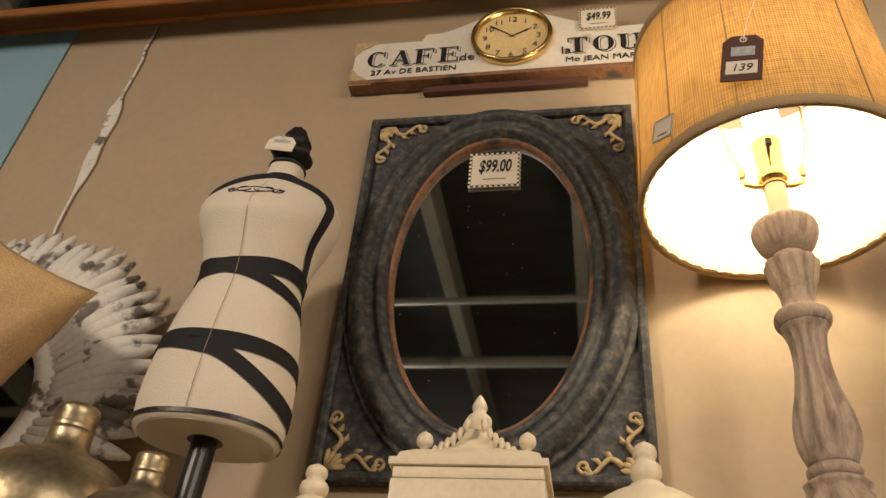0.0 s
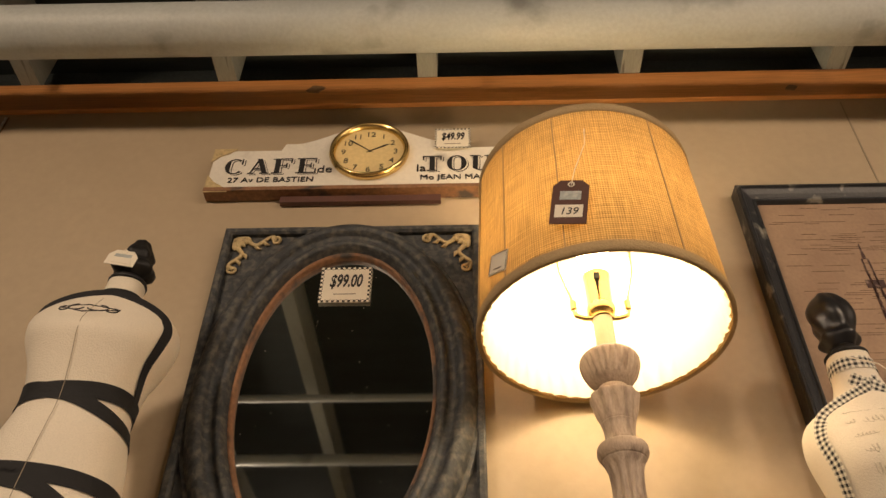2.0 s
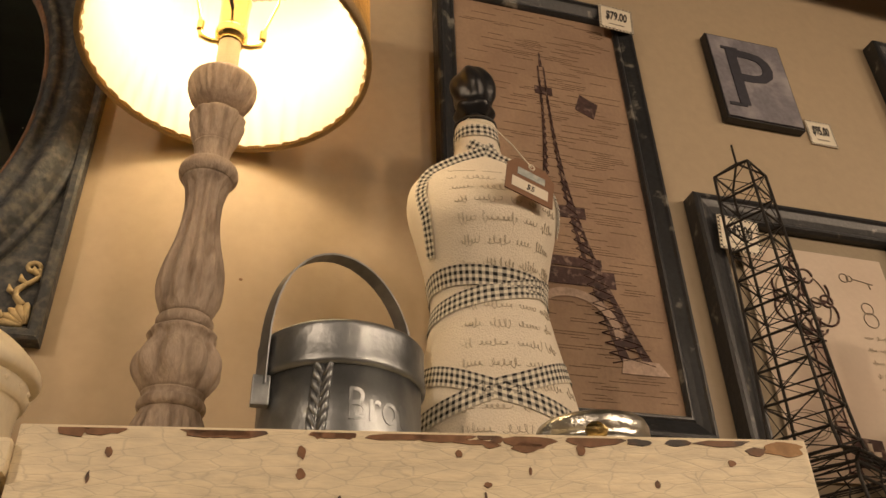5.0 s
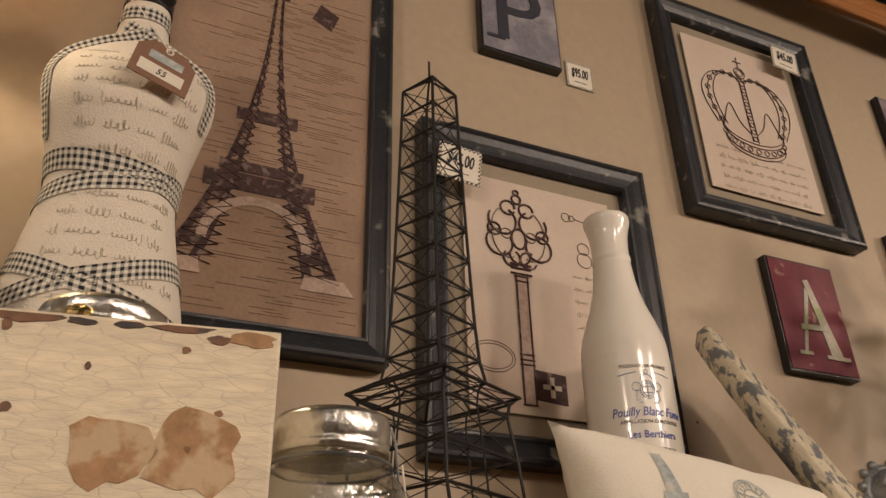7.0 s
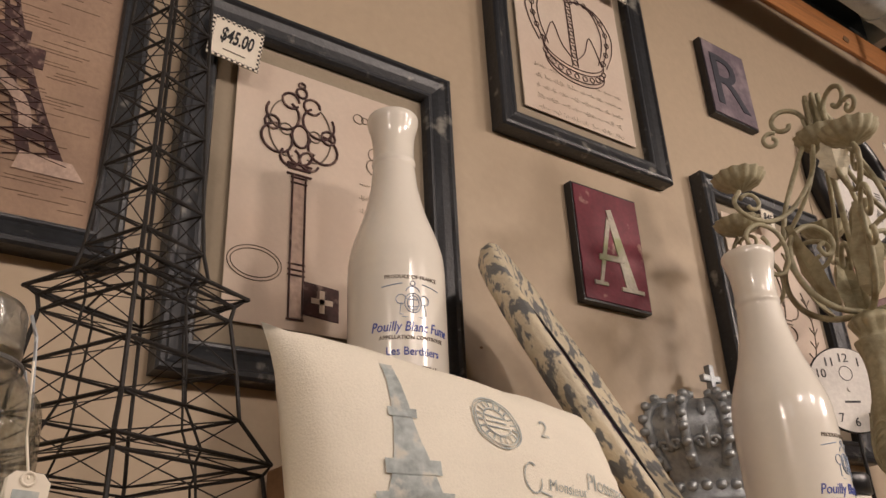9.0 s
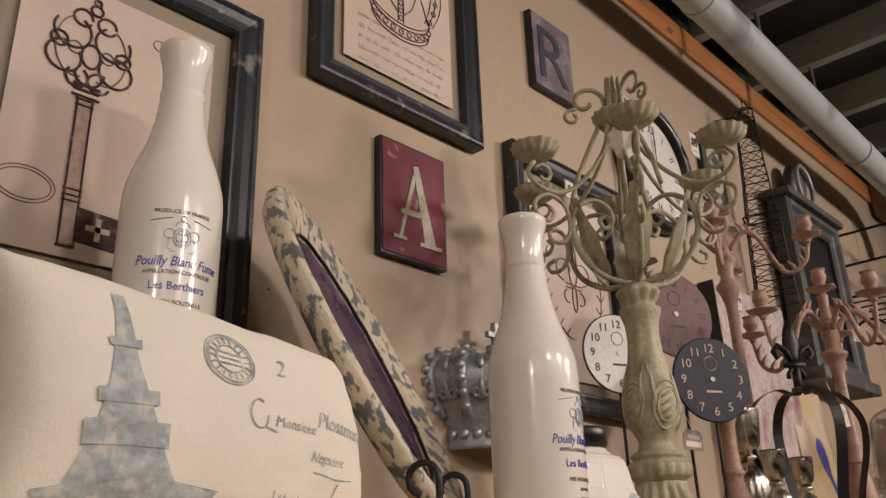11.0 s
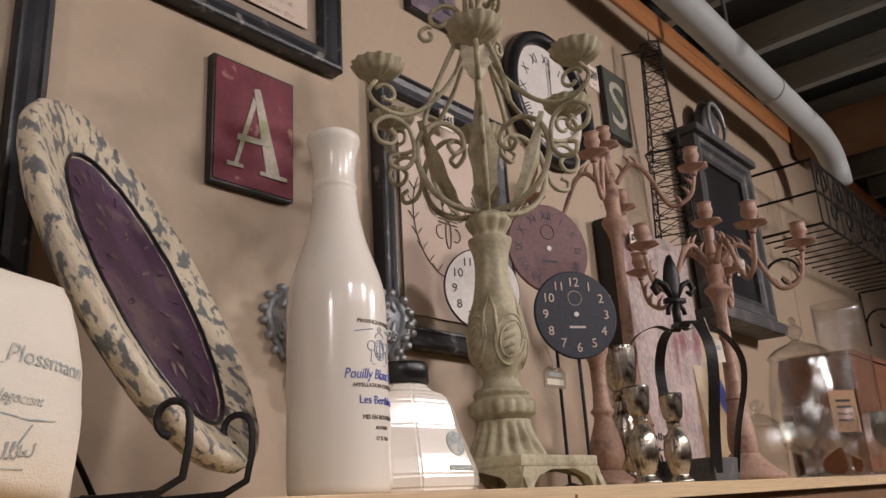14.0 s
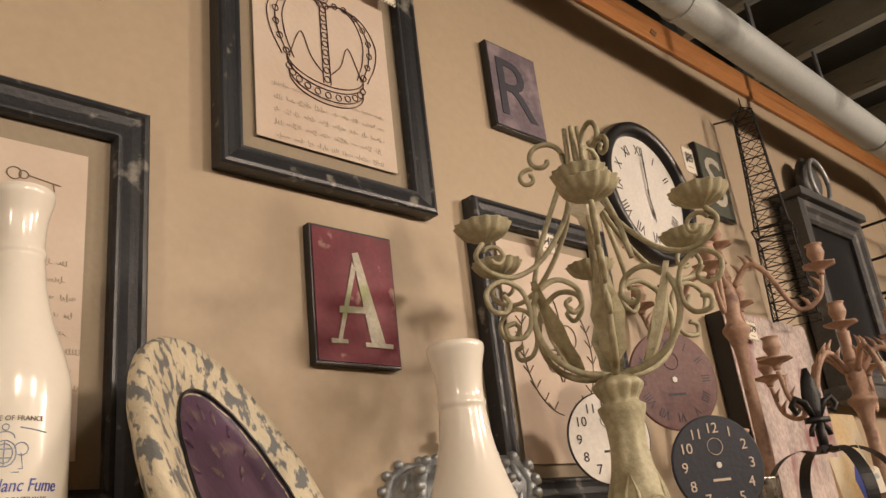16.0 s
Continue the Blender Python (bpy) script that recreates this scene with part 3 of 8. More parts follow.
def pipe_drop(x):
    """The pipe's fall along the room."""
    return float(np.interp(x, (-3.15, 1.0, 3.0, 4.70), (0.03, 0.0, -0.055, -0.115)))


run = [(x, 0, pipe_drop(x)) for x in (-3.15, -1.0, 1.0, 2.0, 3.0, 4.0, 4.90)] + [(x, 0, pipe_drop(4.90) - z) for x, z in ((5.00, 0.008), (5.09, 0.034), (5.15, 0.080), (5.175, 0.140), (5.18, 0.200))]
part("pipe_run", tube(bmesh.new(), run, 0.058, 24), M["pipe"], duct, smooth=True)
for px in (-1.0, 1.1, 3.05, 4.40):
    part("joint", tube(bmesh.new(), [(px - 0.012, 0, pipe_drop(px)), (px + 0.012, 0, pipe_drop(px))], 0.062, 24), M["pipe"], duct, smooth=False)
for px in (-0.916, 0.07, 1.056, 3.521, 4.014):
    part("hanger", boxed(px - 0.012, px + 0.012, -0.004, 0.004, pipe_drop(px) + 0.06, 0.132), M["zinc"], duct, "zinc pipe hanger")
pipe2 = thing("thin_pipe", (0, -0.55, 3.02), "thin grey conduit hung below the joists", "pipe")
part("pipe_run", tube(bmesh.new(), [(-3.1, 0, 0), (8.1, 0, 0)], 0.022, 14), M["pipe"], pipe2, smooth=True)
part("pipe_run", tube(bmesh.new(), [(-3.1, 0.45, 0.0), (8.1, 0.45, 0.0)], 0.013, 12), M["pipe"], pipe2, smooth=True)
part("hanger", boxed(0.06, 0.08, -0.004, 0.004, 0.015, 0.112), M["zinc"], pipe2)

# wall details: torn seam, blue board, hairline marks
panel = thing("blue_wall_board", (0, WALL, 0), "light blue textured board beside the painted wall", "board")
part("board", sheet(bmesh.new(), [(-3.15, 1.4), (-1.21, 1.4), (-1.16, 3.029), (-3.15, 3.029)], -0.006, -0.001), M["blue"], panel)
seam = thing("wall_seam", (0, WALL, 0), "torn pale seam in the painted wall", "seam")
rnd = random.Random(4)
left, right = [], []
for i in range(26):
    z = 3.022 - i * 0.042
    x = -0.940 - 0.045 * i * 0.042 + rnd.uniform(-0.004, 0.004)
    w = 0.003 + (0.010 if 6 < i < 13 else 0) * rnd.uniform(0.6, 1.3)
    left.append((x - w, z))
    right.append((x + w, z))
part("torn_strip", sheet(bmesh.new(), left + right[::-1], -0.003, -0.0005), M["whitewash"], seam)
part("crack", sheet(bmesh.new(), [(p[0] + 0.001, p[1]) for p in right] + [(p[0] + 0.005, p[1]) for p in right[::-1]], -0.0015, -0.0005), M["raw"], seam)
for sx, z0, z1 in ((1.031, 2.73, 3.02), (2.83, 2.02, 2.55), (5.0, 1.7, 2.97)):
    part("hairline", sheet(bmesh.new(), [(sx, z0), (sx + 0.003, z0), (sx + 0.008, z1), (sx + 0.005, z1)], -0.0012, -0.0003), M["mount"], seam)
rnd = random.Random(9)
for i in range(14):
    x, z, r = rnd.uniform(-1.1, 4.6), rnd.uniform(1.75, 2.9), rnd.uniform(0.002, 0.005)
    part("nail_hole", sheet(bmesh.new(), [(x + r * math.cos(a), z + r * 0.7 * math.sin(a)) for a in [k * 1.0472 for k in range(6)]], -0.001, -0.0002), M["raw" if i % 3 else "whitewash"], seam)

# the long shelf that everything stands on
shelf = thing("long_shelf", (0, 0, SHELF), "long pine shelf with a pale raw front edge", "shelf")
part("board", boxed(-2.2, 5.2, 0.684, WALL - 0.003, -0.020, 0, bevel=0.002), M["pine"], shelf)
part("front_edge", boxed(-2.2, 5.2, 0.676, 0.682, -0.024, -0.001, bevel=0.001), M["pine"], shelf)
part("underside", boxed(-2.2, 5.2, 0.70, WALL - 0.003, -0.060, -0.0205), M["raw"], shelf, "brown board under the shelf")
for bx in (-1.9, -0.4, 0.9, 2.35, 3.7, 5.0):
    part("bracket", sheet(bmesh.new(), [(0.02, -0.06), (0.05, -0.06), (0.05, -0.35), (0.02, -0.35)], -0.02, 0.02), M["raw"], shelf, loc=(bx, 1.1, 0))
for i, (bx, bz) in enumerate(((1.459, -0.012), (1.663, -0.012), (2.2, -0.014))):
    part("nail", sheet(bmesh.new(), [(bx + 0.003 * math.cos(a), bz + 0.003 * math.sin(a)) for a in [k * 1.0472 for k in range(6)]], 0.6745, 0.677), M["raw"], shelf)

for px, pm in ((1.53, "raw"), (1.76, "cream")):
    part("peg", tube(bmesh.new(), [(px, 0.70, -0.048), (px, 0.668, -0.045), (px, 0.655, -0.043), (px, 0.648, -0.042)], [0.010, 0.011, 0.016, 0.012], 16), M[pm], shelf, "turned peg below the shelf", smooth=True)


# ---- shared small things ----
def price_card(loc, w, h, text, turn=(0, 0, 0), label="", small=""):
    """A paper price card with a checked border and a hand-written price."""
    t = thing("price_card", loc, label or "cream price card with a checked border and handwriting", "price card", "price cards", turn)
    bm = bmesh.new()
    box(bm, -w / 2, w / 2, -0.0006, 0.0006, -h / 2, h / 2)
    part("card", bm, M["paper"], t)
    bm = bmesh.new()
    b = w * 0.062
    layer = bm.loops.layers.uv.new("UVMap")
    for x0, x1, z0, z1 in ((-w / 2, w / 2, h / 2 - b, h / 2), (-w / 2, w / 2, -h / 2, -h / 2 + b), (-w / 2, -w / 2 + b, -h / 2 + b, h / 2 - b), (w / 2 - b, w / 2, -h / 2 + b, h / 2 - b)):
        vs = [bm.verts.new((x, -0.0012, z)) for x, z in ((x0, z0), (x1, z0), (x1, z1), (x0, z1))]
        f = bm.faces.new(vs)
        for lp in f.loops:
            lp[layer].uv = ((lp.vert.co.x + w / 2) / b * 1.2, (lp.vert.co.z + h / 2) / b * 1.2)
    part("border", bm, M["tagcheck"], t)
    if text:
        part("writing", moved(lettering(text, h * 0.50, shear=0.2, bold=0.022, width=min(1.0, 1.7 * w / h / max(len(text), 1) / 0.62)), 0, -0.0013, -h * 0.06), M["ink"], t, "black handwriting")
    bm = moved(boxed(-w * 0.22, w * 0.22, -0.0004, 0.0002, -0.0008, 0.0008), 0, -0.0012, -h * 0.27)
    part("printed_line", bm, M["softink"], t)
    return t


def hang_tag(loc, w, h, material, text="", turn=(0, 0, 0), label="", string=None):
    t = thing("hang_tag", loc, label or "brown card hang tag with a white price sticker", "tag", "hang tags", turn)
    c = w * 0.2
    out = [(-w / 2, -h / 2), (w / 2, -h / 2), (w / 2, h / 2 - c), (w / 2 - c, h / 2), (-w / 2 + c, h / 2), (-w / 2, h / 2 - c)]
    part("card", sheet(bmesh.new(), out, -0.0008, 0.0008), material, t)
    part("sticker", boxed(-w * 0.38, w * 0.38, -0.0016, -0.0009, -h * 0.36, -h * 0.08), M["paper"], t, "white price sticker")
    if text:
        part("writing", moved(lettering(text, h * 0.22, shear=0.2), 0, -0.002, -h * 0.30), M["ink"], t, "black handwriting")
    part("barcode", boxed(-w * 0.28, w * 0.3, -0.0014, -0.0009, h * 0.04, h * 0.24), M["greyblue"], t, "grey printed label")
    part("eyelet", tube(bmesh.new(), [(0.004 * math.cos(a), -0.0012, h * 0.40 + 0.004 * math.sin(a)) for a in [k * 0.5236 for k in range(13)]], 0.0011, 6), M["paper"], t)
    if string:
        part("string", tube(bmesh.new(), [(0, -0.001, h * 0.40), *string], 0.0009, 5), M["paper"], t, "white string")
    return t


def moulding(bm, x0, x1, z0, z1, section):
    """A mitred picture frame; section: (inset, y) pairs from the outer back edge to the inner back edge."""
    rings = []
    for inset, y in section:
        rings.append([(x0 + inset, y, z0 + inset), (x1 - inset, y, z0 + inset), (x1 - inset, y, z1 - inset), (x0 + inset, y, z1 - inset)])
    return loft(bm, rings, cap0=False, cap1=False)


def rail_frame(parent, x0, x1, z0, z1, section, material, label=""):
    """The four mitred rails of a frame as parts."""
    for k, nm in enumerate(("bottom_rail", "side_rail", "top_rail", "side_rail")):
        bm = bmesh.new()
        rows = []
        for inset, y in section:
            c = [(x0 + inset, z0 + inset), (x1 - inset, z0 + inset), (x1 - inset, z1 - inset), (x0 + inset, z1 - inset)]
            a, b = c[k], c[(k + 1) % 4]
            rows.append([(a[0] + (b[0] - a[0]) * i / 14, y, a[1] + (b[1] - a[1]) * i / 14) for i in range(15)])
        loft(bm, rows, closed=False)
        part(nm, bm, material, parent, label)


FRAME_SECTION = [(0, 0.0), (0, -0.032), (0.004, -0.036), (0.010, -0.037), (0.014, -0.033), (0.026, -0.029), (0.036, -0.024), (0.040, -0.026), (0.044, -0.026), (0.048, -0.020), (0.048, -0.004)]


def picture(name, x0, x1, z0, z1, label, inner=0.05, group="framed prints"):
    t = thing(name, ((x0 + x1) / 2, WALL - 0.001, (z0 + z1) / 2), label, "picture", group)
    w, h = (x1 - x0) / 2, (z1 - z0) / 2
    rail_frame(t, -w, w, -h, h, FRAME_SECTION, M["frame"])
    part("backing", boxed(-w + 0.03, w - 0.03, -0.006, -0.001, -h + 0.03, h - 0.03), M["mount"], t, "taupe mount board")
    part("print", boxed(-w + 0.048 + inner, w - 0.048 - inner, -0.0135, -0.0115, -h + 0.048 + inner * 1.05, h - 0.048 - inner * 1.05), M["print"], t, "aged cream paper print")
    return t, w, h


# ---- wall: clock sign, oval mirror, framed tower print ----
sign = thing("cafe_clock_sign", (-0.050, WALL - 0.002, 2.791), "white enamel cafe sign with a brass-rimmed clock", "sign", size=(0.92, 1, 0.92))
half = 0.372
out = []
for i in range(-40, 41):
    x = half * i / 40
    z = 0.062
    a = abs(x)
    if a < 0.205:
        z = 0.085
    if a < 0.175:
        s = (0.175 - a) / 0.175
        z = 0.085 + 0.062 * (3 * s * s - 2 * s ** 3) ** 0.8
    if a > half - 0.02:
        z = 0.045
    out.append((x, z))
out += [(half + 0.0, -0.045), (half - 0.02, -0.066), (-half + 0.02, -0.066), (-half, -0.045)]
part("plate", sheet(bmesh.new(), out, -0.030, 0.0), M["enamel"], sign)
part("lower_edge", boxed(-half - 0.004, half + 0.004, -0.034, -0.002, -0.078, -0.0665, bevel=0.001), M["medge"], sign, "brown wooden lower edge")
part("rail", boxed(-0.20, 0.17, -0.014, -0.002, -0.098, -0.079), M["tagbrown"], sign, "dark brown strip under the sign")
for sx in (-1, 1):
    for sz in (-1, 1):
        o = [(sx * (half + 0.003), sz * 0.074 - 0.006), (sx * (half - 0.052), sz * 0.074 - 0.006), (sx * (half - 0.035), sz * 0.056 - 0.004), (sx * (half - 0.016), sz * 0.045 - 0.002), (sx * (half + 0.003), sz * 0.022)]
        part("corner", sheet(bmesh.new(), o, -0.0325, -0.0305), M["gilt"], sign, "worn bronze corner piece")


def capital(ch, h, y0, y1):
    """A painted roman capital with thick and thin strokes and slab serifs; centred on x, base line at z 0."""
    bm = bmesh.new()
    w, t, f = h * 0.86, h * 0.24, h * 0.07
    laid = iter(range(999))

    def slab(pts):
        sheet(bm, pts, y0 - 0.00001 * next(laid), y1)

    def stroke(x0, z0, x1, z1, wide):
        slab([(x0 - wide / 2, z0), (x0 + wide / 2, z0), (x1 + wide / 2, z1), (x1 - wide / 2, z1)])

    def bar(x0, x1, z0, z1):
        slab([(x0, z0), (x1, z0), (x1, z1), (x0, z1)])

    def bow(cx, a0, a1, rx, rz, cz, k=20):
        for i in range(k):
            pts = []
            for a, s in ((a0 + (a1 - a0) * i / k, 1), (a0 + (a1 - a0) * (i + 1) / k, 1), (a0 + (a1 - a0) * (i + 1) / k, 0), (a0 + (a1 - a0) * i / k, 0)):
                c, n = math.cos(radians(a)), math.sin(radians(a))
                pts.append((cx + (rx - (0 if s else f + (t - f) * abs(c) ** 1.5)) * c, cz + (rz - (0 if s else f)) * n))
            slab(pts)

    l = -w * 0.30
    if ch in "FER":
        bar(l - t / 2, l + t / 2, 0, h)
        bar(l - t, l + t, 0, f)
        bar(l - t, l + t / 2, h - f, h)
    if ch in "FE":
        bar(l, w * 0.46, h - f, h)
        bar(w * 0.46 - f, w * 0.46, h * 0.70, h - f)
        bar(l, w * 0.22, h * 0.49, h * 0.49 + f)
        bar(w * 0.22 - f, w * 0.22, h * 0.36, h * 0.68)
    if ch == "E":
        bar(l, w * 0.48, 0, f)
        bar(w * 0.48 - f, w * 0.48, f, h * 0.30)
    if ch == "A":
        stroke(w * 0.34, f, -w * 0.02, h, t)
        stroke(-w * 0.40, f, -w * 0.02, h * 0.98, f * 1.3)
        bar(-w * 0.28, w * 0.22, h * 0.30, h * 0.30 + f)
        bar(-w * 0.56, -w * 0.22, 0, f)
        bar(w * 0.10, w * 0.56, 0, f)
    if ch == "T":
        bar(-t / 2, t / 2, 0, h)
        bar(-t, t, 0, f)
        bar(-w * 0.5, w * 0.5, h - f, h)
        bar(-w * 0.5, -w * 0.5 + f, h * 0.72, h - f)
        bar(w * 0.5 - f, w * 0.5, h * 0.72, h - f)
    if ch == "O":
        bow(0, 0, 360, w * 0.52, h * 0.51, h * 0.5, 30)
    if ch == "C":
        bow(0, 50, 318, w * 0.52, h * 0.51, h * 0.5, 24)
        bar(w * 0.34, w * 0.34 + f, h * 0.62, h)
    if ch == "U":
        bar(l - t / 2, l + t / 2, h * 0.28, h)
        bar(w * 0.34 - f / 2, w * 0.34 + f, h * 0.28, h)
        bar(l - t, l + t, h - f, h)
        bar(w * 0.34 - t * 0.6, w * 0.34 + t * 0.7, h - f, h)
        bow((l + w * 0.34) / 2 - t * 0.1, 180, 360, w * 0.46, h * 0.29, h * 0.28, 16)
    if ch == "R":
        bar(l, w * 0.1, h - f, h)
        bar(l, w * 0.1, h * 0.48, h * 0.48 + f)
        bow(w * 0.08, -90, 90, w * 0.32, h * 0.26, h * 0.74, 14)
        stroke(w * 0.40, 0, w * 0.05, h * 0.50, t)
    return bm


for word, x, z in (("CAFE", -0.230, -0.021), ("TOUR", 0.236, -0.021)):
    for i, ch in enumerate(word):
        cx = x + (i - 1.5) * 0.0575
        for name, y, dx, dz, m, tag in (("letter_outline", -0.0309, 0.0050, -0.0030, M["ink"], "thin black drop line"), ("letter_gap", -0.0312, 0.0032, -0.0018, M["enamel"], "white gap"), ("letter", -0.0316, 0.0, 0.0, M["ink"], "black painted capital")):
            part(name, moved(capital(ch, 0.052, -0.0004, 0.0), cx + dx, y, z + dz), m, sign, tag)
for body, size, x, z in (("de", 0.034, -0.102, -0.019), ("la", 0.034, 0.124, -0.021), ("27 Av DE BASTIEN", 0.023, -0.225, -0.049), ("Mo JEAN MARTIN", 0.023, 0.220, -0.049)):
    part("lettering", moved(lettering(body, size, thick=0.0008, width=1.1), x, -0.0312, z), M["ink"], sign, "small black painted letters")


def clock_face(parent, r, face, ink, roman=False, y=0.0, skip=(), size=0.26, numerals="numeral", loc=(0, 0, 0)):
    """A dial with its numerals; returns the dial."""
    parent = part("dial", tube(bmesh.new(), [(0, y, 0), (0, y - 0.002, 0)], r, 48), face, parent, loc=loc)
    names = "XII I II III IIII V VI VII VIII IX X XI".split() if roman else "12 1 2 3 4 5 6 7 8 9 10 11".split()
    for i, nm in enumerate(names):
        if i in skip:
            continue
        a = radians(30 * i)
        bm = lettering(nm, r * size, width=0.8 if roman else 1.0)
        z = r * size * 0.34
        bmesh.ops.transform(bm, matrix=Matrix.Translation((0, 0, -z)), verts=bm.verts)
        if roman:
            bmesh.ops.transform(bm, matrix=pose(0, 0, 0, 0, 30 * i, 0), verts=bm.verts)
        part(numerals, moved(bm, r * 0.76 * math.sin(a), y - 0.0026, r * 0.76 * math.cos(a)), ink, parent)
    return parent


def hand(parent, r, ang, w, y, material):
    a = radians(ang)
    d, s = Vector((math.sin(a), 0, math.cos(a))), Vector((math.cos(a), 0, -math.sin(a)))
    o = [-d * 0.15 * r - s * w * 0.4, d * 0.55 * r - s * w, d * 0.72 * r - s * w * 1.6, d * r, d * 0.72 * r + s * w * 1.6, d * 0.55 * r + s * w, -d * 0.15 * r + s * w * 0.4]
    part("clock_hand", sheet(bmesh.new(), [(v.x, v.z) for v in o], y - 0.001, y), material, parent)


bm = bmesh.new()
rings = []
for r, y in ((0.094, 0.0), (0.096, -0.008), (0.093, -0.016), (0.088, -0.018), (0.083, -0.012), (0.081, -0.005)):
    rings.append([(r * math.cos(a), y, r * math.sin(a)) for a in [2 * math.pi * i / 56 for i in range(56)]])
loft(bm, rings, cap0=False, cap1=False)
ob = part("bezel", bm, M["brass"], sign, "polished brass bezel", smooth=True, loc=(0, -0.031, 0.046))
face = clock_face(sign, 0.082, M["dialcream"], M["ink"], size=0.30, loc=(0, -0.033, 0.046))
hand(face, 0.052, 62, 0.0016, -0.004, M["ink"])
hand(face, 0.068, 308, 0.0013, -0.0055, M["ink"])
part("hub", lathe([(0.0045, 0), (0.0045, 0.003)], 12), M["ink"], face)
price_card((0.132, 1.152, 2.871), 0.080, 0.066, "$49.99")

mir = thing("oval_mirror", (-0.071, WALL - 0.001, 2.237), "weathered blue-black rectangular frame round an oval mirror", "mirror")
hw, hh = 0.257, 0.380
ow, oh = 0.174, 0.306
N = 72
section = [(1.48, -0.012), (1.475, -0.022), (1.455, -0.027), (1.43, -0.025), (1.42, -0.030), (1.36, -0.046), (1.29, -0.052), (1.235, -0.048), (1.225, -0.041), (1.19, -0.036), (1.13, -0.037), (1.12, -0.042), (1.085, -0.046), (1.05, -0.042), (1.04, -0.034), (1.0, -0.024), (0.985, -0.008)]


def oval(k, y, lim=True):
    ring = []
    for i in range(N):
        a = 2 * math.pi * i / N
        x, z = (ow + (k - 1) * 0.17) * math.cos(a), (oh + (k - 1) * 0.17) * math.sin(a)
        if lim:
            x, z = max(-hw + 0.012, min(hw - 0.012, x)), max(-hh + 0.012, min(hh - 0.012, z))
        ring.append((x, y, z))
    return ring


bm = loft(bmesh.new(), [oval(k, y) for k, y in section], cap0=False, cap1=False)
part("oval_moulding", bm, M["mframe"], mir, "deep weathered oval moulding", smooth=True)
part("inner_rim", loft(bmesh.new(), [oval(1.012, -0.0265), oval(0.995, -0.0285), oval(0.972, -0.022), oval(0.965, -0.008)], cap0=False, cap1=False), M["medge"], mir, "worn brown inner rim", smooth=True)
# the flat board with its oval hole
bm = bmesh.new()
inner = oval(1.46, -0.014)
outer = []
for i in range(N):
    a = 2 * math.pi * i / N
    c, s = math.cos(a), math.sin(a)
    k = min((hw - 0.004) / max(abs(c), 1e-6), (hh - 0.004) / max(abs(s), 1e-6))
    outer.append((c * k, -0.014, s * k))
inner = [(x * 0.9999, y, z * 0.9999) for x, y, z in inner]
loft(bm, [outer, inner], cap0=False, cap1=False)
part("spandrel_board", bm, M["mframe"], mir)
rail_frame(mir, -hw, hw, -hh, hh, [(0, 0), (0, -0.026), (0.004, -0.029), (0.012, -0.029), (0.016, -0.024), (0.016, -0.013)], M["mframe"], "rubbed dark outer edge")
part("mirror_glass", loft(bmesh.new(), [oval(1.0, -0.010), oval(1.0, -0.012)]), M["mirror"], mir, "dark speckled old mirror glass")

rnd = random.Random(31)
bm = bmesh.new()
for i in range(26):
    a, q = rnd.uniform(0, 6.283), rnd.random() ** 0.5 * 0.93
    x, z, s = ow * q * math.cos(a), oh * q * math.sin(a), rnd.uniform(0.0004, 0.0010)
    sheet(bm, [(x + s * math.cos(t), z + s * math.sin(t)) for t in (0, 1.26, 2.51, 3.77, 5.03)], -0.0126, -0.0122)
tagged(part("speckle", bm, M["paper"], mir, "pale dust specks on the glass"), kind="stuff")


def carved_corner(parent, x, z, sx, sz, y=-0.0155, k=1.0):
    """An acanthus corner: fan, scrolls and a run of leaves along both sides."""
    bm = bmesh.new()
    for j in range(5):
        a = radians(8 + j * 18.5)
        pts = [Vector((sx * r * math.cos(a), y - 0.003, sz * r * math.sin(a))) for r in (0.004, 0.016, 0.028, 0.034)]
        tube(bm, [p * k + Vector((x, y * (1 - k), z)) for p in pts], [0.002 * k, 0.0045 * k, 0.0055 * k, 0.002 * k], 6)
    for along in (0, 1):
        u, v = (Vector((sx, 0, 0)), Vector((0, 0, sz))) if along == 0 else (Vector((0, 0, sz)), Vector((sx, 0, 0)))
        o = Vector((x, y - 0.003, z))
        stem = [o + (u * (0.03 + 0.055 * t) + v * (0.010 + 0.012 * math.sin(t * 5.5))) * k for t in [i / 10 for i in range(11)]]
        tube(bm, stem, [0.005 * k * (1 - 0.45 * i / 10) for i in range(11)], 6)
        tube(bm, spiral(stem[-1] + v * 0.008 * k, 0.010 * k, 0.003 * k, -90, 250, u, v, 14), 0.0032 * k, 6)
        for t in (0.25, 0.55, 0.8):
            p = o + (u * (0.03 + 0.055 * t) + v * (0.010 + 0.012 * math.sin(t * 5.5))) * k
            tube(bm, [p, p + (u * 0.006 + v * 0.008) * k, p + (u * 0.014 + v * 0.010) * k], [0.003 * k, 0.0042 * k, 0.001 * k], 6)
    part("carved_corner", bm, M["gilt"], parent, "faded gilt carved corner", smooth=True)


for sx in (-1, 1):
    for sz in (-1, 1):
        carved_corner(mir, sx * (-hw + 0.020), sz * (-hh + 0.020), sx, sz)
price_card((-0.073, WALL - 0.018, 2.471), 0.098, 0.086, "$99.00")

eif, ew, eh = thing("tower_picture", (0.921, WALL - 0.001, 2.250), "tall sepia print of an iron tower in a worn black frame", "picture", "framed prints", size=(0.83, 1, 0.943)), 0.248, 0.490
rail_frame(eif, -ew, ew, -eh, eh, [(a * 0.95, b) for a, b in FRAME_SECTION], M["frame"])
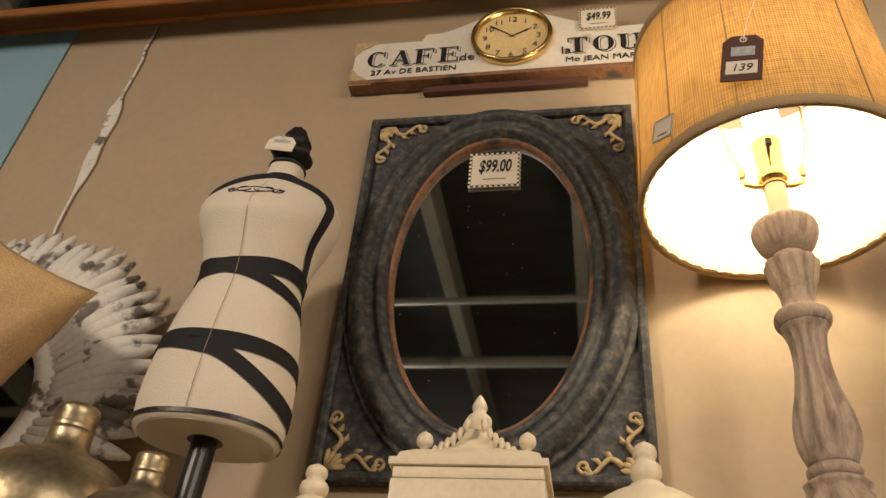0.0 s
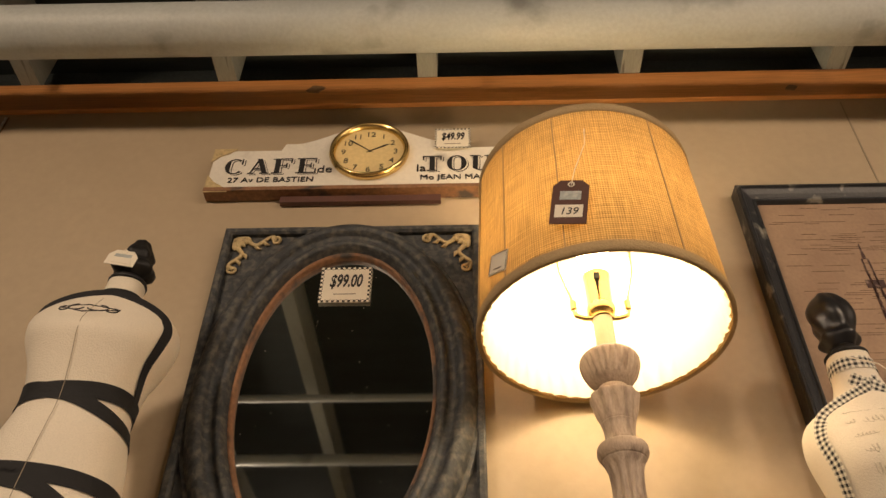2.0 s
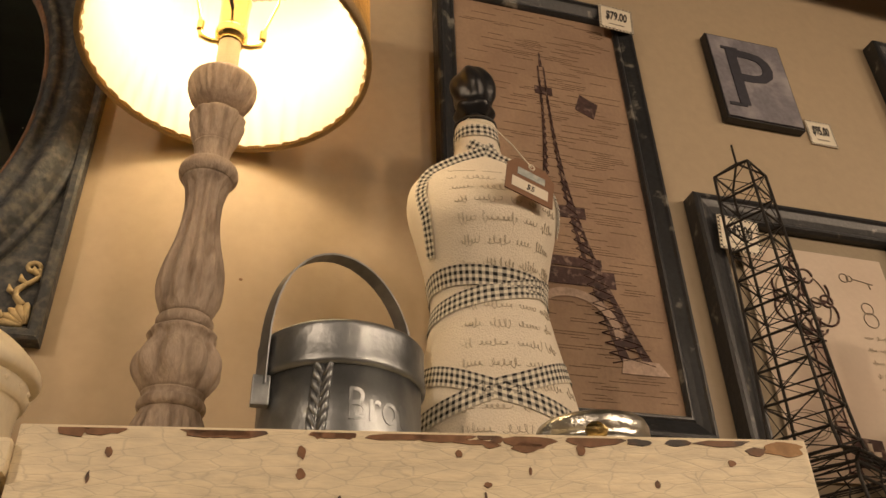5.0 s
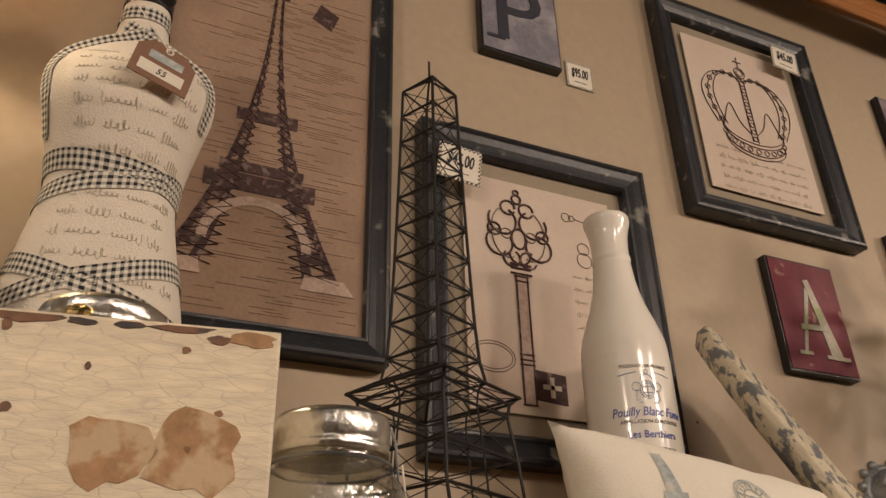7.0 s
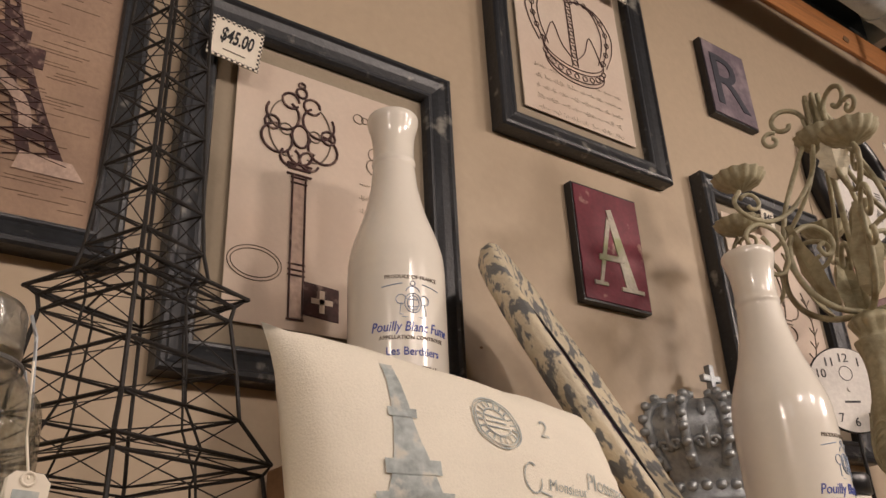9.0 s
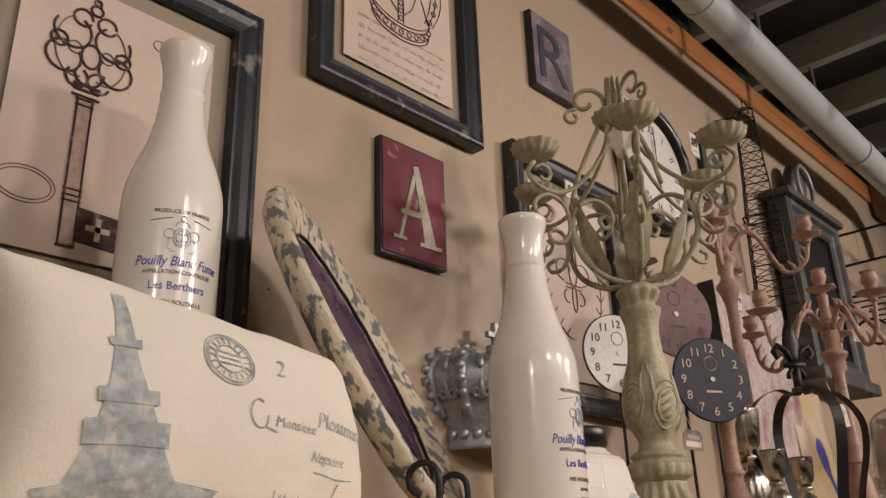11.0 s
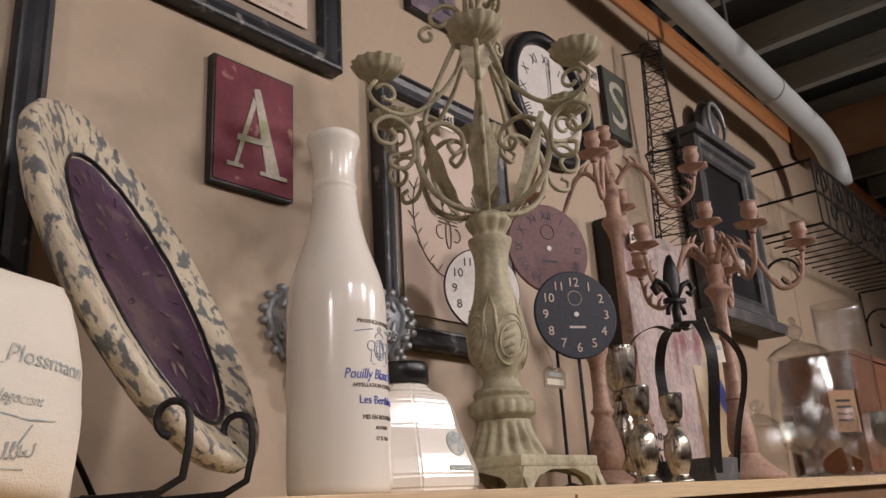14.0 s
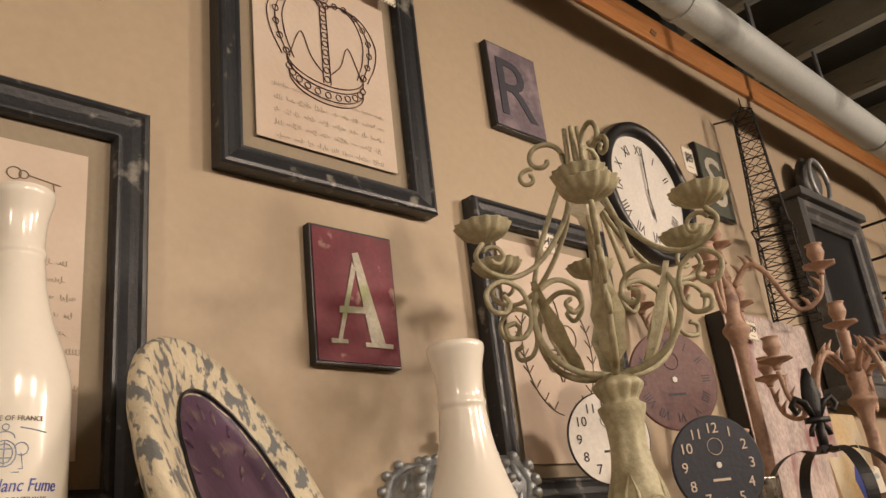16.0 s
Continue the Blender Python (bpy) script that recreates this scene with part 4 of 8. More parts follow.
part("print", boxed(-ew + 0.03, ew - 0.03, -0.016, -0.010, -eh + 0.03, eh - 0.03), M["sepia"], eif, "aged sepia newspaper print")


def tower_drawing(parent, cx, z0, h, w, y, dark, light):
    """An iron tower drawn in ink: four tapering legs, lattice, platforms and an arch."""
    def half(t):
        return w * (0.055 + 0.945 * (1 - t) ** 2.6) / 2
    bm = bmesh.new()
    n = 30
    for side in (-1, 1):
        for i in range(n):
            t0, t1 = i / n, (i + 1) / n
            thick0, thick1 = max(0.0035, half(t0) * 0.42), max(0.0035, half(t1) * 0.42)
            a, b = half(t0), half(t1)
            o = [(cx + side * a, z0 + h * t0), (cx + side * (a - thick0), z0 + h * t0), (cx + side * (b - thick1), z0 + h * t1), (cx + side * b, z0 + h * t1)]
            if i % 2 == 0 or i > 20:
                sheet(bm, o, y - 0.0006, y)
            else:
                o = [(cx + side * a, z0 + h * t0), (cx + side * (a - thick0 * 0.30), z0 + h * t0), (cx + side * (b - thick1 * 0.30), z0 + h * t1), (cx + side * b, z0 + h * t1)]
                sheet(bm, o, y - 0.0006, y)
                o = [(cx + side * (a - thick0 * 0.7), z0 + h * t0), (cx + side * (a - thick0), z0 + h * t0), (cx + side * (b - thick1), z0 + h * t1), (cx + side * (b - thick1 * 0.7), z0 + h * t1)]
                sheet(bm, o, y - 0.0006, y)
        tagged(part("tower_leg", bm, dark, parent), kind="stuff")
        bm = bmesh.new()
    for i in range(34):
        t0, t1 = 0.02 + i * 0.027, 0.02 + (i + 1) * 0.027
        for side in (-1, 1):
            tube(bm, [(cx + side * half(t0), y - 0.001, z0 + h * t0), (cx + side * half(t1) * 0.45, y - 0.001, z0 + h * t1)], 0.0011, 4)
            tube(bm, [(cx + side * half(t0) * 0.45, y - 0.001, z0 + h * t0), (cx + side * half(t1), y - 0.001, z0 + h * t1)], 0.0011, 4)
    part("lattice", bm, dark, parent)
    for t, k, hz in ((0.255, 1.25, 0.016), (0.30, 1.1, 0.010), (0.46, 1.45, 0.012), (0.90, 2.2, 0.010)):
        part("platform", sheet(bmesh.new(), [(cx - half(t) * k, z0 + h * t - hz), (cx + half(t) * k, z0 + h * t - hz), (cx + half(t) * k, z0 + h * t + hz), (cx - half(t) * k, z0 + h * t + hz)], y - 0.001, y - 0.0002), dark, parent)
    arch = [(cx + half(0.10) * 0.80 * math.cos(a), z0 + h * 0.085 + h * 0.135 * math.sin(a)) for a in [math.pi * i / 18 for i in range(19)]]
    arch2 = [(cx + half(0.10) * 0.66 * math.cos(a), z0 + h * 0.085 + h * 0.110 * math.sin(a)) for a in [math.pi * i / 18 for i in range(19)]]
    part("arch", sheet(bmesh.new(), arch + arch2[::-1], y - 0.0013, y - 0.0004), light, parent, "pale arch of the drawn tower")
    part("spire", sheet(bmesh.new(), [(cx - 0.004, z0 + h), (cx + 0.004, z0 + h), (cx + 0.001, z0 + h * 1.06), (cx - 0.001, z0 + h * 1.06)], y - 0.001, y), dark, parent)
    for side in (-1, 1):
        part("footing", sheet(bmesh.new(), [(cx + side * w * 0.56, z0 - 0.004), (cx + side * w * 0.26, z0 - 0.004), (cx + side * w * 0.28, z0 + 0.022), (cx + side * w * 0.5, z0 + 0.02)], y - 0.0014, y - 0.0004), light, parent)


tower_drawing(eif, 0.0, -0.375, 0.66, 0.33, -0.0168, M["sepiadark"], M["sepialight"])
rnd = random.Random(3)
bm = bmesh.new()
for i in range(170):
    x, z, w = rnd.uniform(-0.2, 0.16), -0.43 + 0.0051 * i, rnd.uniform(0.03, 0.11)
    for j in range(2):
        x2 = x + j * rnd.uniform(0.08, 0.14)
        if abs(x2) < 0.19 and x2 + w < 0.205:
            box(bm, x2, x2 + w, -0.0166, -0.0160, z, z + 0.0011)
tagged(part("newsprint", bm, M["newsink"], eif, "rows of faded unreadable print"), kind="stuff")
part("stamp", sheet(bmesh.new(), [(0.072, 0.185), (0.115, 0.165), (0.13, 0.205), (0.088, 0.225)], -0.0170, -0.0161), M["sepiadark"], eif, "dark postage stamp")
price_card((1.092, 1.151, 2.674), 0.074, 0.068, "$79.00", (0, 4, 0))

# ---- wall: letter plaques and the other prints ----


def plaque(x0, x1, z0, z1, letter, material, ink, label):
    t = thing("letter_plaque", ((x0 + x1) / 2, WALL - 0.001, (z0 + z1) / 2), label, "plaque", "letter plaques")
    w, h = (x1 - x0) / 2, (z1 - z0) / 2
    part("block", boxed(-w, w, -0.0185, 0, -h, h, bevel=0.0015), M["black"], t, "black painted block edges")
    part("canvas", boxed(-w + 0.004, w - 0.004, -0.0208, -0.0187, -h + 0.005, h - 0.005), material, t)
    if letter == "A":
        for k, (nm, o) in enumerate((("letter", [(-0.005, 0.078), (0.009, 0.082), (0.055, -0.082), (0.024, -0.082)]), ("letter", [(-0.006, 0.062), (0.001, 0.048), (-0.038, -0.082), (-0.046, -0.082)]), ("letter", [(-0.038, -0.022), (-0.040, -0.034), (0.030, -0.030), (0.027, -0.018)]),
                      ("serif", [(-0.060, -0.080), (-0.060, -0.088), (-0.026, -0.087), (-0.027, -0.080)]), ("serif", [(0.010, -0.082), (0.010, -0.090), (0.070, -0.089), (0.070, -0.081)]))):
            part(nm, sheet(bmesh.new(), o, -0.0228 - 0.0004 * k, -0.0210), ink, t, "worn painted letter")
        return t
    bm = lettering(letter, h * 1.95, thick=0.0008, width=1.05)
    c = [v.co for v in bm.verts]
    cx, cz = (min(v.x for v in c) + max(v.x for v in c)) / 2, (min(v.z for v in c) + max(v.z for v in c)) / 2
    part("letter", moved(bm, -cx, -0.0218, -cz), ink, t, "worn painted letter")
    if letter == "P":
        for sx in (-1, 1):
            part("serif", boxed(-w * 0.55 + sx * 0.008 - 0.02, -w * 0.55 + sx * 0.008 + 0.02, -0.0226, -0.0210, sx * h * 0.68 - 0.004, sx * h * 0.68 + 0.004), ink, t)
    return t


plaque(1.315, 1.496, 2.476, 2.716, "P", M["plaque_p"], M["letter_p"], "slate grey letter plaque hung on the wall")
plaque(1.932, 2.111, 1.897, 2.143, "A", M["plaque_a"], M["letter_a"], "crimson letter plaque with a pale worn letter")
plaque(2.464, 2.641, 2.488, 2.720, "R", M["plaque_r"], M["letter_p"], "dusky violet letter plaque hung on the wall")
plaque(3.388, 3.545, 2.452, 2.700, "S", M["plaque_s"], M["letter_a"], "dark olive letter plaque with a white letter")
price_card((1.549, WALL - 0.003, 2.493), 0.064, 0.066, "$95.00", label="cream price card for a set of letter plaques")

key, kw, kh = picture("key_picture", 1.181, 1.646, 1.664, 2.258, "print of an ornate antique key in a worn black frame", 0.034)


def ink_curves(parent, name, lines, y, r, material, label=""):
    bm = bmesh.new()
    for pts in lines:
        tube(bm, [(x, y, z) for x, z in pts], r, 5)
    return part(name, bm, material, parent, label)


def arc(cx, cz, r, a0, a1, k=12, rz=None):
    rz = rz or r
    return [(cx + r * math.cos(radians(a0 + (a1 - a0) * i / k)), cz + rz * math.sin(radians(a0 + (a1 - a0) * i / k))) for i in range(k + 1)]


KX = -0.046
lines = []
for s in (-1, 1):
    lines += [arc(KX + s * 0.030, 0.150, 0.027, 90 - s * 60, 90 - s * 330, 14), arc(KX + s * 0.038, 0.105, 0.025, 90, 90 - s * 300, 14), arc(KX + s * 0.018, 0.178, 0.014, 0, 330, 12), arc(KX + s * 0.016, 0.078, 0.016, 60, 60 + s * 280, 12), arc(KX + s * 0.047, 0.130, 0.012, 0, 350, 10)]
lines += [arc(KX, 0.198, 0.009, 0, 360), arc(KX, 0.212, 0.005, 0, 360), arc(KX, 0.118, 0.014, 0, 360, 12, 0.02), arc(KX, 0.088, 0.02, 180, 360), [(KX - 0.02, 0.068), (KX + 0.02, 0.068)], [(KX - 0.018, 0.060), (KX + 0.018, 0.060)], [(KX - 0.02, 0.05), (KX + 0.02, 0.05)]]
ink_curves(key, "key_bow", lines, -0.0150, 0.0021, M["sepiadark"], "dark engraved key bow")
lines2 = [arc(KX + s * 0.022, 0.128, 0.030, 90 - s * 20, 90 - s * 200, 14, 0.050) for s in (-1, 1)] + [arc(KX + s * 0.024, 0.125, 0.010, 0, 340, 10) for s in (-1, 1)]
ink_curves(key, "key_bow_shading", lines2, -0.0148, 0.0012, M["softink"])
part("key_shank", boxed(KX - 0.0105, KX + 0.0105, -0.0148, -0.0140, -0.175, 0.05), M["sepialight"], key, "pale engraved key shank")
ink_curves(key, "key_outline", [[(KX + s * 0.0105, 0.05), (KX + s * 0.0105, -0.178)] for s in (-1, 1)] + [[(KX - 0.013, z), (KX + 0.013, z)] for z in (0.045, 0.036, -0.095, -0.104, -0.112, -0.178)], -0.0152, 0.0017, M["sepiadark"])
part("key_bit", sheet(bmesh.new(), [(KX + 0.012, -0.118), (KX + 0.068, -0.122), (KX + 0.068, -0.172), (KX + 0.012, -0.168)], -0.0152, -0.0142), M["sepiadark"], key, "dark key bit")
part("key_bit_cross", joined(boxed(KX + 0.024, KX + 0.058, -0.0160, -0.0154, -0.149, -0.141), boxed(KX + 0.037, KX + 0.045, -0.0160, -0.0154, -0.162, -0.128)), M["print"], key)
ink_curves(key, "postmark", [arc(-0.108, -0.125, 0.040, 0, 360, 24, 0.026), arc(-0.108, -0.125, 0.035, 0, 360, 24, 0.021)], -0.0146, 0.0007, M["softink"], "faint oval postmark")
ink_curves(key, "small_key", [arc(0.055, 0.165, 0.009, 0, 360), arc(0.067, 0.165, 0.006, 0, 360), [(0.072, 0.165), (0.115, 0.158)], [(0.105, 0.160), (0.107, 0.148)]], -0.0146, 0.0008, M["softink"])
ink_curves(key, "small_padlock", [arc(0.085, 0.105, 0.012, 0, 360), arc(0.085, 0.082, 0.015, 0, 360)], -0.0146, 0.0008, M["softink"])
bm = bmesh.new()
for i in range(9):
    b2 = scribble(0.075, 40 + i, 0.0075, 0.0004)
    bmesh.ops.transform(b2, matrix=Matrix.Translation((0.095, -0.0144, 0.045 - i * 0.024)), verts=b2.verts)
    bm = joined(bm, b2)
part("handwriting", bm, M["faintink"], key, "faint lines of unreadable handwriting")
price_card((1.246, 1.146, 2.166), 0.080, 0.072, "$45.00", (0, 6, 0))

for ob in key.children:
    if ob.name.startswith("key_"):
        ob.location.z = -0.020

crown_pic, cw, chh = picture("crown_picture", 1.763, 2.230, 2.210, 2.796, "print of a jewelled crown in a worn black frame", 0.030)
def crown_lines(w=0.082):
    """Arches, cap, band, orb and cross of the drawn crown, and the beads along them."""
    lines, beads = [], []
    for s in (-1, 1):
        for k in (0.86, 1.0, 1.16):
            arch = [(s * w * k * x, z) for x, z in smooth_profile([(0.86, -0.035), (1.06, 0.005), (1.10, 0.045), (0.86, 0.082), (0.45, 0.096), (0.08, 0.088)], 5)]
            lines.append(arch)
            if k == 1.0:
                beads += arch[1::3]
        lines.append([(s * w * x, z) for x, z in smooth_profile([(0.08, -0.045), (0.35, -0.020), (0.55, 0.02), (0.78, -0.02), (0.84, -0.036)], 4)])
    for dz in (0.0, 0.008, 0.026, 0.034):
        lines.append([(w * (0.90 - dz * 1.2) * math.cos(radians(a)), -0.030 - dz + 0.036 * math.sin(radians(a))) for a in range(180, 361, 10)])
    lines += [[(-0.006, 0.088), (-0.007, -0.062)], [(0.006, 0.088), (0.007, -0.062)], arc(0, 0.106, 0.013, 0, 360), arc(0, 0.106, 0.008, 0, 360), [(0, 0.119), (0, 0.146)], [(-0.010, 0.134), (0.010, 0.134)]]
    beads += [(0, 0.078 - 0.0165 * i) for i in range(9)] + [(w * 0.87 * math.cos(radians(a)), -0.047 + 0.036 * math.sin(radians(a))) for a in range(190, 351, 16)]
    return lines, beads


lines, beads = crown_lines()
lines, beads = [[(x * 1.20, z * 1.20 + 0.012) for x, z in pts] for pts in lines], [(x * 1.20, z * 1.20 + 0.012) for x, z in beads]
ink_curves(crown_pic, "crown_drawing", lines, -0.0150, 0.0011, M["sepiadark"], "dark engraved crown")
bm = bmesh.new()
for x, z in beads:
    tube(bm, [(px, -0.0152, pz) for px, pz in arc(x, z, 0.0066, 0, 360, 9)], 0.0010, 5)
tagged(part("jewel_row", bm, M["sepiadark"], crown_pic), kind="stuff")
bm = bmesh.new()
for i in range(5):
    b2 = scribble(0.24, 70 + i, 0.0085, 0.0003)
    bmesh.ops.transform(b2, matrix=Matrix.Translation((0.0, -0.0144, -0.100 - i * 0.026)), verts=b2.verts)
    bm = joined(bm, b2)
part("handwriting", bm, M["faintink"], crown_pic, "faint lines of unreadable handwriting")
price_card((2.131, 1.149, 2.709), 0.080, 0.072, "$45.00", (0, 5, 0))

fl, fw, fh = picture("fleur_picture", 2.335, 2.785, 1.656, 2.278, "print of a fleur-de-lis and wreath in a worn black frame", 0.026)


def fleur_lines(s):
    out = [arc(0, 0.05 * s, 0.016 * s, 0, 360, 14, 0.055 * s), [(-0.028 * s, 0), (0.028 * s, 0)], [(-0.028 * s, -0.008 * s), (0.028 * s, -0.008 * s)], arc(0, -0.03 * s, 0.008 * s, 0, 360, 10, 0.03 * s)]
    for q in (-1, 1):
        out += [arc(q * 0.034 * s, 0.028 * s, 0.024 * s, 180 if q > 0 else 0, -90 if q > 0 else 270, 14), arc(q * 0.022 * s, -0.028 * s, 0.014 * s, 90, 90 - q * 200, 10)]
    return out


ink_curves(fl, "fleur_drawing", fleur_lines(1.15), -0.0150, 0.0016, M["softink"], "dark printed fleur-de-lis")
lines = []
for s in (-1, 1):
    stem = arc(0, 0.0, 0.115, 270 + s * 8, 270 + s * 125, 16, 0.14)
    lines.append(stem)
    for i in range(2, 16, 2):
        x, z = stem[i]
        lines += [[(x, z), (x + 0.016, z + 0.018)], [(x, z), (x - 0.016, z + 0.016)]]
ink_curves(fl, "wreath", lines, -0.0148, 0.0013, M["softink"], "faint printed wreath")
price_card((2.55, 1.150, 2.205), 0.05, 0.05, "$45", (0, 3, 0))

# ---- black wall clock ----
wc = thing("round_wall_clock", (3.05, WALL - 0.001, 2.445), "round wall clock with a black rim and roman numerals", "clock")
bm = bmesh.new()
loft(bm, [[(r * math.cos(a), y, r * math.sin(a)) for a in [2 * math.pi * i / 56 for i in range(56)]] for r, y in ((0.205, 0), (0.212, -0.02), (0.205, -0.04), (0.190, -0.044), (0.175, -0.034), (0.170, -0.016))], cap0=False, cap1=False)
part("rim", bm, M["black"], wc, "black rounded rim", smooth=True)
wf = clock_face(wc, 0.172, M["dialwhite"], M["ink"], roman=True, size=0.25, loc=(0, -0.016, 0))
hand(wf, 0.085, 172, 0.003, -0.006, M["ink"])
hand(wf, 0.125, 2, 0.0025, -0.008, M["ink"])
price_card((3.24, 1.125, 2.575), 0.06, 0.085, "$89", (0, 0, 0))

# ---- left end of the shelf: cabinet, dress form, canisters, sunburst, cushion ----
cab = thing("low_cabinet", (-0.52, 0.96, SHELF), "low cream painted cabinet standing on the shelf", "cabinet", size=(1, 1, 1.106))
part("body", boxed(-0.9, 0.79, -0.20, 0.21, 0.0, 0.185, bevel=0.003), M["chest"], cab)
part("top", boxed(-0.91, 0.80, -0.215, 0.215, 0.1855, 0.208, bevel=0.004), M["chest"], cab)
CAB = SHELF + 0.230


def form_ring(z, rx, ry, cx=0.0, cy=0.0, k=48, power=2.3):
    out = []
    for i in range(k):
        a = 2 * math.pi * i / k
        c, s = math.cos(a), math.sin(a)
        x = math.copysign(abs(c) ** (2 / power), c) * rx
        y = math.copysign(abs(s) ** (2 / power), s) * ry
        out.append((cx + x, cy + y, z))
    return out


class Body:
    """The outline of a dress form: half width and half depth by height."""

    def __init__(self, rows):
        self.rows = rows
        self.z = [r[0] for r in rows]

    def at(self, z):
        fine = self.fine()
        zs = [f[0] for f in fine]
        return tuple(float(np.interp(z, zs, [f[i] for f in fine])) for i in (1, 2, 3))

    def fine(self):
        if hasattr(self, "_f"):
            return self._f
        p = [Vector((*r, 0)[:4]) for r in self.rows]
        p = [p[0] * 2 - p[1]] + p + [p[-1] * 2 - p[-2]]
        out = []
        for i in range(1, len(p) - 2):
            for s in range(6):
                t = s / 6
                out.append(0.5 * ((2 * p[i]) + (p[i + 1] - p[i - 1]) * t + (2 * p[i - 1] - 5 * p[i] + 4 * p[i + 1] - p[i + 2]) * t * t + (3 * p[i] - p[i - 1] - 3 * p[i + 1] + p[i + 2]) * t ** 3))
        out.append(p[-2])
        self._f = [tuple(q) for q in out]
        return self._f

    def mesh(self):
        return loft(bmesh.new(), [form_ring(z, max(a, 0.003), max(b, 0.003), 0, c) for z, a, b, c in self.fine()])

    def point(self, a, z, out=0.0):
        rx, ry, cy = self.at(z)
        c, s = math.cos(a), math.sin(a)
        x = math.copysign(abs(c) ** (2 / 2.3), c) * (rx + out)
        y = math.copysign(abs(s) ** (2 / 2.3), s) * (ry + out)
        return Vector((x, cy + y, z))


def band(body, zfun, width, a0=0.0, a1=2 * math.pi, k=96, check=0.0035, out=0.0018):
    """A ribbon that follows the body; zfun gives its height by angle."""
    bm = bmesh.new()
    layer = bm.loops.layers.uv.new("UVMap")
    rows = []
    for j in range(4):
        row = []
        for i in range(k + 1):
            a = a0 + (a1 - a0) * i / k
            z = zfun(a) + width * (j / 3 - 0.5)
            row.append(bm.verts.new(body.point(a, z, out)))
        rows.append(row)
    length = sum((rows[1][i + 1].co - rows[1][i].co).length for i in range(k))
    for j in range(3):
        for i in range(k):
            f = bm.faces.new((rows[j][i], rows[j][i + 1], rows[j + 1][i + 1], rows[j + 1][i]))
            for lp, (p, q) in zip(f.loops, ((i, j), (i + 1, j), (i + 1, j + 1), (i, j + 1))):
                lp[layer].uv = (p / k * length / check, q / 3 * width / check)
    return bm


def strap(body, pts, width, check=0.0035):
    """A ribbon over the shoulder through (angle, z) points."""
    bm = bmesh.new()
    layer = bm.loops.layers.uv.new("UVMap")
    line = smooth_profile(pts, 10)
    p = [body.point(a, z, 0.002) for a, z in line]
    rows = [[], [], []]
    for i, q in enumerate(p):
        d = (p[min(i + 1, len(p) - 1)] - p[max(i - 1, 0)]).normalized()
        rx, ry, cy = body.at(line[i][1])
        nrm = Vector((q.x / max(rx, 0.01) ** 2, (q.y - cy) / max(ry, 0.01) ** 2, 0)).normalized()
        s = d.cross(nrm).normalized()
        for j in range(3):
            rows[j].append(bm.verts.new(q + s * width * (j / 2 - 0.5)))
    run = 0
    for i in range(len(p) - 1):
        step = (p[i + 1] - p[i]).length
        for j in range(2):
            f = bm.faces.new((rows[j][i], rows[j][i + 1], rows[j + 1][i + 1], rows[j + 1][i]))
            for lp, (u, v) in zip(f.loops, ((run, j), (run + step, j), (run + step, j + 1), (run, j + 1))):
                lp[layer].uv = (u / check, v * width / 2 / check)
        run += step
    return bm


FRONT = -math.pi / 2
# black-ribboned form
form = thing("dress_form", (-0.416, 0.975, CAB), "cream linen tabletop dress form wrapped in black ribbon", "dress form", turn=(0, 2.0, 8), size=(0.92, 0.92, 0.93))
B0 = (1.842 - CAB) / 0.945
body = Body([(B0, 0.105, 0.082, 0), (B0 + 0.04, 0.110, 0.086, 0), (B0 + 0.10, 0.108, 0.085, 0), (B0 + 0.18, 0.097, 0.076, 0), (B0 + 0.25, 0.083, 0.068, 0), (B0 + 0.31, 0.091, 0.080, -0.006), (B0 + 0.355, 0.110, 0.092, -0.010), (B0 + 0.395, 0.120, 0.078, -0.004), (B0 + 0.428, 0.108, 0.060, 0), (B0 + 0.452, 0.078, 0.048, 0), (B0 + 0.466, 0.045, 0.036, 0), (B0 + 0.482, 0.034, 0.031, 0), (B0 + 0.510, 0.031, 0.029, 0)])
part("torso", body.mesh(), M["linen"], form, smooth=True)
part("hem_cord", band(body, lambda a: B0 + 0.006, 0.006, out=0.003), M["black"], form, "black cord round the hem")
part("base_disc", lathe([(0.1, B0 - 0.003), (0.1, B0 - 0.0005)], 40, squash=0.76), M["linen"], form)
for nm, f, w in (("waist_ribbon", lambda a: B0 + 0.258 + 0.010 * math.cos(a), 0.026), ("waist_ribbon", lambda a: B0 + 0.252 - 0.030 * math.cos(a) * (1 if math.cos(a) > 0 else 0.35), 0.024),
                 ("hip_ribbon", lambda a: B0 + 0.120 - 0.004 * math.cos(a), 0.027), ("hip_ribbon", lambda a: B0 + 0.105 - 0.062 * math.cos(a) * (1 if math.cos(a) > 0 else 0.35), 0.028)):
    part(nm, band(body, f, w), M["ribbon"], form, "black ribbon")
part("neck_ribbon", band(body, lambda a: B0 + 0.472, 0.016), M["ribbon"], form, "black ribbon")
part("shoulder_ribbon", strap(body, [(FRONT - 0.25, B0 + 0.462), (FRONT + 0.45, B0 + 0.446), (FRONT + 0.95, B0 + 0.415), (FRONT + 1.15, B0 + 0.37), (FRONT + 1.25, B0 + 0.32), (FRONT + 1.5, B0 + 0.27)], 0.018), M["ribbon"], form, "black ribbon")
part("shoulder_ribbon", strap(body, [(FRONT + 0.25, B0 + 0.462), (FRONT - 0.55, B0 + 0.445), (FRONT - 1.05, B0 + 0.425), (FRONT - 1.5, B0 + 0.40), (FRONT - 1.9, B0 + 0.33)], 0.018), M["ribbon"], form, "black ribbon")
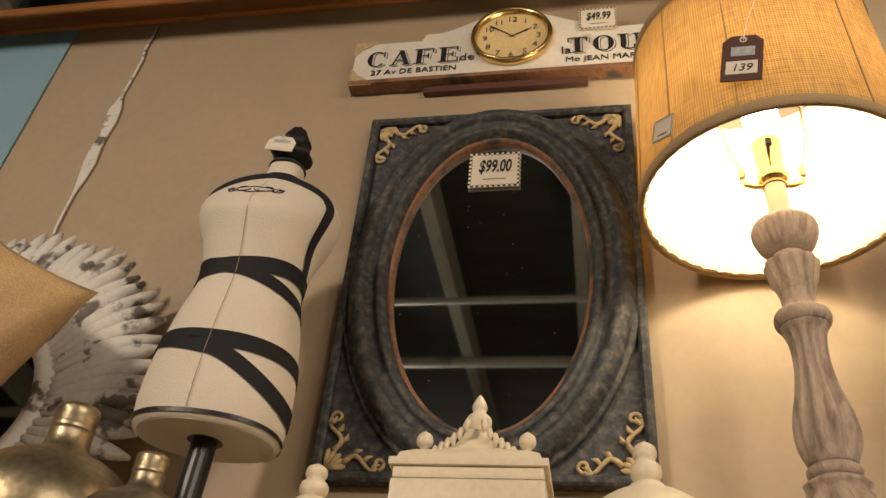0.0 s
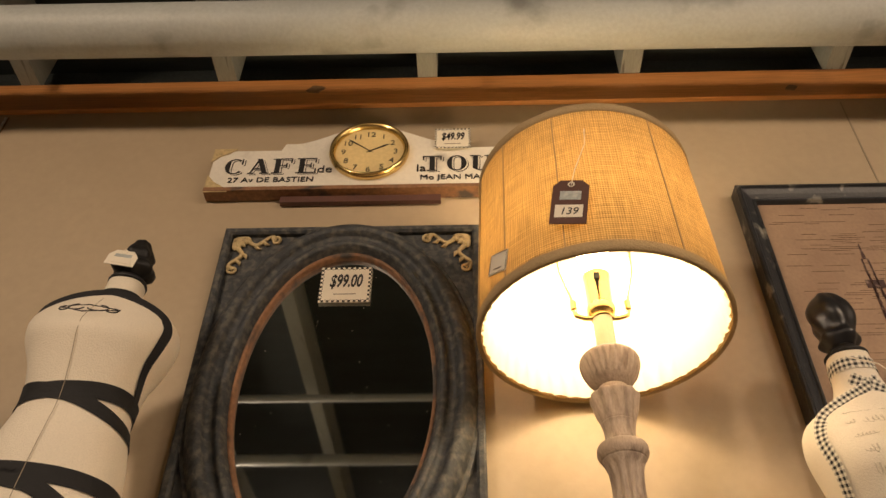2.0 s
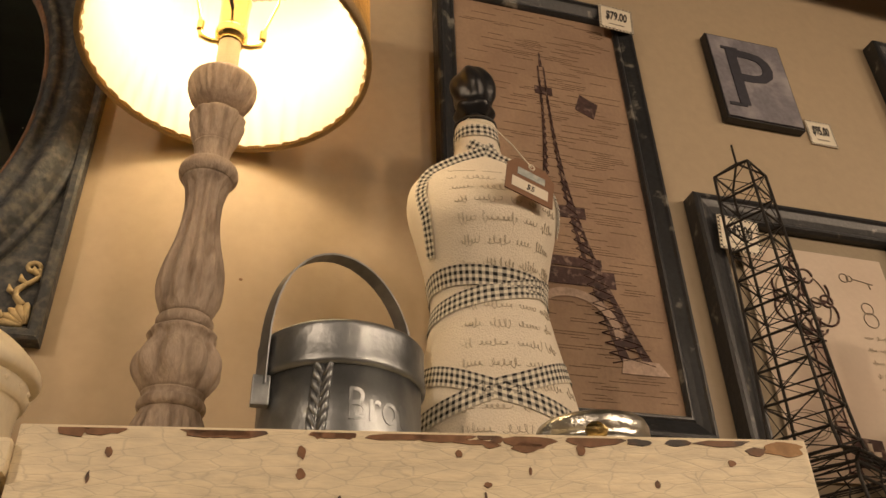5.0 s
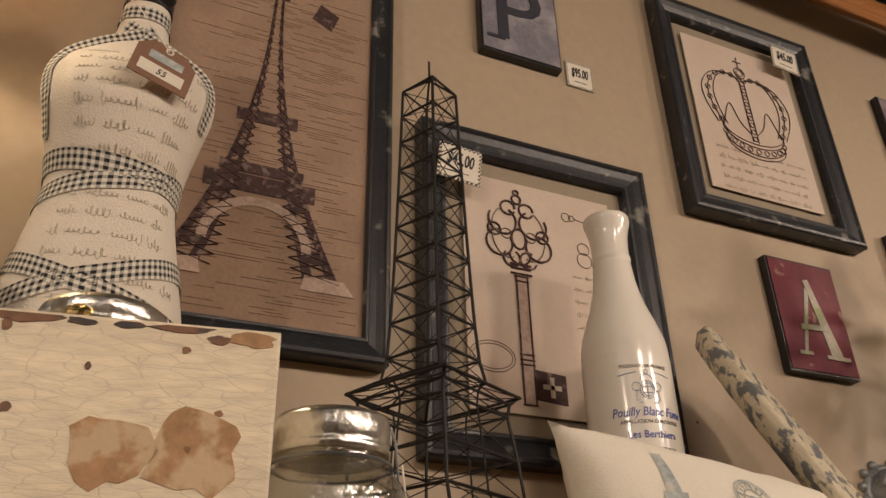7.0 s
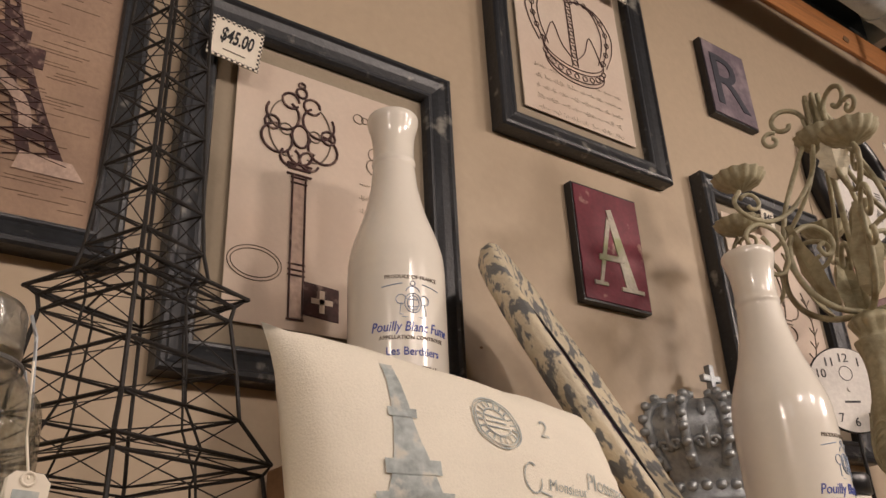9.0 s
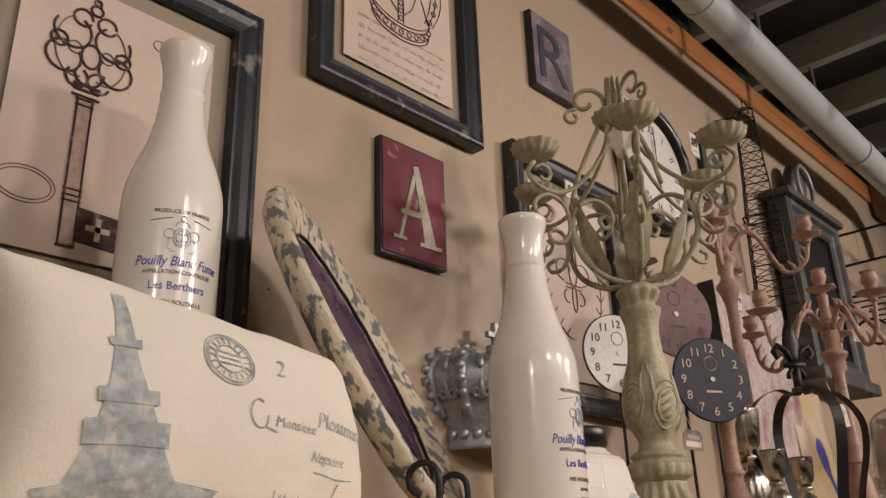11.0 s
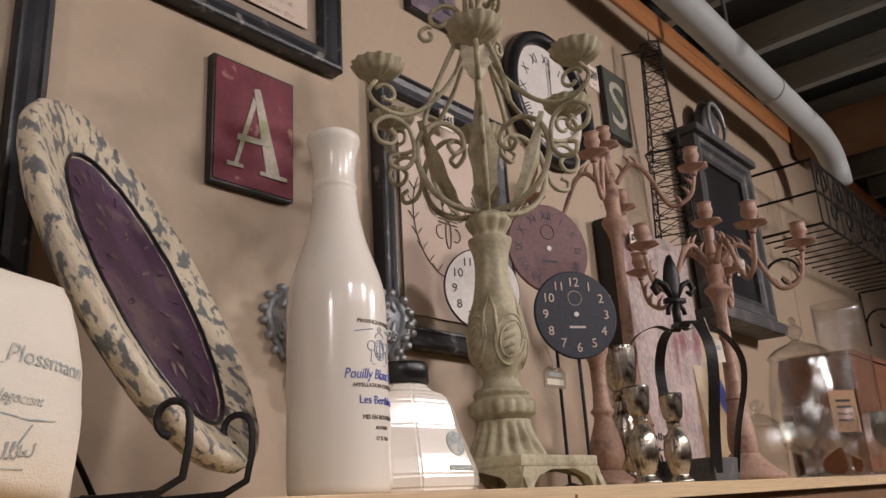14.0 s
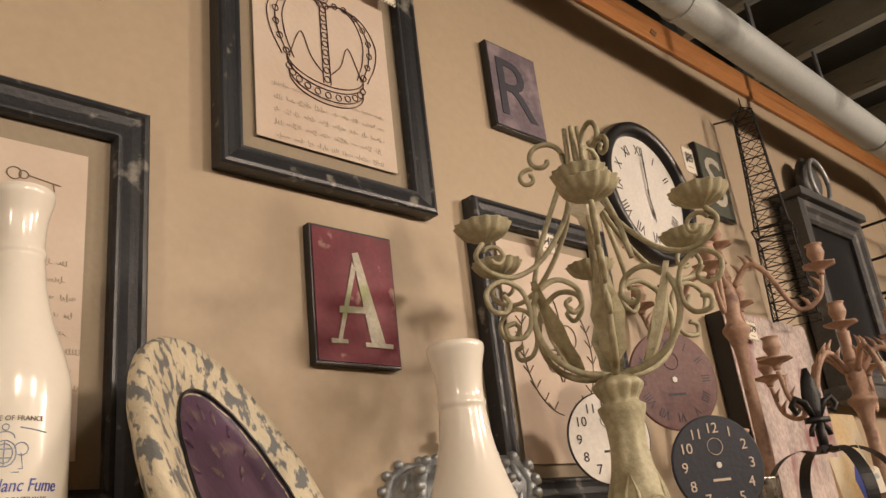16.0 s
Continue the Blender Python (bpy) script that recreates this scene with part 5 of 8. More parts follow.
part("neck_cap", lathe(smooth_profile([(0.032, B0 + 0.510), (0.034, B0 + 0.514), (0.030, B0 + 0.520), (0.018, B0 + 0.526)], 3), 24), M["black"], form, smooth=True)
rnd = random.Random(2)
part("finial", lathe(smooth_profile([(0.016, B0 + 0.524), (0.035, B0 + 0.540), (0.036, B0 + 0.552), (0.026, B0 + 0.565), (0.028, B0 + 0.578), (0.018, B0 + 0.598), (0.012, B0 + 0.612), (0.002, B0 + 0.618)], 5), 30, wave=lambda z, a, r: r * (1 + 0.10 * math.sin(6 * a + 60 * z))), M["darkmetal"], form, "black carved knob", smooth=True)
em = []
for s in (-1, 1):
    em += [arc(s * 0.012, 0.004, 0.010, 90, 90 - s * 260, 10), arc(s * 0.028, 0.0, 0.007, 90, 90 - s * 280, 10), [(s * 0.036, 0.004), (0.0, -0.012)], [(s * 0.036, 0.004), (0.0, 0.014)]]
bm = bmesh.new()
for pts in em:
    tube(bm, [body.point(FRONT - 0.12 + x / 0.1, B0 + 0.400 + z, 0.001) for x, z in pts], 0.0011, 5)
part("printed_crest", bm, M["ink"], form, "small black printed crest")
part("pole", lathe([(0.018, 0.02), (0.018, B0 - 0.003), (0.026, B0 - 0.003)], 20), M["black"], form, "black pole")
part("foot", lathe(smooth_profile([(0.085, 0.0), (0.085, 0.010), (0.05, 0.02), (0.02, 0.03)], 3), 28), M["black"], form, "black round foot")
t = hang_tag((-0.394, 0.940, 2.340), 0.050, 0.030, M["paper"], turn=(0, 12, 0), label="small white paper tag tied to the neck of the form")
part("seam", strap(body, [(FRONT - 0.05, B0 + 0.44), (FRONT - 0.05, B0 + 0.2), (FRONT - 0.05, B0 + 0.01)], 0.0012), M["mount"], form, "stitched centre seam")


# canisters
def canister_round(loc, label, size):
    t = thing("canister", loc, label, "canister", "cream canisters", size=size)
    part("body", lathe(smooth_profile([(0.082, 0.030), (0.088, 0.036), (0.089, 0.044), (0.085, 0.052), (0.083, 0.060), (0.084, 0.095), (0.088, 0.100), (0.091, 0.105), (0.090, 0.118)], 4), 44), M["cream"], t, smooth=True)
    part("lid", lathe(smooth_profile([(0.090, 0.1185), (0.099, 0.121), (0.100, 0.128), (0.094, 0.137), (0.074, 0.154), (0.050, 0.168), (0.030, 0.176), (0.020, 0.184)], 4), 44), M["cream"], t, "cream domed lid", smooth=True)
    part("finial", lathe(smooth_profile([(0.012, 0.183), (0.020, 0.192), (0.020, 0.203), (0.013, 0.210), (0.016, 0.217), (0.014, 0.226), (0.002, 0.233)], 4), 24), M["cream"], t, smooth=True)
    for k in range(22):
        a = 2 * math.pi * k / 22
        part("bead", lathe(smooth_profile([(0.001, -0.003), (0.0032, 0.0), (0.001, 0.003)], 2), 8), M["cream"], t, loc=(0.0905 * math.cos(a), 0.0905 * math.sin(a), 0.111))
    for k in range(4):
        a = math.pi / 4 + math.pi / 2 * k
        part("foot", lathe(smooth_profile([(0.010, 0.0), (0.014, 0.008), (0.012, 0.020), (0.016, 0.032)], 3), 14), M["cream"], t, loc=(0.07 * math.cos(a), 0.07 * math.sin(a), 0))
    return t


canister_round((0.155, 0.968, CAB), "round cream canister with a domed lid and ball finial", (0.87, 0.87, 1.06))
canister_round((-0.244, 0.970, CAB), "round cream canister with a domed lid and ball finial", (0.87, 0.87, 0.92))
t = thing("canister", (-0.045, 0.975, CAB), "square cream canister with a pagoda lid and leaf crest", "canister", "cream canisters", size=(0.9, 0.9, 1.01))
part("body", boxed(-0.098, 0.098, -0.080, 0.080, 0.0, 0.172, bevel=0.006), M["cream"], t)
part("cornice", boxed(-0.096, 0.096, -0.078, 0.078, 0.1725, 0.186, bevel=0.004), M["cream"], t)
part("cornice", boxed(-0.102, 0.102, -0.083, 0.083, 0.1865, 0.196, bevel=0.003), M["cream"], t)
bm = bmesh.new()
rings = []
for s, z in ((0.094, 0.1965), (0.090, 0.205), (0.074, 0.213), (0.052, 0.219), (0.034, 0.228), (0.020, 0.243), (0.014, 0.258)):
    rings.append([(sx * s, sy * s * 0.8, z) for sx, sy in ((-1, -1), (1, -1), (1, 1), (-1, 1))])
loft(bm, rings)
part("lid", bm, M["cream"], t, "cream pagoda lid")
for sx in (-1, 1):
    part("ball", lathe(smooth_profile([(0.002, 0.215), (0.009, 0.220), (0.004, 0.226), (0.011, 0.234), (0.010, 0.244), (0.002, 0.250)], 4), 18), M["cream"], t, smooth=True, loc=(sx * 0.070, -0.02, 0))
    bm = bmesh.new()
    for j in range(7):
        u = j / 6
        p = Vector((sx * (0.010 + 0.050 * u), -0.03, 0.262 - 0.040 * u ** 0.7))
        tube(bm, [p, p + Vector((sx * 0.003, -0.002, -0.009)), p + Vector((sx * 0.001, 0, -0.016))], [0.004, 0.0045, 0.0015], 6)
    part("leaf_crest", bm, M["cream"], t, "cream moulded leaf crest", smooth=True)
part("finial", lathe(smooth_profile([(0.012, 0.255), (0.018, 0.268), (0.017, 0.276), (0.009, 0.284), (0.011, 0.291), (0.006, 0.302), (0.0015, 0.308)], 4), 22), M["cream"], t, smooth=True)

# sunburst carved mirror leaning on the wall
sun = thing("sunburst_mirror", (-0.92, 1.10, 1.94), "whitewashed carved sunburst mirror leaning on the wall", "mirror", turn=(-4, 0, 0), size=(0.96, 1, 0.96))
for k in range(14):
    a = 2 * math.pi * k / 14 + 0.1
    u, v = Vector((math.cos(a), 0, math.sin(a))), Vector((-math.sin(a), 0, math.cos(a)))
    bm = bmesh.new()
    for j in range(5):
        w = (j - 2) / 2
        pts, rad = [], []
        for i in range(9):
            q = i / 8
            r = 0.165 + 0.215 * q * (1 - 0.10 * w * w)
            pts.append(u * r + v * (w * (0.026 + 0.045 * q)) + Vector((0, -0.012 - 0.014 * math.sin(q * 2.6), 0)))
            rad.append(0.008 + 0.011 * math.sin(q * 2.9) ** 2 if q < 0.99 else 0.004)
        tube(bm, pts, rad, 7)
    part("petal", bm, M["whitewash"], sun, smooth=True)
bm = bmesh.new()
loft(bm, [[(r * math.cos(a), y, r * math.sin(a)) for a in [2 * math.pi * i / 40 for i in range(40)]] for r, y in ((0.178, 0.004), (0.180, -0.02), (0.165, -0.03), (0.148, -0.024), (0.142, -0.006))], cap0=False, cap1=False)
part("inner_ring", bm, M["whitewash"], sun, smooth=True)
part("mirror_glass", tube(bmesh.new(), [(0, -0.004, 0), (0, -0.006, 0)], 0.148, 40), M["mirror"], sun, "small round mirror")
part("backboard", tube(bmesh.new(), [(0, 0.012, 0), (0, 0.0, 0)], 0.24, 32), M["raw"], sun)


def cushion(w, h, d, k=22, pinch=0.55, seed=1):
    """A filled cushion in the x-z plane, base at z 0, with drawn-in sides and pointed corners."""
    bm = bmesh.new()
    rnd = random.Random(seed)
    grids = []
    for side in (-1, 1):
        rows = []
        for j in range(k + 1):
            row = []
            for i in range(k + 1):
                u, v = 2 * i / k - 1, 2 * j / k - 1
                e = (1 - u ** 4) * (1 - v ** 4)
                fat = max((1 - u * u) * (1 - v * v), 0) ** 0.42
                x = u * w / 2 * (1 - 0.10 * (1 - v * v) * abs(u) ** 3)
                z = v * h / 2 * (1 - 0.10 * (1 - u * u) * abs(v) ** 3)
                wr = 0.05 * noise.noise(Vector((u * 3 + seed, v * 3, side))) + 0.03 * noise.noise(Vector((u * 8, v * 8 + seed, side)))
                y = side * d / 2 * (fat + (wr if e > 0.02 else 0))
                row.append((x, y, z + h / 2))
            rows.append(row)
        grids.append(rows)
    for side, rows in enumerate(grids):
        vs = [[bm.verts.new(p) for p in row] for row in rows]
        for j in range(k):
            for i in range(k):
                q = (vs[j][i], vs[j][i + 1], vs[j + 1][i + 1], vs[j + 1][i])
                bm.faces.new(q if side == 0 else q[::-1])
    bmesh.ops.remove_doubles(bm, verts=bm.verts, dist=0.0005)
    return bm


block = thing("wooden_box", (-0.95, 0.88, CAB), "whitewashed wooden box under the burlap cushion", "box")
part("body", boxed(-0.2, 0.19, -0.09, 0.10, 0.0, 0.118, bevel=0.004), M["whitewash"], block)
sackc = thing("burlap_cushion", (-0.917, 0.87, CAB + 0.208), "tan burlap cushion lying on a wooden box", "cushion", turn=(0, 30, 4))
part("cover", cushion(0.36, 0.36, 0.13, seed=5), M["sack"], sackc, smooth=True)


def silver_bottle(loc, s):
    t = thing("metal_bottle", loc, "tarnished silver-gilt metal bottle with a ribbed neck", "bottle", "metal bottles")
    prof = [(0.05, 0.0), (0.085, 0.02), (0.105, 0.07), (0.10, 0.115), (0.07, 0.150), (0.035, 0.168), (0.026, 0.180), (0.025, 0.198)]
    part("body", lathe([(r * s, z * s) for r, z in smooth_profile(prof, 4)], 32), M["silver"], t, smooth=True)
    neck = [(0.025, 0.198), (0.026, 0.203), (0.024, 0.206), (0.026, 0.211), (0.024, 0.214), (0.026, 0.219), (0.025, 0.226), (0.022, 0.228), (0.020, 0.215)]
    part("neck", lathe([(r * s, z * s) for r, z in neck], 28, cap0=False), M["silver"], t, "ribbed silver neck", smooth=True)
    return t


silver_bottle((-0.497, 0.83, CAB), 0.97)
silver_bottle((-0.385, 0.83, CAB), 0.72)

# ---- distressed chest with lamp, bucket, second form, tin ----
chest = thing("cream_chest", (0.586, 0.920, SHELF), "low distressed cream wooden chest with chipped crackled paint", "chest", turn=(0, 0, -8))
cx0, cx1, cy0, cy1, chh2 = -0.280, 0.308, -0.195, 0.20, TOP - SHELF
part("body", boxed(cx0 + 0.004, cx1 - 0.004, cy0 + 0.006, cy1, 0.0, chh2 - 0.003, bevel=0.003), M["chest"], chest)
part("top_board", boxed(cx0, cx1, cy0, cy1, chh2 - 0.0025, chh2, bevel=0.001), M["chest"], chest)
part("front_board", boxed(cx0, cx1, cy0 - 0.010, cy0 + 0.0055, 0.001, chh2 - 0.001, bevel=0.0025), M["chest"], chest)
rnd = random.Random(11)
for i in range(44):
    # flakes of lost paint along the upper edge and over the rail
    edge = i < 24
    x = rnd.uniform(cx0 + 0.02, cx1 - 0.02)
    z = chh2 - 0.004 - (rnd.random() ** 3 * 0.01 if edge else rnd.uniform(0.01, 0.09))
    w, h = (rnd.uniform(0.006, 0.05), rnd.uniform(0.002, 0.006)) if edge else (rnd.uniform(0.002, 0.008), rnd.uniform(0.002, 0.006))
    o = [(x + w / 2 * math.cos(a) * rnd.uniform(0.7, 1.2), z + h * math.sin(a) * rnd.uniform(0.6, 1.2)) for a in [k * 2 * math.pi / 11 for k in range(11)]]
    o = [(max(cx0 + 0.003, min(cx1 - 0.003, px)), min(chh2 - 0.0035, pz)) for px, pz in o]
    part("bare_patch", sheet(bmesh.new(), o, cy0 - 0.0108, cy0 - 0.0099), M["medge"], chest, "bare brown wood under chipped paint")

for px, pz, w, h in ((cx1 - 0.105, 0.150, 0.030, 0.026), (cx1 - 0.052, 0.152, 0.034, 0.034), (cx1 - 0.020, 0.236, 0.018, 0.007), (cx0 + 0.16, 0.120, 0.030, 0.016)):
    o = [(px + w * math.cos(a) * rnd.uniform(0.7, 1.15), pz + h * math.sin(a) * rnd.uniform(0.7, 1.15)) for a in [k * 2 * math.pi / 17 for k in range(17)]]
    o = [(min(cx1 - 0.003, qx), min(chh2 - 0.0035, qz)) for qx, qz in o]
    part("bare_patch", sheet(bmesh.new(), o, cy0 - 0.0107, cy0 - 0.0099), M["bare"], chest, "tan bare wood under lost paint")

lampt = thing("table_lamp", (LAMP_X, LAMP_Y, TOP), "lit table lamp with a burlap drum shade and carved limed-wood stem", "lamp", size=(0.9, 0.9, 1))
L0 = 1.58


def flutes(k, depth, lo, hi):
    def f(z, a, r):
        if lo < z < hi:
            e = min(1.0, (z - lo) / 0.012, (hi - z) / 0.012)
            return r * (1 - depth * e * (0.5 + 0.5 * math.cos(k * a)) ** 1.5)
        return r
    return f


def leaves(k, depth, lo, hi):
    def f(z, a, r):
        if lo < z < hi:
            return r * (1 + depth * (abs(math.sin(k * a / 2)) - 0.5) * math.sin((z - lo) / (hi - lo) * math.pi))
        return r
    return f


def zl(*pairs):
    return [(r, z - L0) for r, z in pairs]


part("foot", lathe(smooth_profile(zl((0.078, 1.58), (0.080, 1.592), (0.070, 1.602), (0.055, 1.612), (0.050, 1.625)), 4), 40), M["lampwood"], lampt, smooth=True)
part("leaf_base", lathe(smooth_profile(zl((0.050, 1.6252), (0.049, 1.640), (0.043, 1.660), (0.037, 1.674), (0.034, 1.680)), 6), 80, wave=flutes(22, 0.13, 1.626 - L0, 1.676 - L0)), M["lampwood"], lampt, smooth=True)
part("collar", lathe(smooth_profile(zl((0.034, 1.6802), (0.038, 1.684), (0.038, 1.690), (0.034, 1.695), (0.036, 1.700)), 3), 40), M["lampwood"], lampt, smooth=True)
part("acanthus_knop", lathe(smooth_profile(zl((0.035, 1.7002), (0.046, 1.722), (0.045, 1.740), (0.036, 1.758), (0.040, 1.768), (0.030, 1.775)), 7), 96, wave=leaves(9, 0.26, 1.700 - L0, 1.774 - L0)), M["lampwood"], lampt, "carved acanthus knop", smooth=True)
part("collar", lathe(smooth_profile(zl((0.030, 1.7752), (0.0335, 1.780), (0.0335, 1.786), (0.029, 1.790)), 3), 40), M["lampwood"], lampt, smooth=True)
part("fluted_stem", lathe(smooth_profile(zl((0.029, 1.7902), (0.039, 1.812), (0.0415, 1.832), (0.038, 1.856), (0.030, 1.885), (0.025, 1.915), (0.0245, 1.940), (0.027, 1.960), (0.033, 1.976)), 6), 96, wave=flutes(11, 0.20, 1.796 - L0, 1.972 - L0)), M["lampwood"], lampt, "fluted baluster stem", smooth=True)
part("ring", lathe(smooth_profile(zl((0.034, 1.9762), (0.0385, 1.983), (0.039, 1.990), (0.036, 1.997), (0.027, 2.001)), 4), 44), M["lampwood"], lampt, smooth=True)
part("neck", lathe(smooth_profile(zl((0.026, 2.0012), (0.0235, 2.012), (0.025, 2.026), (0.027, 2.032)), 4), 40), M["lampwood"], lampt, smooth=True)
part("leaf_cup", lathe(smooth_profile(zl((0.026, 2.0322), (0.030, 2.044), (0.033, 2.060), (0.038, 2.074), (0.034, 2.078)), 6), 90, wave=leaves(10, 0.22, 2.034 - L0, 2.082 - L0)), M["lampwood"], lampt, "carved leaf cup", smooth=True)
part("collar", lathe(smooth_profile(zl((0.024, 2.0782), (0.026, 2.084), (0.023, 2.090)), 3), 36), M["lampwood"], lampt, smooth=True)
part("upper_cup", lathe(smooth_profile(zl((0.024, 2.0902), (0.040, 2.105), (0.048, 2.122), (0.049, 2.134), (0.044, 2.142), (0.036, 2.144), (0.022, 2.146)), 6), 110, wave=flutes(26, 0.11, 2.098 - L0, 2.137 - L0)), M["lampwood"], lampt, "gadrooned upper cup", smooth=True)
part("tube", lathe(zl((0.0165, 2.1462), (0.0165, 2.214)), 24), M["candle"], lampt, "cream card tube")
part("saddle", joined(lathe(zl((0.019, 2.2142), (0.019, 2.219)), 20), tube(bmesh.new(), [(-0.047, 0, 2.236 - L0), (-0.044, 0, 2.222 - L0), (-0.03, 0, 2.217 - L0), (0.03, 0, 2.217 - L0), (0.044, 0, 2.222 - L0), (0.047, 0, 2.236 - L0)], 0.0045, 8)), M["brass"], lampt, "brass harp saddle", smooth=True)
part("socket", lathe(smooth_profile(zl((0.016, 2.2195), (0.0235, 2.226), (0.0245, 2.236), (0.022, 2.242), (0.0225, 2.285), (0.024, 2.300), (0.020, 2.304)), 4), 28), M["brass"], lampt, "brass lamp socket", smooth=True)
part("switch_key", joined(tube(bmesh.new(), [(-0.004, -0.022, 2.268 - L0), (-0.008, -0.040, 2.268 - L0)], 0.003, 8), boxed(-0.013, -0.003, -0.048, -0.040, 2.262 - L0, 2.274 - L0, bevel=0.002)), M["darkmetal"], lampt, "dark switch key")
for sx in (-1, 1):
    part("harp_wire", tube(bmesh.new(), [(sx * 0.047, 0, 2.238 - L0), (sx * 0.050, 0, 2.26 - L0), (sx * 0.064, 0, 2.31 - L0), (sx * 0.068, 0, 2.37 - L0), (sx * 0.055, 0, 2.43 - L0), (sx * 0.03, 0, 2.462 - L0), (0, 0, 2.472 - L0)], 0.0022, 8), M["brass"], lampt, "brass harp", smooth=True)
    part("harp_sleeve", lathe([(0.0055, 2.234 - L0), (0.0055, 2.249 - L0)], 12), M["brass"], lampt, loc=(sx * 0.047, 0, 0))
bulb = part("bulb", lathe(smooth_profile(zl((0.012, 2.3045), (0.018, 2.315), (0.028, 2.34), (0.030, 2.358), (0.024, 2.378), (0.010, 2.390), (0.001, 2.392)), 5), 28), M["bulb"], lampt, "lit white bulb", smooth=True)
bulb.visible_shadow = False

S0, S1, R0, R1 = 2.187 - L0, 2.510 - L0, 0.2144, 0.203
bm = bmesh.new()
seg = 96
rings = []
for j in range(9):
    z = S0 + (S1 - S0) * j / 8
    r = R0 + (R1 - R0) * j / 8
    rings.append([(r * math.cos(2 * math.pi * i / seg), r * math.sin(2 * math.pi * i / seg), z) for i in range(seg)])
loft(bm, rings, cap0=False, cap1=False, uv=(12.0 / seg, 3.4 / 8))
part("shade", bm, M["shade"], lampt, "golden burlap drum shade", smooth=True)
bm = bmesh.new()
rings = []
for j in range(15):
    q = j / 14
    z = S0 + 0.003 + (S1 - S0 - 0.006) * q
    r = R0 + (R1 - R0) * q - 0.005
    rings.append([((r - 0.0042 * abs(math.sin(23 * a + 9 * q * math.sin(3 * a))) - 0.0026 * abs(math.sin(41 * a - 16 * q))) * math.cos(a), (r - 0.0042 * abs(math.sin(23 * a + 9 * q * math.sin(3 * a))) - 0.0026 * abs(math.sin(41 * a - 16 * q))) * math.sin(a), z) for a in [2 * math.pi * i / 240 for i in range(240)]])
loft(bm, rings, cap0=False, cap1=False)
part("lining", bm, M["lining"], lampt, "white crinkled lining", smooth=True)
for zc, rr in ((S0 + 0.007, R0), (S1 - 0.007, R1)):
    bm = bmesh.new()
    loft(bm, [[((rr + dr) * math.cos(a), (rr + dr) * math.sin(a), zc + dz) for a in [2 * math.pi * i / 72 for i in range(72)]] for dr, dz in ((-0.006, -0.008), (0.0016, -0.009), (0.0026, 0.0), (0.0014, 0.009))], cap0=False, cap1=False)
    part("binding", bm, M["trim"], lampt, "tan cloth binding", smooth=True)
for a in (-142, -112, -62, 10, 70, 130, 190):
    a = radians(a)
    d, s = Vector((math.cos(a), math.sin(a), 0)), Vector((-math.sin(a), math.cos(a), 0))
    tube_pts = [d * (R0 + 0.0012) + Vector((0, 0, S0 + 0.016)), d * (R1 + 0.0012) + Vector((0, 0, S1 - 0.016))]
    part("seam", tube(bmesh.new(), tube_pts, 0.0013, 6), M["trim"], lampt)
part("spider", joined(*[tube(bmesh.new(), [(0, 0, S1 - 0.035), (0.09 * math.cos(a), 0.09 * math.sin(a), S1 - 0.030), (0.182 * math.cos(a), 0.182 * math.sin(a), S1 - 0.012)], 0.002, 6) for a in (0.5, 2.6, 4.7)]), M["brass"], lampt)
hang_tag((0.305, 0.790, 2.300), 0.052, 0.080, M["tagbrown"], "139", (4, 10, -10), "brown card hang tag with a handwritten price", [(0.003, -0.002, 0.06), (0.012, 0.012, 0.125), (0.008, 0.02, 0.165)])
price_card((0.205, 0.875, 2.262), 0.040, 0.034, "", (3, 18, -52), "small lilac sticker stuck to the lampshade")

bucket = thing("zinc_bucket", (0.527, 0.905, TOP), "galvanised zinc pail with a raised strap handle", "bucket", size=(0.83, 0.83, 1.06))
dent = lambda z, a, r: r * (1 + 0.012 * noise.noise(Vector((3 * math.cos(a), 3 * math.sin(a), z * 25))))
part("body", lathe([(0.094, 0.0), (0.095, 0.004), (0.095, 0.05), (0.096, 0.102)], 48, wave=dent), M["zinc"], bucket, smooth=True)
part("rim_band", lathe([(0.0965, 0.094), (0.1005, 0.095), (0.1015, 0.099), (0.1005, 0.104), (0.1005, 0.129), (0.1015, 0.133), (0.0985, 0.136), (0.0955, 0.131), (0.0950, 0.104)], 48, cap0=False, cap1=False, wave=dent), M["zinc"], bucket, "lighter zinc lid band", smooth=True)
part("lid", lathe([(0.0945, 0.126), (0.02, 0.131)], 40), M["zinc"], bucket)
bm = bmesh.new()
hd = Vector((math.cos(0.42), math.sin(0.42), 0))
pts = [hd * (-0.104) + Vector((0, 0, 0.085))] + [hd * (-0.104 * math.cos(a)) + Vector((0, 0, 0.115 + 0.128 * math.sin(a) ** 0.8)) for a in [math.pi * i / 24 for i in range(25)]] + [hd * 0.104 + Vector((0, 0, 0.085))]
side = Vector((-hd.y, hd.x, 0))
rows = [[p + side * w + (p - Vector((0, 0, 0.115))).normalized() * o for p in pts] for w, o in ((-0.011, 0), (0.011, 0), (0.011, 0.002), (-0.011, 0.002))]
loft(bm, rows + [rows[0]], closed=False)
part("handle", bm, M["zinc"], bucket, "flat zinc strap handle")
for s in (-1, 1):
    part("hinge", boxed(-0.010, 0.010, -0.006, 0.006, -0.014, 0.014, bevel=0.002), M["zinc"], bucket, loc=tuple(hd * (s * 0.1045) + Vector((0, 0, 0.08))))
sprig = []
for j in range(9):
    a0 = -2.0 + 0.01 * j
    z = 0.008 + j * 0.0095
    for s in (-1, 1):
        sprig.append([(a0, z), (a0 + s * 0.08, z + 0.010), (a0 + s * 0.11, z + 0.020)])
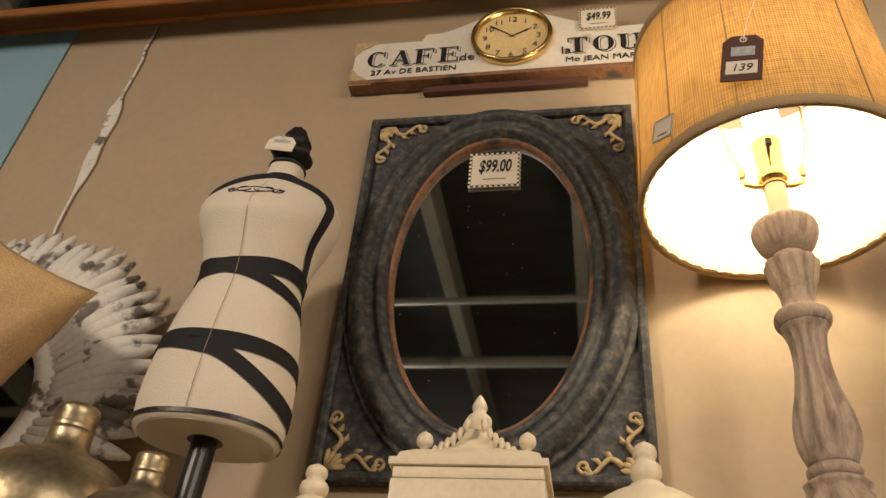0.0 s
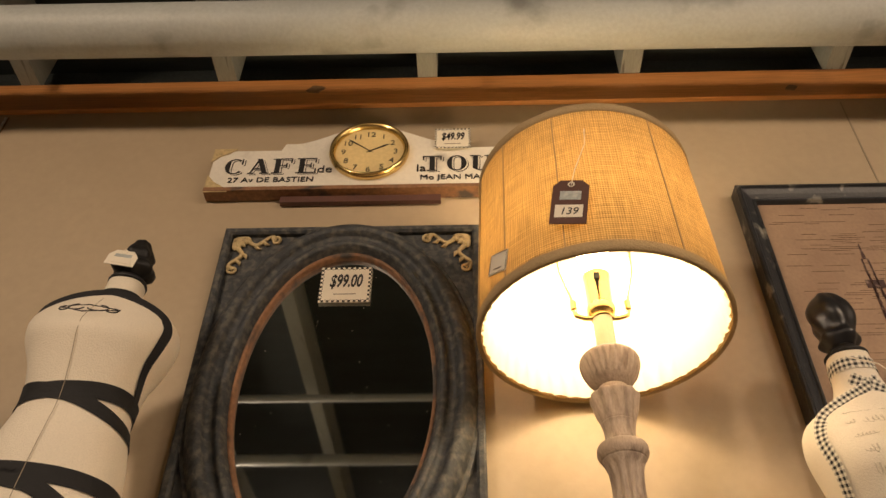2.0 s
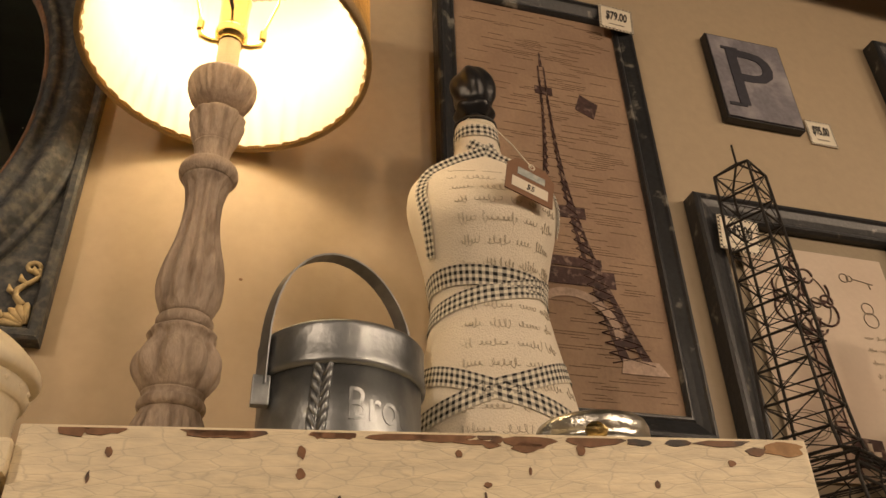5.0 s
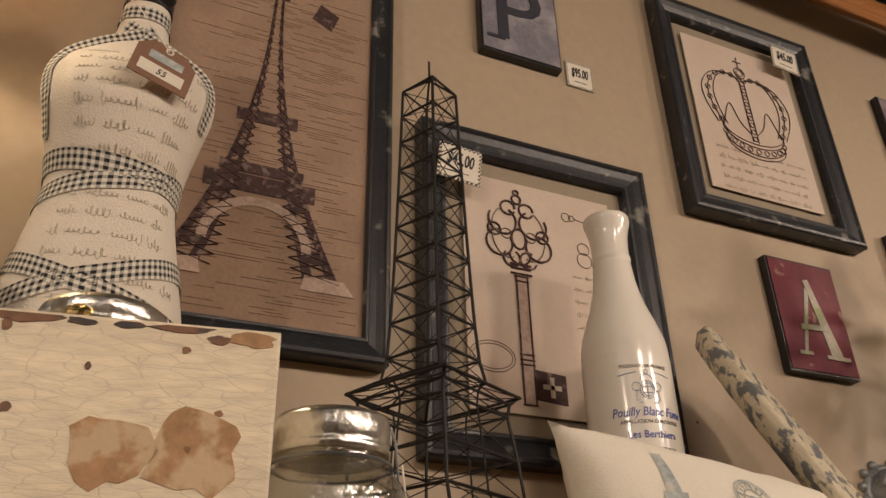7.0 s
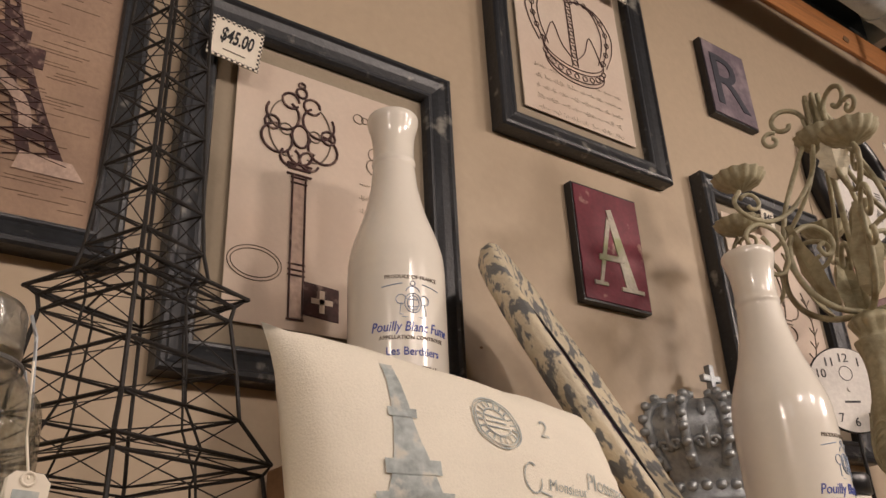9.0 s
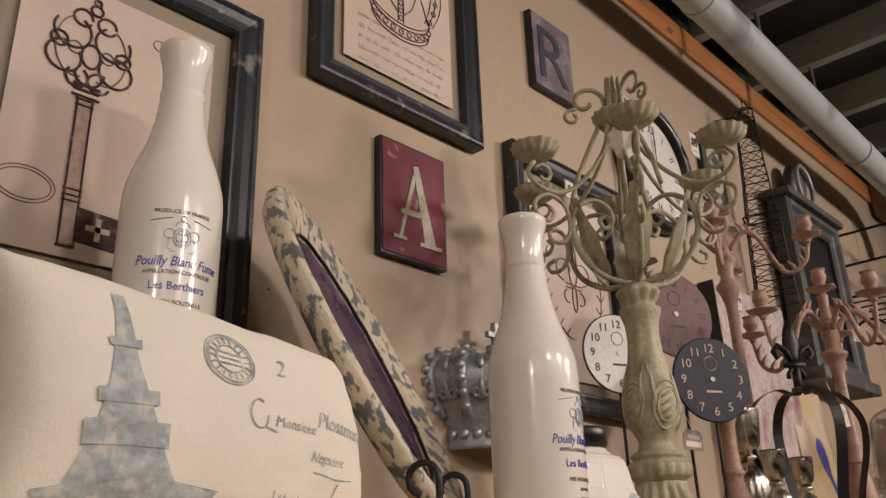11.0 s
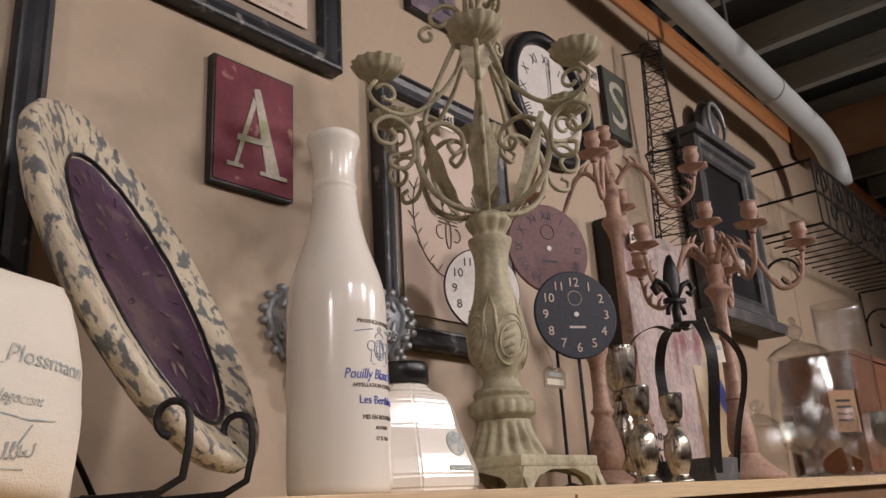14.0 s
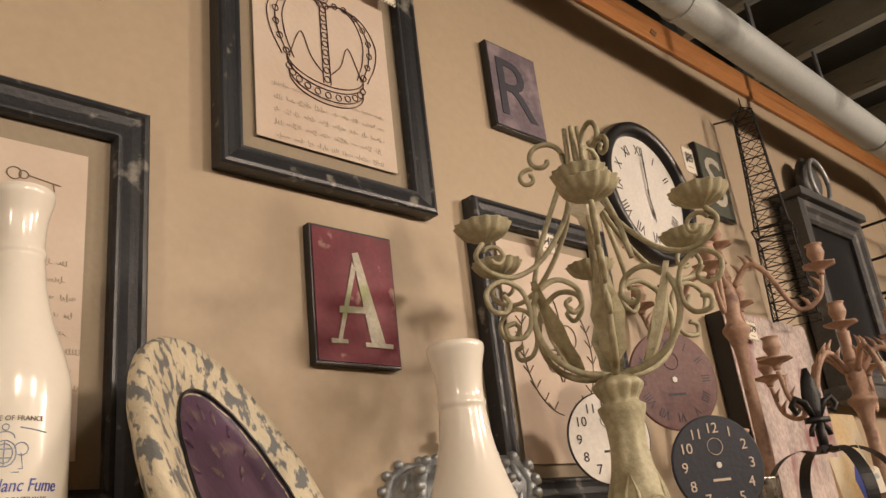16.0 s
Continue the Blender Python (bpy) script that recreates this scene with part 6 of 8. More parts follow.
bm = bmesh.new()
for pl in sprig:
    tube(bm, [(0.0955 * math.cos(a), 0.0955 * math.sin(a), z) for a, z in pl], [0.0015, 0.004, 0.001], 6)
tube(bm, [(0.0955 * math.cos(a), 0.0955 * math.sin(a), z) for a, z in ((-2.0, 0.004), (-1.98, 0.05), (-1.94, 0.098))], 0.002, 6)
tagged(part("embossed_sprig", bm, M["zinc"], bucket, "embossed leaf sprig", smooth=True), kind="stuff")
bm = lettering("Brot", 0.042, thick=0.0005)
for v in bm.verts:
    x, y, z = v.co
    a = -1.25 + x / 0.096
    v.co = ((0.0955 - y) * math.cos(a), (0.0955 - y) * math.sin(a), z + 0.045)
part("embossed_word", bm, M["zinc"], bucket, "embossed lettering")

form2 = thing("dress_form", (0.725, 1.0, TOP), "linen dress form printed with script and bound in gingham ribbon", "dress form", turn=(0, -0.5, -6), size=(0.90, 0.90, 1.005))
body2 = Body([(0.02, 0.109, 0.080, 0), (0.07, 0.113, 0.084, 0), (0.12, 0.108, 0.082, 0), (0.18, 0.096, 0.076, 0), (0.24, 0.084, 0.068, 0), (0.275, 0.081, 0.067, 0), (0.325, 0.090, 0.080, -0.006), (0.370, 0.102, 0.092, -0.010), (0.415, 0.112, 0.078, -0.003), (0.450, 0.105, 0.056, 0), (0.474, 0.074, 0.046, 0), (0.492, 0.048, 0.038, 0), (0.52, 0.036, 0.033, 0), (0.562, 0.033, 0.031, 0)])
part("torso", body2.mesh(), M["linen"], form2, smooth=True)
part("foot", lathe([(0.085, 0.0), (0.085, 0.012), (0.06, 0.02)], 32, squash=0.8), M["darkmetal"], form2, "dark base")
for z0, s, w in ((0.282, -0.008, 0.024), (0.264, 0.018, 0.024), (0.130, -0.036, 0.024), (0.140, 0.036, 0.024)):
    sg = 1 if s > 0 else -1
    part("gingham_band", band(body2, lambda a, z0=z0, s=s: z0 + s * math.cos(a), w, check=0.0042), M["gingham"], form2, "black and white gingham ribbon")
part("gingham_band", band(body2, lambda a: 0.540, 0.020, check=0.0042), M["gingham"], form2, "black and white gingham ribbon")
part("gingham_strap", strap(body2, [(FRONT + 0.5, 0.510), (FRONT - 0.2, 0.488), (FRONT - 0.75, 0.462), (FRONT - 1.0, 0.42), (FRONT - 1.1, 0.37), (FRONT - 1.2, 0.32)], 0.020, 0.0042), M["gingham"], form2, "black and white gingham ribbon")
part("gingham_strap", strap(body2, [(FRONT - 0.5, 0.515), (FRONT + 0.25, 0.492), (FRONT + 0.8, 0.465), (FRONT + 1.15, 0.42), (FRONT + 1.3, 0.36)], 0.020, 0.0042), M["gingham"], form2, "black and white gingham ribbon")
part("knob_collar", lathe(smooth_profile([(0.032, 0.562), (0.035, 0.567), (0.026, 0.574), (0.020, 0.582)], 3), 24), M["darkmetal"], form2, smooth=True)
part("finial", lathe(smooth_profile([(0.020, 0.580), (0.033, 0.596), (0.028, 0.610), (0.036, 0.632), (0.034, 0.654), (0.022, 0.674), (0.010, 0.684), (0.002, 0.686)], 5), 30, wave=lambda z, a, r: r * (1 + 0.10 * math.sin(5 * a + 55 * z))), M["black"], form2, "black carved knob", smooth=True)
bm = bmesh.new()
rnd = random.Random(21)
for i in range(17):
    z = 0.035 + i * 0.0262
    b2 = scribble(0.13, 200 + i, 0.010, 0.0004)
    for v in b2.verts:
        v.co = body2.point(FRONT + 0.15 + v.co.x / 0.095, min(max(z + v.co.z, 0.025), 0.45), 0.0008 - v.co.y)
    bm = joined(bm, b2)
part("script_print", bm, M["faintink"], form2, "faded grey printed script")
hang_tag((0.750, 0.895, 2.006), 0.070, 0.056, M["tagkraft"], "55", (0, 10, 14), "kraft paper hang tag with a handwritten price", [(-0.03, 0.0, 0.045), (-0.055, 0.02, 0.085), (-0.07, 0.06, 0.12)])

tin = thing("tin_lid", (0.741, 0.800, TOP), "shiny ribbed tin ring with a raised emblem", "tin", size=(0.76, 0.76, 0.85))
part("ring", lathe([(0.064, 0.0), (0.068, 0.002), (0.068, 0.010), (0.064, 0.013), (0.068, 0.017), (0.068, 0.027), (0.064, 0.030), (0.068, 0.034), (0.068, 0.046), (0.065, 0.052), (0.05, 0.054)], 44), M["chrome"], tin, smooth=True)
part("emblem", lathe(smooth_profile([(0.001, -0.012), (0.010, -0.006), (0.013, 0.004), (0.001, 0.014)], 4), 14, wave=lambda z, a, r: r * (1 + 0.25 * math.sin(4 * a))), M["brass"], tin, "brassy raised emblem", loc=(-0.024, -0.060, 0.027))

# ---- middle of the shelf: jar, wire tower, bottles, cushion, platter ----
jar = thing("mason_jar", (0.942, 0.800, SHELF), "large clear glass preserving jar with a metal screw lid", "jar", size=(0.88, 0.88, 1.02))
prof = smooth_profile([(0.066, 0.0), (0.076, 0.006), (0.079, 0.02), (0.079, 0.135), (0.072, 0.158), (0.058, 0.172), (0.054, 0.180), (0.054, 0.190)], 4)
part("glass_body", lathe(prof + [(r - 0.003, z) for r, z in prof[::-1][:-2]] + [(0.06, 0.006)], 44), M["jarglass"], jar, "clear glass jar body", smooth=True)
part("lid", lathe([(0.0555, 0.183), (0.0575, 0.184), (0.0575, 0.190), (0.056, 0.192), (0.0575, 0.194), (0.0575, 0.212), (0.055, 0.217), (0.03, 0.218)], 44), M["chrome"], jar, "shiny screw lid", smooth=True)
part("wire_bail", joined(tube(bmesh.new(), [(0.0595 * math.cos(a), 0.0595 * math.sin(a), 0.176) for a in [2 * math.pi * i / 32 for i in range(33)]], 0.0016, 6), tube(bmesh.new(), [(0.060, -0.01, 0.176), (0.069, -0.01, 0.150), (0.064, -0.01, 0.200), (0.058, -0.01, 0.215)], 0.0015, 6)), M["zinc"], jar, "wire closure")
part("emblem", lathe(smooth_profile([(0.001, -0.03), (0.016, -0.012), (0.018, 0.012), (0.001, 0.03)], 4), 16, squash=0.35), M["jarglass"], jar, "embossed glass emblem", loc=(0, -0.079, 0.08))
hang_tag((1.000, 0.750, SHELF + 0.085), 0.026, 0.042, M["paper"], "", (0, 5, 0), "white paper tag hanging from the jar", [(-0.006, 0.01, 0.045), (-0.012, 0.02, 0.095)])


def wire_tower(loc, levels, name_label, turn=0.0, r=0.0022, group="", thin=0.0009, dense=True, wide=1.0):
    """A wire model tower from (z, half side) levels: corner posts, hoops and crossed braces."""
    t = thing("wire_tower", loc, name_label, "wire tower", group, (0, 0, turn))
    levels = [(z, h * wide) for z, h in levels]
    cor = [(-1, -1), (1, -1), (1, 1), (-1, 1)]
    for k, (sx, sy) in enumerate(cor):
        part("corner_post", tube(bmesh.new(), [(sx * h, sy * h, z) for z, h in levels if True], r, 6), M["wire"], t)
    for z, h in levels:
        part("hoop", tube(bmesh.new(), [(sx * h, sy * h, z) for sx, sy in cor + [cor[0]]], r * 0.9, 6), M["wire"], t)
    for k in range(4):
        bm = bmesh.new()
        a, b = cor[k], cor[(k + 1) % 4]
        for (z0, h0), (z1, h1) in zip(levels, levels[1:]):
            if abs(z1 - z0) < 0.006:
                continue
            tube(bm, [(a[0] * h0, a[1] * h0, z0), (b[0] * h1, b[1] * h1, z1)], thin, 5)
            tube(bm, [(b[0] * h0, b[1] * h0, z0), (a[0] * h1, a[1] * h1, z1)], thin, 5)
            m0, m1 = ((a[0] + b[0]) / 2 * h0, (a[1] + b[1]) / 2 * h0, z0), ((a[0] + b[0]) / 2 * h1, (a[1] + b[1]) / 2 * h1, z1)
            if dense and h0 > 0.05:
                tube(bm, [m0, m1], r * 0.6, 5)
        tagged(part("bracing", bm, M["wire"], t, "thin crossed wires"), kind="stuff")
    z, h = levels[-1]
    bm = bmesh.new()
    for sx, sy in cor:
        tube(bm, [(sx * h, sy * h, z), (0, 0, z + h * 0.9)], r * 0.8, 5)
    tube(bm, [(0, 0, z + h * 0.9), (0, 0, z + h * 0.9 + 0.035)], r * 0.8, 5)
    part("spire", bm, M["wire"], t)
    return t


levels = [(0.0, 0.128), (0.05, 0.124), (0.10, 0.117), (0.140, 0.111), (0.150, 0.118), (0.190, 0.090), (0.235, 0.085), (0.285, 0.077), (0.300, 0.080), (0.308, 0.092), (0.325, 0.056)]
n = 10
levels += [(0.352 + (0.750 - 0.352) * i / (n - 1), 0.050 - 0.016 * (i / (n - 1)) ** 0.7) for i in range(n)]
wire_tower((1.100, 0.937, SHELF), levels, "black wire model tower standing on the shelf", 28, r=0.0021, thin=0.0007, wide=0.77)

riser = thing("wooden_crate", (1.435, 1.05, SHELF), "dark wooden crate standing behind the cushion", "crate")
part("box", boxed(-0.10, 0.13, -0.10, 0.12, 0.0, 0.196, bevel=0.003), M["raw"], riser)


def wrapped(body, size, r, a_mid, z, thick=0.0004, shear=0.0, width=1.0):
    """Lettering bent round an upright cylinder."""
    bm = lettering(body, size, thick=thick, shear=shear, width=width)
    for v in bm.verts:
        x, y, zz = v.co
        a = a_mid + x / r
        v.co = ((r - y) * math.cos(a), (r - y) * math.sin(a), zz + z)
    return bm


def wine_bottle(loc, a_mid, label):
    t = thing("bottle", loc, label, "bottle", "white bottles", size=(1.055, 1.055, 1.048))
    R = 0.0595
    prof = [(0.052, 0.0), (0.058, 0.004), (R, 0.012)] + [(R, 0.012 + 0.2 * i / 5) for i in range(1, 6)]
    prof += smooth_profile([(R, 0.214), (0.0575, 0.240), (0.050, 0.268), (0.039, 0.300), (0.0310, 0.335), (0.0280, 0.362), (0.0272, 0.370), (0.0284, 0.376), (0.0268, 0.384), (0.0268, 0.398), (0.0285, 0.416), (0.0318, 0.430), (0.0340, 0.440), (0.0325, 0.4465), (0.026, 0.4475), (0.0215, 0.440), (0.021, 0.40)], 5)
    part("glazed_body", lathe(prof, 64), M["bottle"], t, smooth=True)
    for body, size, z, sh, wd in (("Pouilly Blanc Fume", 0.0165, 0.126, 0.25, 0.80), ("Les Berthiers", 0.0135, 0.098, 0.0, 0.9)):
        part("label_print", wrapped(body, size, R + 0.0004, a_mid, z, shear=sh, width=wd), M["blueink"], t, "blue printed lettering")
    for body, size, z in (("PRODUCE OF FRANCE", 0.0065, 0.190), ("APPELLATION CONTROLEE", 0.0065, 0.1165), ("MIS EN BOUTEILLE", 0.0070, 0.081), ("ALFONSE", 0.0055, 0.070), ("12 % Vol", 0.0065, 0.058)):
        part("label_print", wrapped(body, size, R + 0.0004, a_mid, z), M["softink"], t, "small grey printed lettering")
    bm = bmesh.new()
    for pts in [arc(0, 0.0, 0.010, 0, 360, 14, 0.012), arc(0, 0.014, 0.008, 0, 180, 8, 0.006), [(-0.014, 0.0), (-0.016, -0.014), (0.016, -0.014), (0.014, 0.0)], arc(-0.014, 0.004, 0.006, 0, 300, 8), arc(0.014, 0.004, 0.006, 180, -120, 8), [(-0.006, 0.004), (0.006, 0.004)], [(-0.006, -0.004), (0.006, -0.004)], arc(0, 0.0, 0.007, 0, 360, 12, 0.009), [(0, -0.011), (0, 0.011)], arc(0, 0.024, 0.003, 0, 360, 8), [(-0.013, -0.017), (0.013, -0.017)]]:
        tube(bm, [((R + 0.0006) * math.cos(a_mid + x / R), (R + 0.0006) * math.sin(a_mid + x / R), 0.160 + z) for x, z in pts], 0.0005, 5)
    part("printed_crest", bm, M["paleblue"], t, "pale blue printed crest")
    for s in (-1, 1):
        bm = bmesh.new()
        tube(bm, [((R + 0.0005) * math.cos(a_mid + x / R), (R + 0.0005) * math.sin(a_mid + x / R), 0.186 - 0.006 * abs(x) / 0.035) for x in [s * (0.012 + 0.024 * i / 6) for i in range(7)]], 0.0006, 4)
        part("printed_rule", bm, M["paleblue"], t)
    return t


wine_bottle((1.437, 1.020, SHELF + 0.1965), radians(-104), "white glazed wine bottle with blue lettering behind the cushion")
wine_bottle((1.884, 0.803, SHELF), radians(-78), "white glazed wine bottle with blue lettering at the shelf edge")

pil = thing("linen_cushion", (1.380, 0.785, SHELF), "cream linen cushion printed with a blue tower and postmark", "cushion", turn=(-10, 0, 5))
PW, PH, PD = 0.415, 0.250, 0.125


def slump(bm):
    """Sinks the cushion's top towards one end, and rounds that end's corners."""
    for v in bm.verts:
        u, q = v.co.x / PW + 0.5, v.co.z / PH
        v.co.z *= 1.02 - 0.16 * max(u, 0) ** 1.2
        v.co.x -= 0.030 * max(u - 0.55, 0) / 0.45 * abs(2 * q - 1) ** 2
    return bm


cover = part("cover", slump(cushion(PW, PH, PD, 30, seed=7)), M["pillow"], pil, smooth=True)


def on_cushion(bm, lift=0.0012):
    """Lays a flat print on the front of the cushion."""
    for v in bm.verts:
        u, q = max(-0.97, min(0.97, v.co.x / (PW / 2))), max(-0.97, min(0.97, (v.co.z - PH / 2) / (PH / 2)))
        fat = max((1 - u * u) * (1 - q * q), 0) ** 0.42
        wr = 0.05 * noise.noise(Vector((u * 3 + 7, q * 3, -1))) + 0.03 * noise.noise(Vector((u * 8, q * 8 + 7, -1)))
        v.co = (v.co.x * (1 - 0.10 * (1 - q * q) * abs(u) ** 3), -PD / 2 * (fat + wr) - lift + v.co.y * 0.3, PH / 2 + q * PH / 2 * (1 - 0.10 * (1 - u * u) * abs(q) ** 3))
    return slump(bm)


def grid_patch(outline_half, z0, z1, cx, rows=16, cols=6):
    """A patch given by its half width at each height."""
    bm = bmesh.new()
    vs = []
    for j in range(rows + 1):
        z = z0 + (z1 - z0) * j / rows
        w = outline_half(j / rows)
        vs.append([bm.verts.new((cx + w * (2 * i / cols - 1), 0, z)) for i in range(cols + 1)])
    for j in range(rows):
        for i in range(cols):
            bm.faces.new((vs[j][i], vs[j][i + 1], vs[j + 1][i + 1], vs[j + 1][i]))
    return bm


TX = -0.112
part("tower_print", on_cushion(grid_patch(lambda q: 0.006 + 0.042 * (1 - q) ** 2.2, 0.045, 0.218, TX)), M["greyblue"], pil, "grey-blue printed tower")
for zz, ww, hz in ((0.118, 0.026, 0.006), (0.088, 0.036, 0.010), (0.166, 0.014, 0.004)):
    part("tower_print", on_cushion(grid_patch(lambda q, ww=ww: ww, zz - hz, zz + hz, TX, 4, 8), 0.0020), M["greyblue"], pil)
part("foliage_print", on_cushion(grid_patch(lambda q: 0.085 * (0.6 + 0.4 * math.sin(9 * q + 1)), 0.018, 0.052, TX + 0.01, 6, 14), 0.0017), M["greyblue"], pil, "grey-blue printed foliage")


def cushion_ink(name, lines, r, label=""):
    bm = bmesh.new()
    for pts in lines:
        tube(bm, [(x, 0, z) for x, z in pts], r, 4)
    tagged(part(name, on_cushion(bm), M["greyblue"], pil, label), kind="stuff" if name == "flourish" else "")


PMX, PMZ = -0.012, 0.172
cushion_ink("postmark", [arc(PMX, PMZ, 0.027, 0, 360, 26), arc(PMX, PMZ, 0.024, 0, 360, 26), arc(PMX, PMZ, 0.015, 20, 330, 20)] + [[(PMX - 0.012, PMZ + d), (PMX + 0.012, PMZ + d)] for d in (-0.006, 0.0, 0.006)] + [[(PMX + 0.0165 * math.cos(a), PMZ + 0.0165 * math.sin(a)), (PMX + 0.0225 * math.cos(a), PMZ + 0.0225 * math.sin(a))] for a in [k * 0.349 for k in range(18)]], 0.0010, "grey-blue round postmark")
for body, size, x, z in (("2", 0.030, 0.048, 0.168), ("Monsieur", 0.017, 0.060, 0.112), ("Plossmann", 0.026, 0.138, 0.122), ("Negociant", 0.015, 0.105, 0.084)):
    part("handwriting", on_cushion(moved(lettering(body, size, shear=0.35, thick=0.0003, width=0.85), x, 0, z)), M["greyblue"], pil, "grey-blue printed handwriting")
cushion_ink("flourish", [arc(0.016, 0.122, 0.010, 60, 360, 14, 0.014), [(0.022, 0.110), (0.034, 0.106)], [(0.085, 0.074), (0.12, 0.070), (0.15, 0.073)], [(0.02, 0.030), (0.06, 0.024), (0.13, 0.026)], [(0.115, 0.045), (0.125, 0.066)]], 0.0009)
b2 = scribble(0.10, 90, 0.012, 0.0009)
part("handwriting", on_cushion(moved(b2, 0.085, 0, 0.040)), M["greyblue"], pil)

# platter on a wire easel
pl = thing("platter", (1.700, 0.955, 1.634), "oval flaking painted platter with a plum centre, leaning on an easel", "platter", turn=(-27, 0, 32))
RX, RZ = 0.187, 0.270


def ell(kx, y, wob=0.0, k=72):
    return [(0.016 * min(1.0, max(0.0, (1 - kx) / 0.3)) + RX * kx * math.cos(a) * (1 + wob * noise.noise(Vector((5 * math.cos(a), 5 * math.sin(a), kx)))), y + wob * 0.05 * noise.noise(Vector((9 * math.cos(a), 9 * math.sin(a), 3))), RZ * (1 - (1 - kx) * RX / RZ * 1.0) * math.sin(a)) for a in [2 * math.pi * i / k for i in range(k)]]


part("rim", loft(bmesh.new(), [ell(0.50, 0.022), ell(0.93, 0.020, 0.02), ell(1.0, 0.004, 0.03), ell(1.0, -0.010, 0.03), ell(0.97, -0.016, 0.03), ell(0.90, -0.012, 0.02), ell(0.78, -0.006, 0.02), ell(0.66, 0.004, 0.02), ell(0.62, 0.008, 0.02)], cap0=True, cap1=False), M["platter"], pl, "wide flaking painted rim", smooth=True)
part("centre", loft(bmesh.new(), [ell(0.645, 0.0045, 0.02), ell(0.60, 0.012), ell(0.40, 0.014), ell(0.05, 0.014)], cap0=False, cap1=True), M["plum"], pl, "dark plum oval centre", smooth=True)
part("centre_edge", tube(bmesh.new(), [(x, y - 0.001, z) for x, y, z in ell(0.64, 0.004, 0.02)] + [ell(0.64, 0.003, 0.02)[0]], 0.0022, 6), M["black"], pl)
bm = bmesh.new()
for k in range(24):
    a = 2 * math.pi * k / 24
    for r0, r1 in ((0.44, 0.56),):
        p = [Vector((0.016 + RX * r * math.cos(a), 0.012, RZ * (1 - (1 - r) * RX / RZ) * math.sin(a))) for r in (r0, (r0 + r1) / 2, r1)]
        tube(bm, p, [0.0008, 0.0022, 0.0012], 5)
for k in range(12):
    a = 2 * math.pi * k / 12 + 0.2
    tube(bm, [Vector((0.016 + RX * q * math.cos(a + 0.3 * q), 0.0135, RZ * (1 - (1 - q) * RX / RZ) * math.sin(a + 0.3 * q) * q / max(q, 0.01))) for q in (0.16, 0.22, 0.30)], [0.001, 0.004, 0.001], 5)
tagged(part("centre_pattern", bm, M["plumlight"], pl, "faint brown painted pattern"), kind="stuff")
eas = thing("wire_easel", (1.680, 0.895, SHELF), "black wire plate easel with curled hooks", "easel", turn=(0, 0, 30))
for sx in (-1, 1):
    x = sx * 0.075
    hookp = [(x, 0.20, 0.004), (x, 0.02, 0.008), (x, -0.060, 0.010), (x, -0.088, 0.024), (x, -0.094, 0.055), (x, -0.094, 0.078)] + [(x, -0.076 + 0.018 * math.cos(a), 0.082 + 0.018 * math.sin(a)) for a in [math.pi - i * 0.45 for i in range(1, 11)]]
    part("hook", tube(bmesh.new(), hookp, 0.0042, 8), M["darkmetal"], eas, smooth=True)
    part("leg", tube(bmesh.new(), [(x, -0.045, 0.010), (x, -0.048, 0.003)], 0.0042, 8), M["darkmetal"], eas)
    part("upright", tube(bmesh.new(), [(x, 0.10, 0.006), (x * 0.6, 0.17, 0.16), (x * 0.3, 0.19, 0.20)], 0.0038, 8), M["darkmetal"], eas)
for y in (0.02, 0.19):
    part("cross_bar", tube(bmesh.new(), [(-0.075, y, 0.010), (0.075, y, 0.010)], 0.0038, 8), M["darkmetal"], eas)

# grey metal half crown fixed to the wall
gc = thing("half_crown_ornament", (2.222, WALL - 0.003, 1.548), "grey cast metal half crown fixed to the wall", "crown", size=(1.07, 1.07, 1.05))


def half_ring(rx, ry, z, k=22):
    return [(rx * math.cos(a), -ry * math.sin(a), z) for a in [math.pi * i / k for i in range(k + 1)]]


CROWN = ((0.000, 0.098), (0.004, 0.104), (0.012, 0.099), (0.040, 0.099), (0.046, 0.106), (0.056, 0.107), (0.080, 0.120), (0.110, 0.137), (0.135, 0.141), (0.158, 0.128), (0.172, 0.098), (0.172, 0.040))


def crown_at(i, a, out=0.0):
    """A point of the crown's bulging body at step i of its profile, pushed out along the ray a."""
    k = min(int(i), len(CROWN) - 2)
    f = i - k
    z, r = [CROWN[k][q] * (1 - f) + CROWN[k + 1][q] * f for q in (0, 1)]
    return Vector(((r + out) * math.cos(a), -(r * 0.82 + out) * math.sin(a), z + out * max(0.0, i - 8) * 0.35))


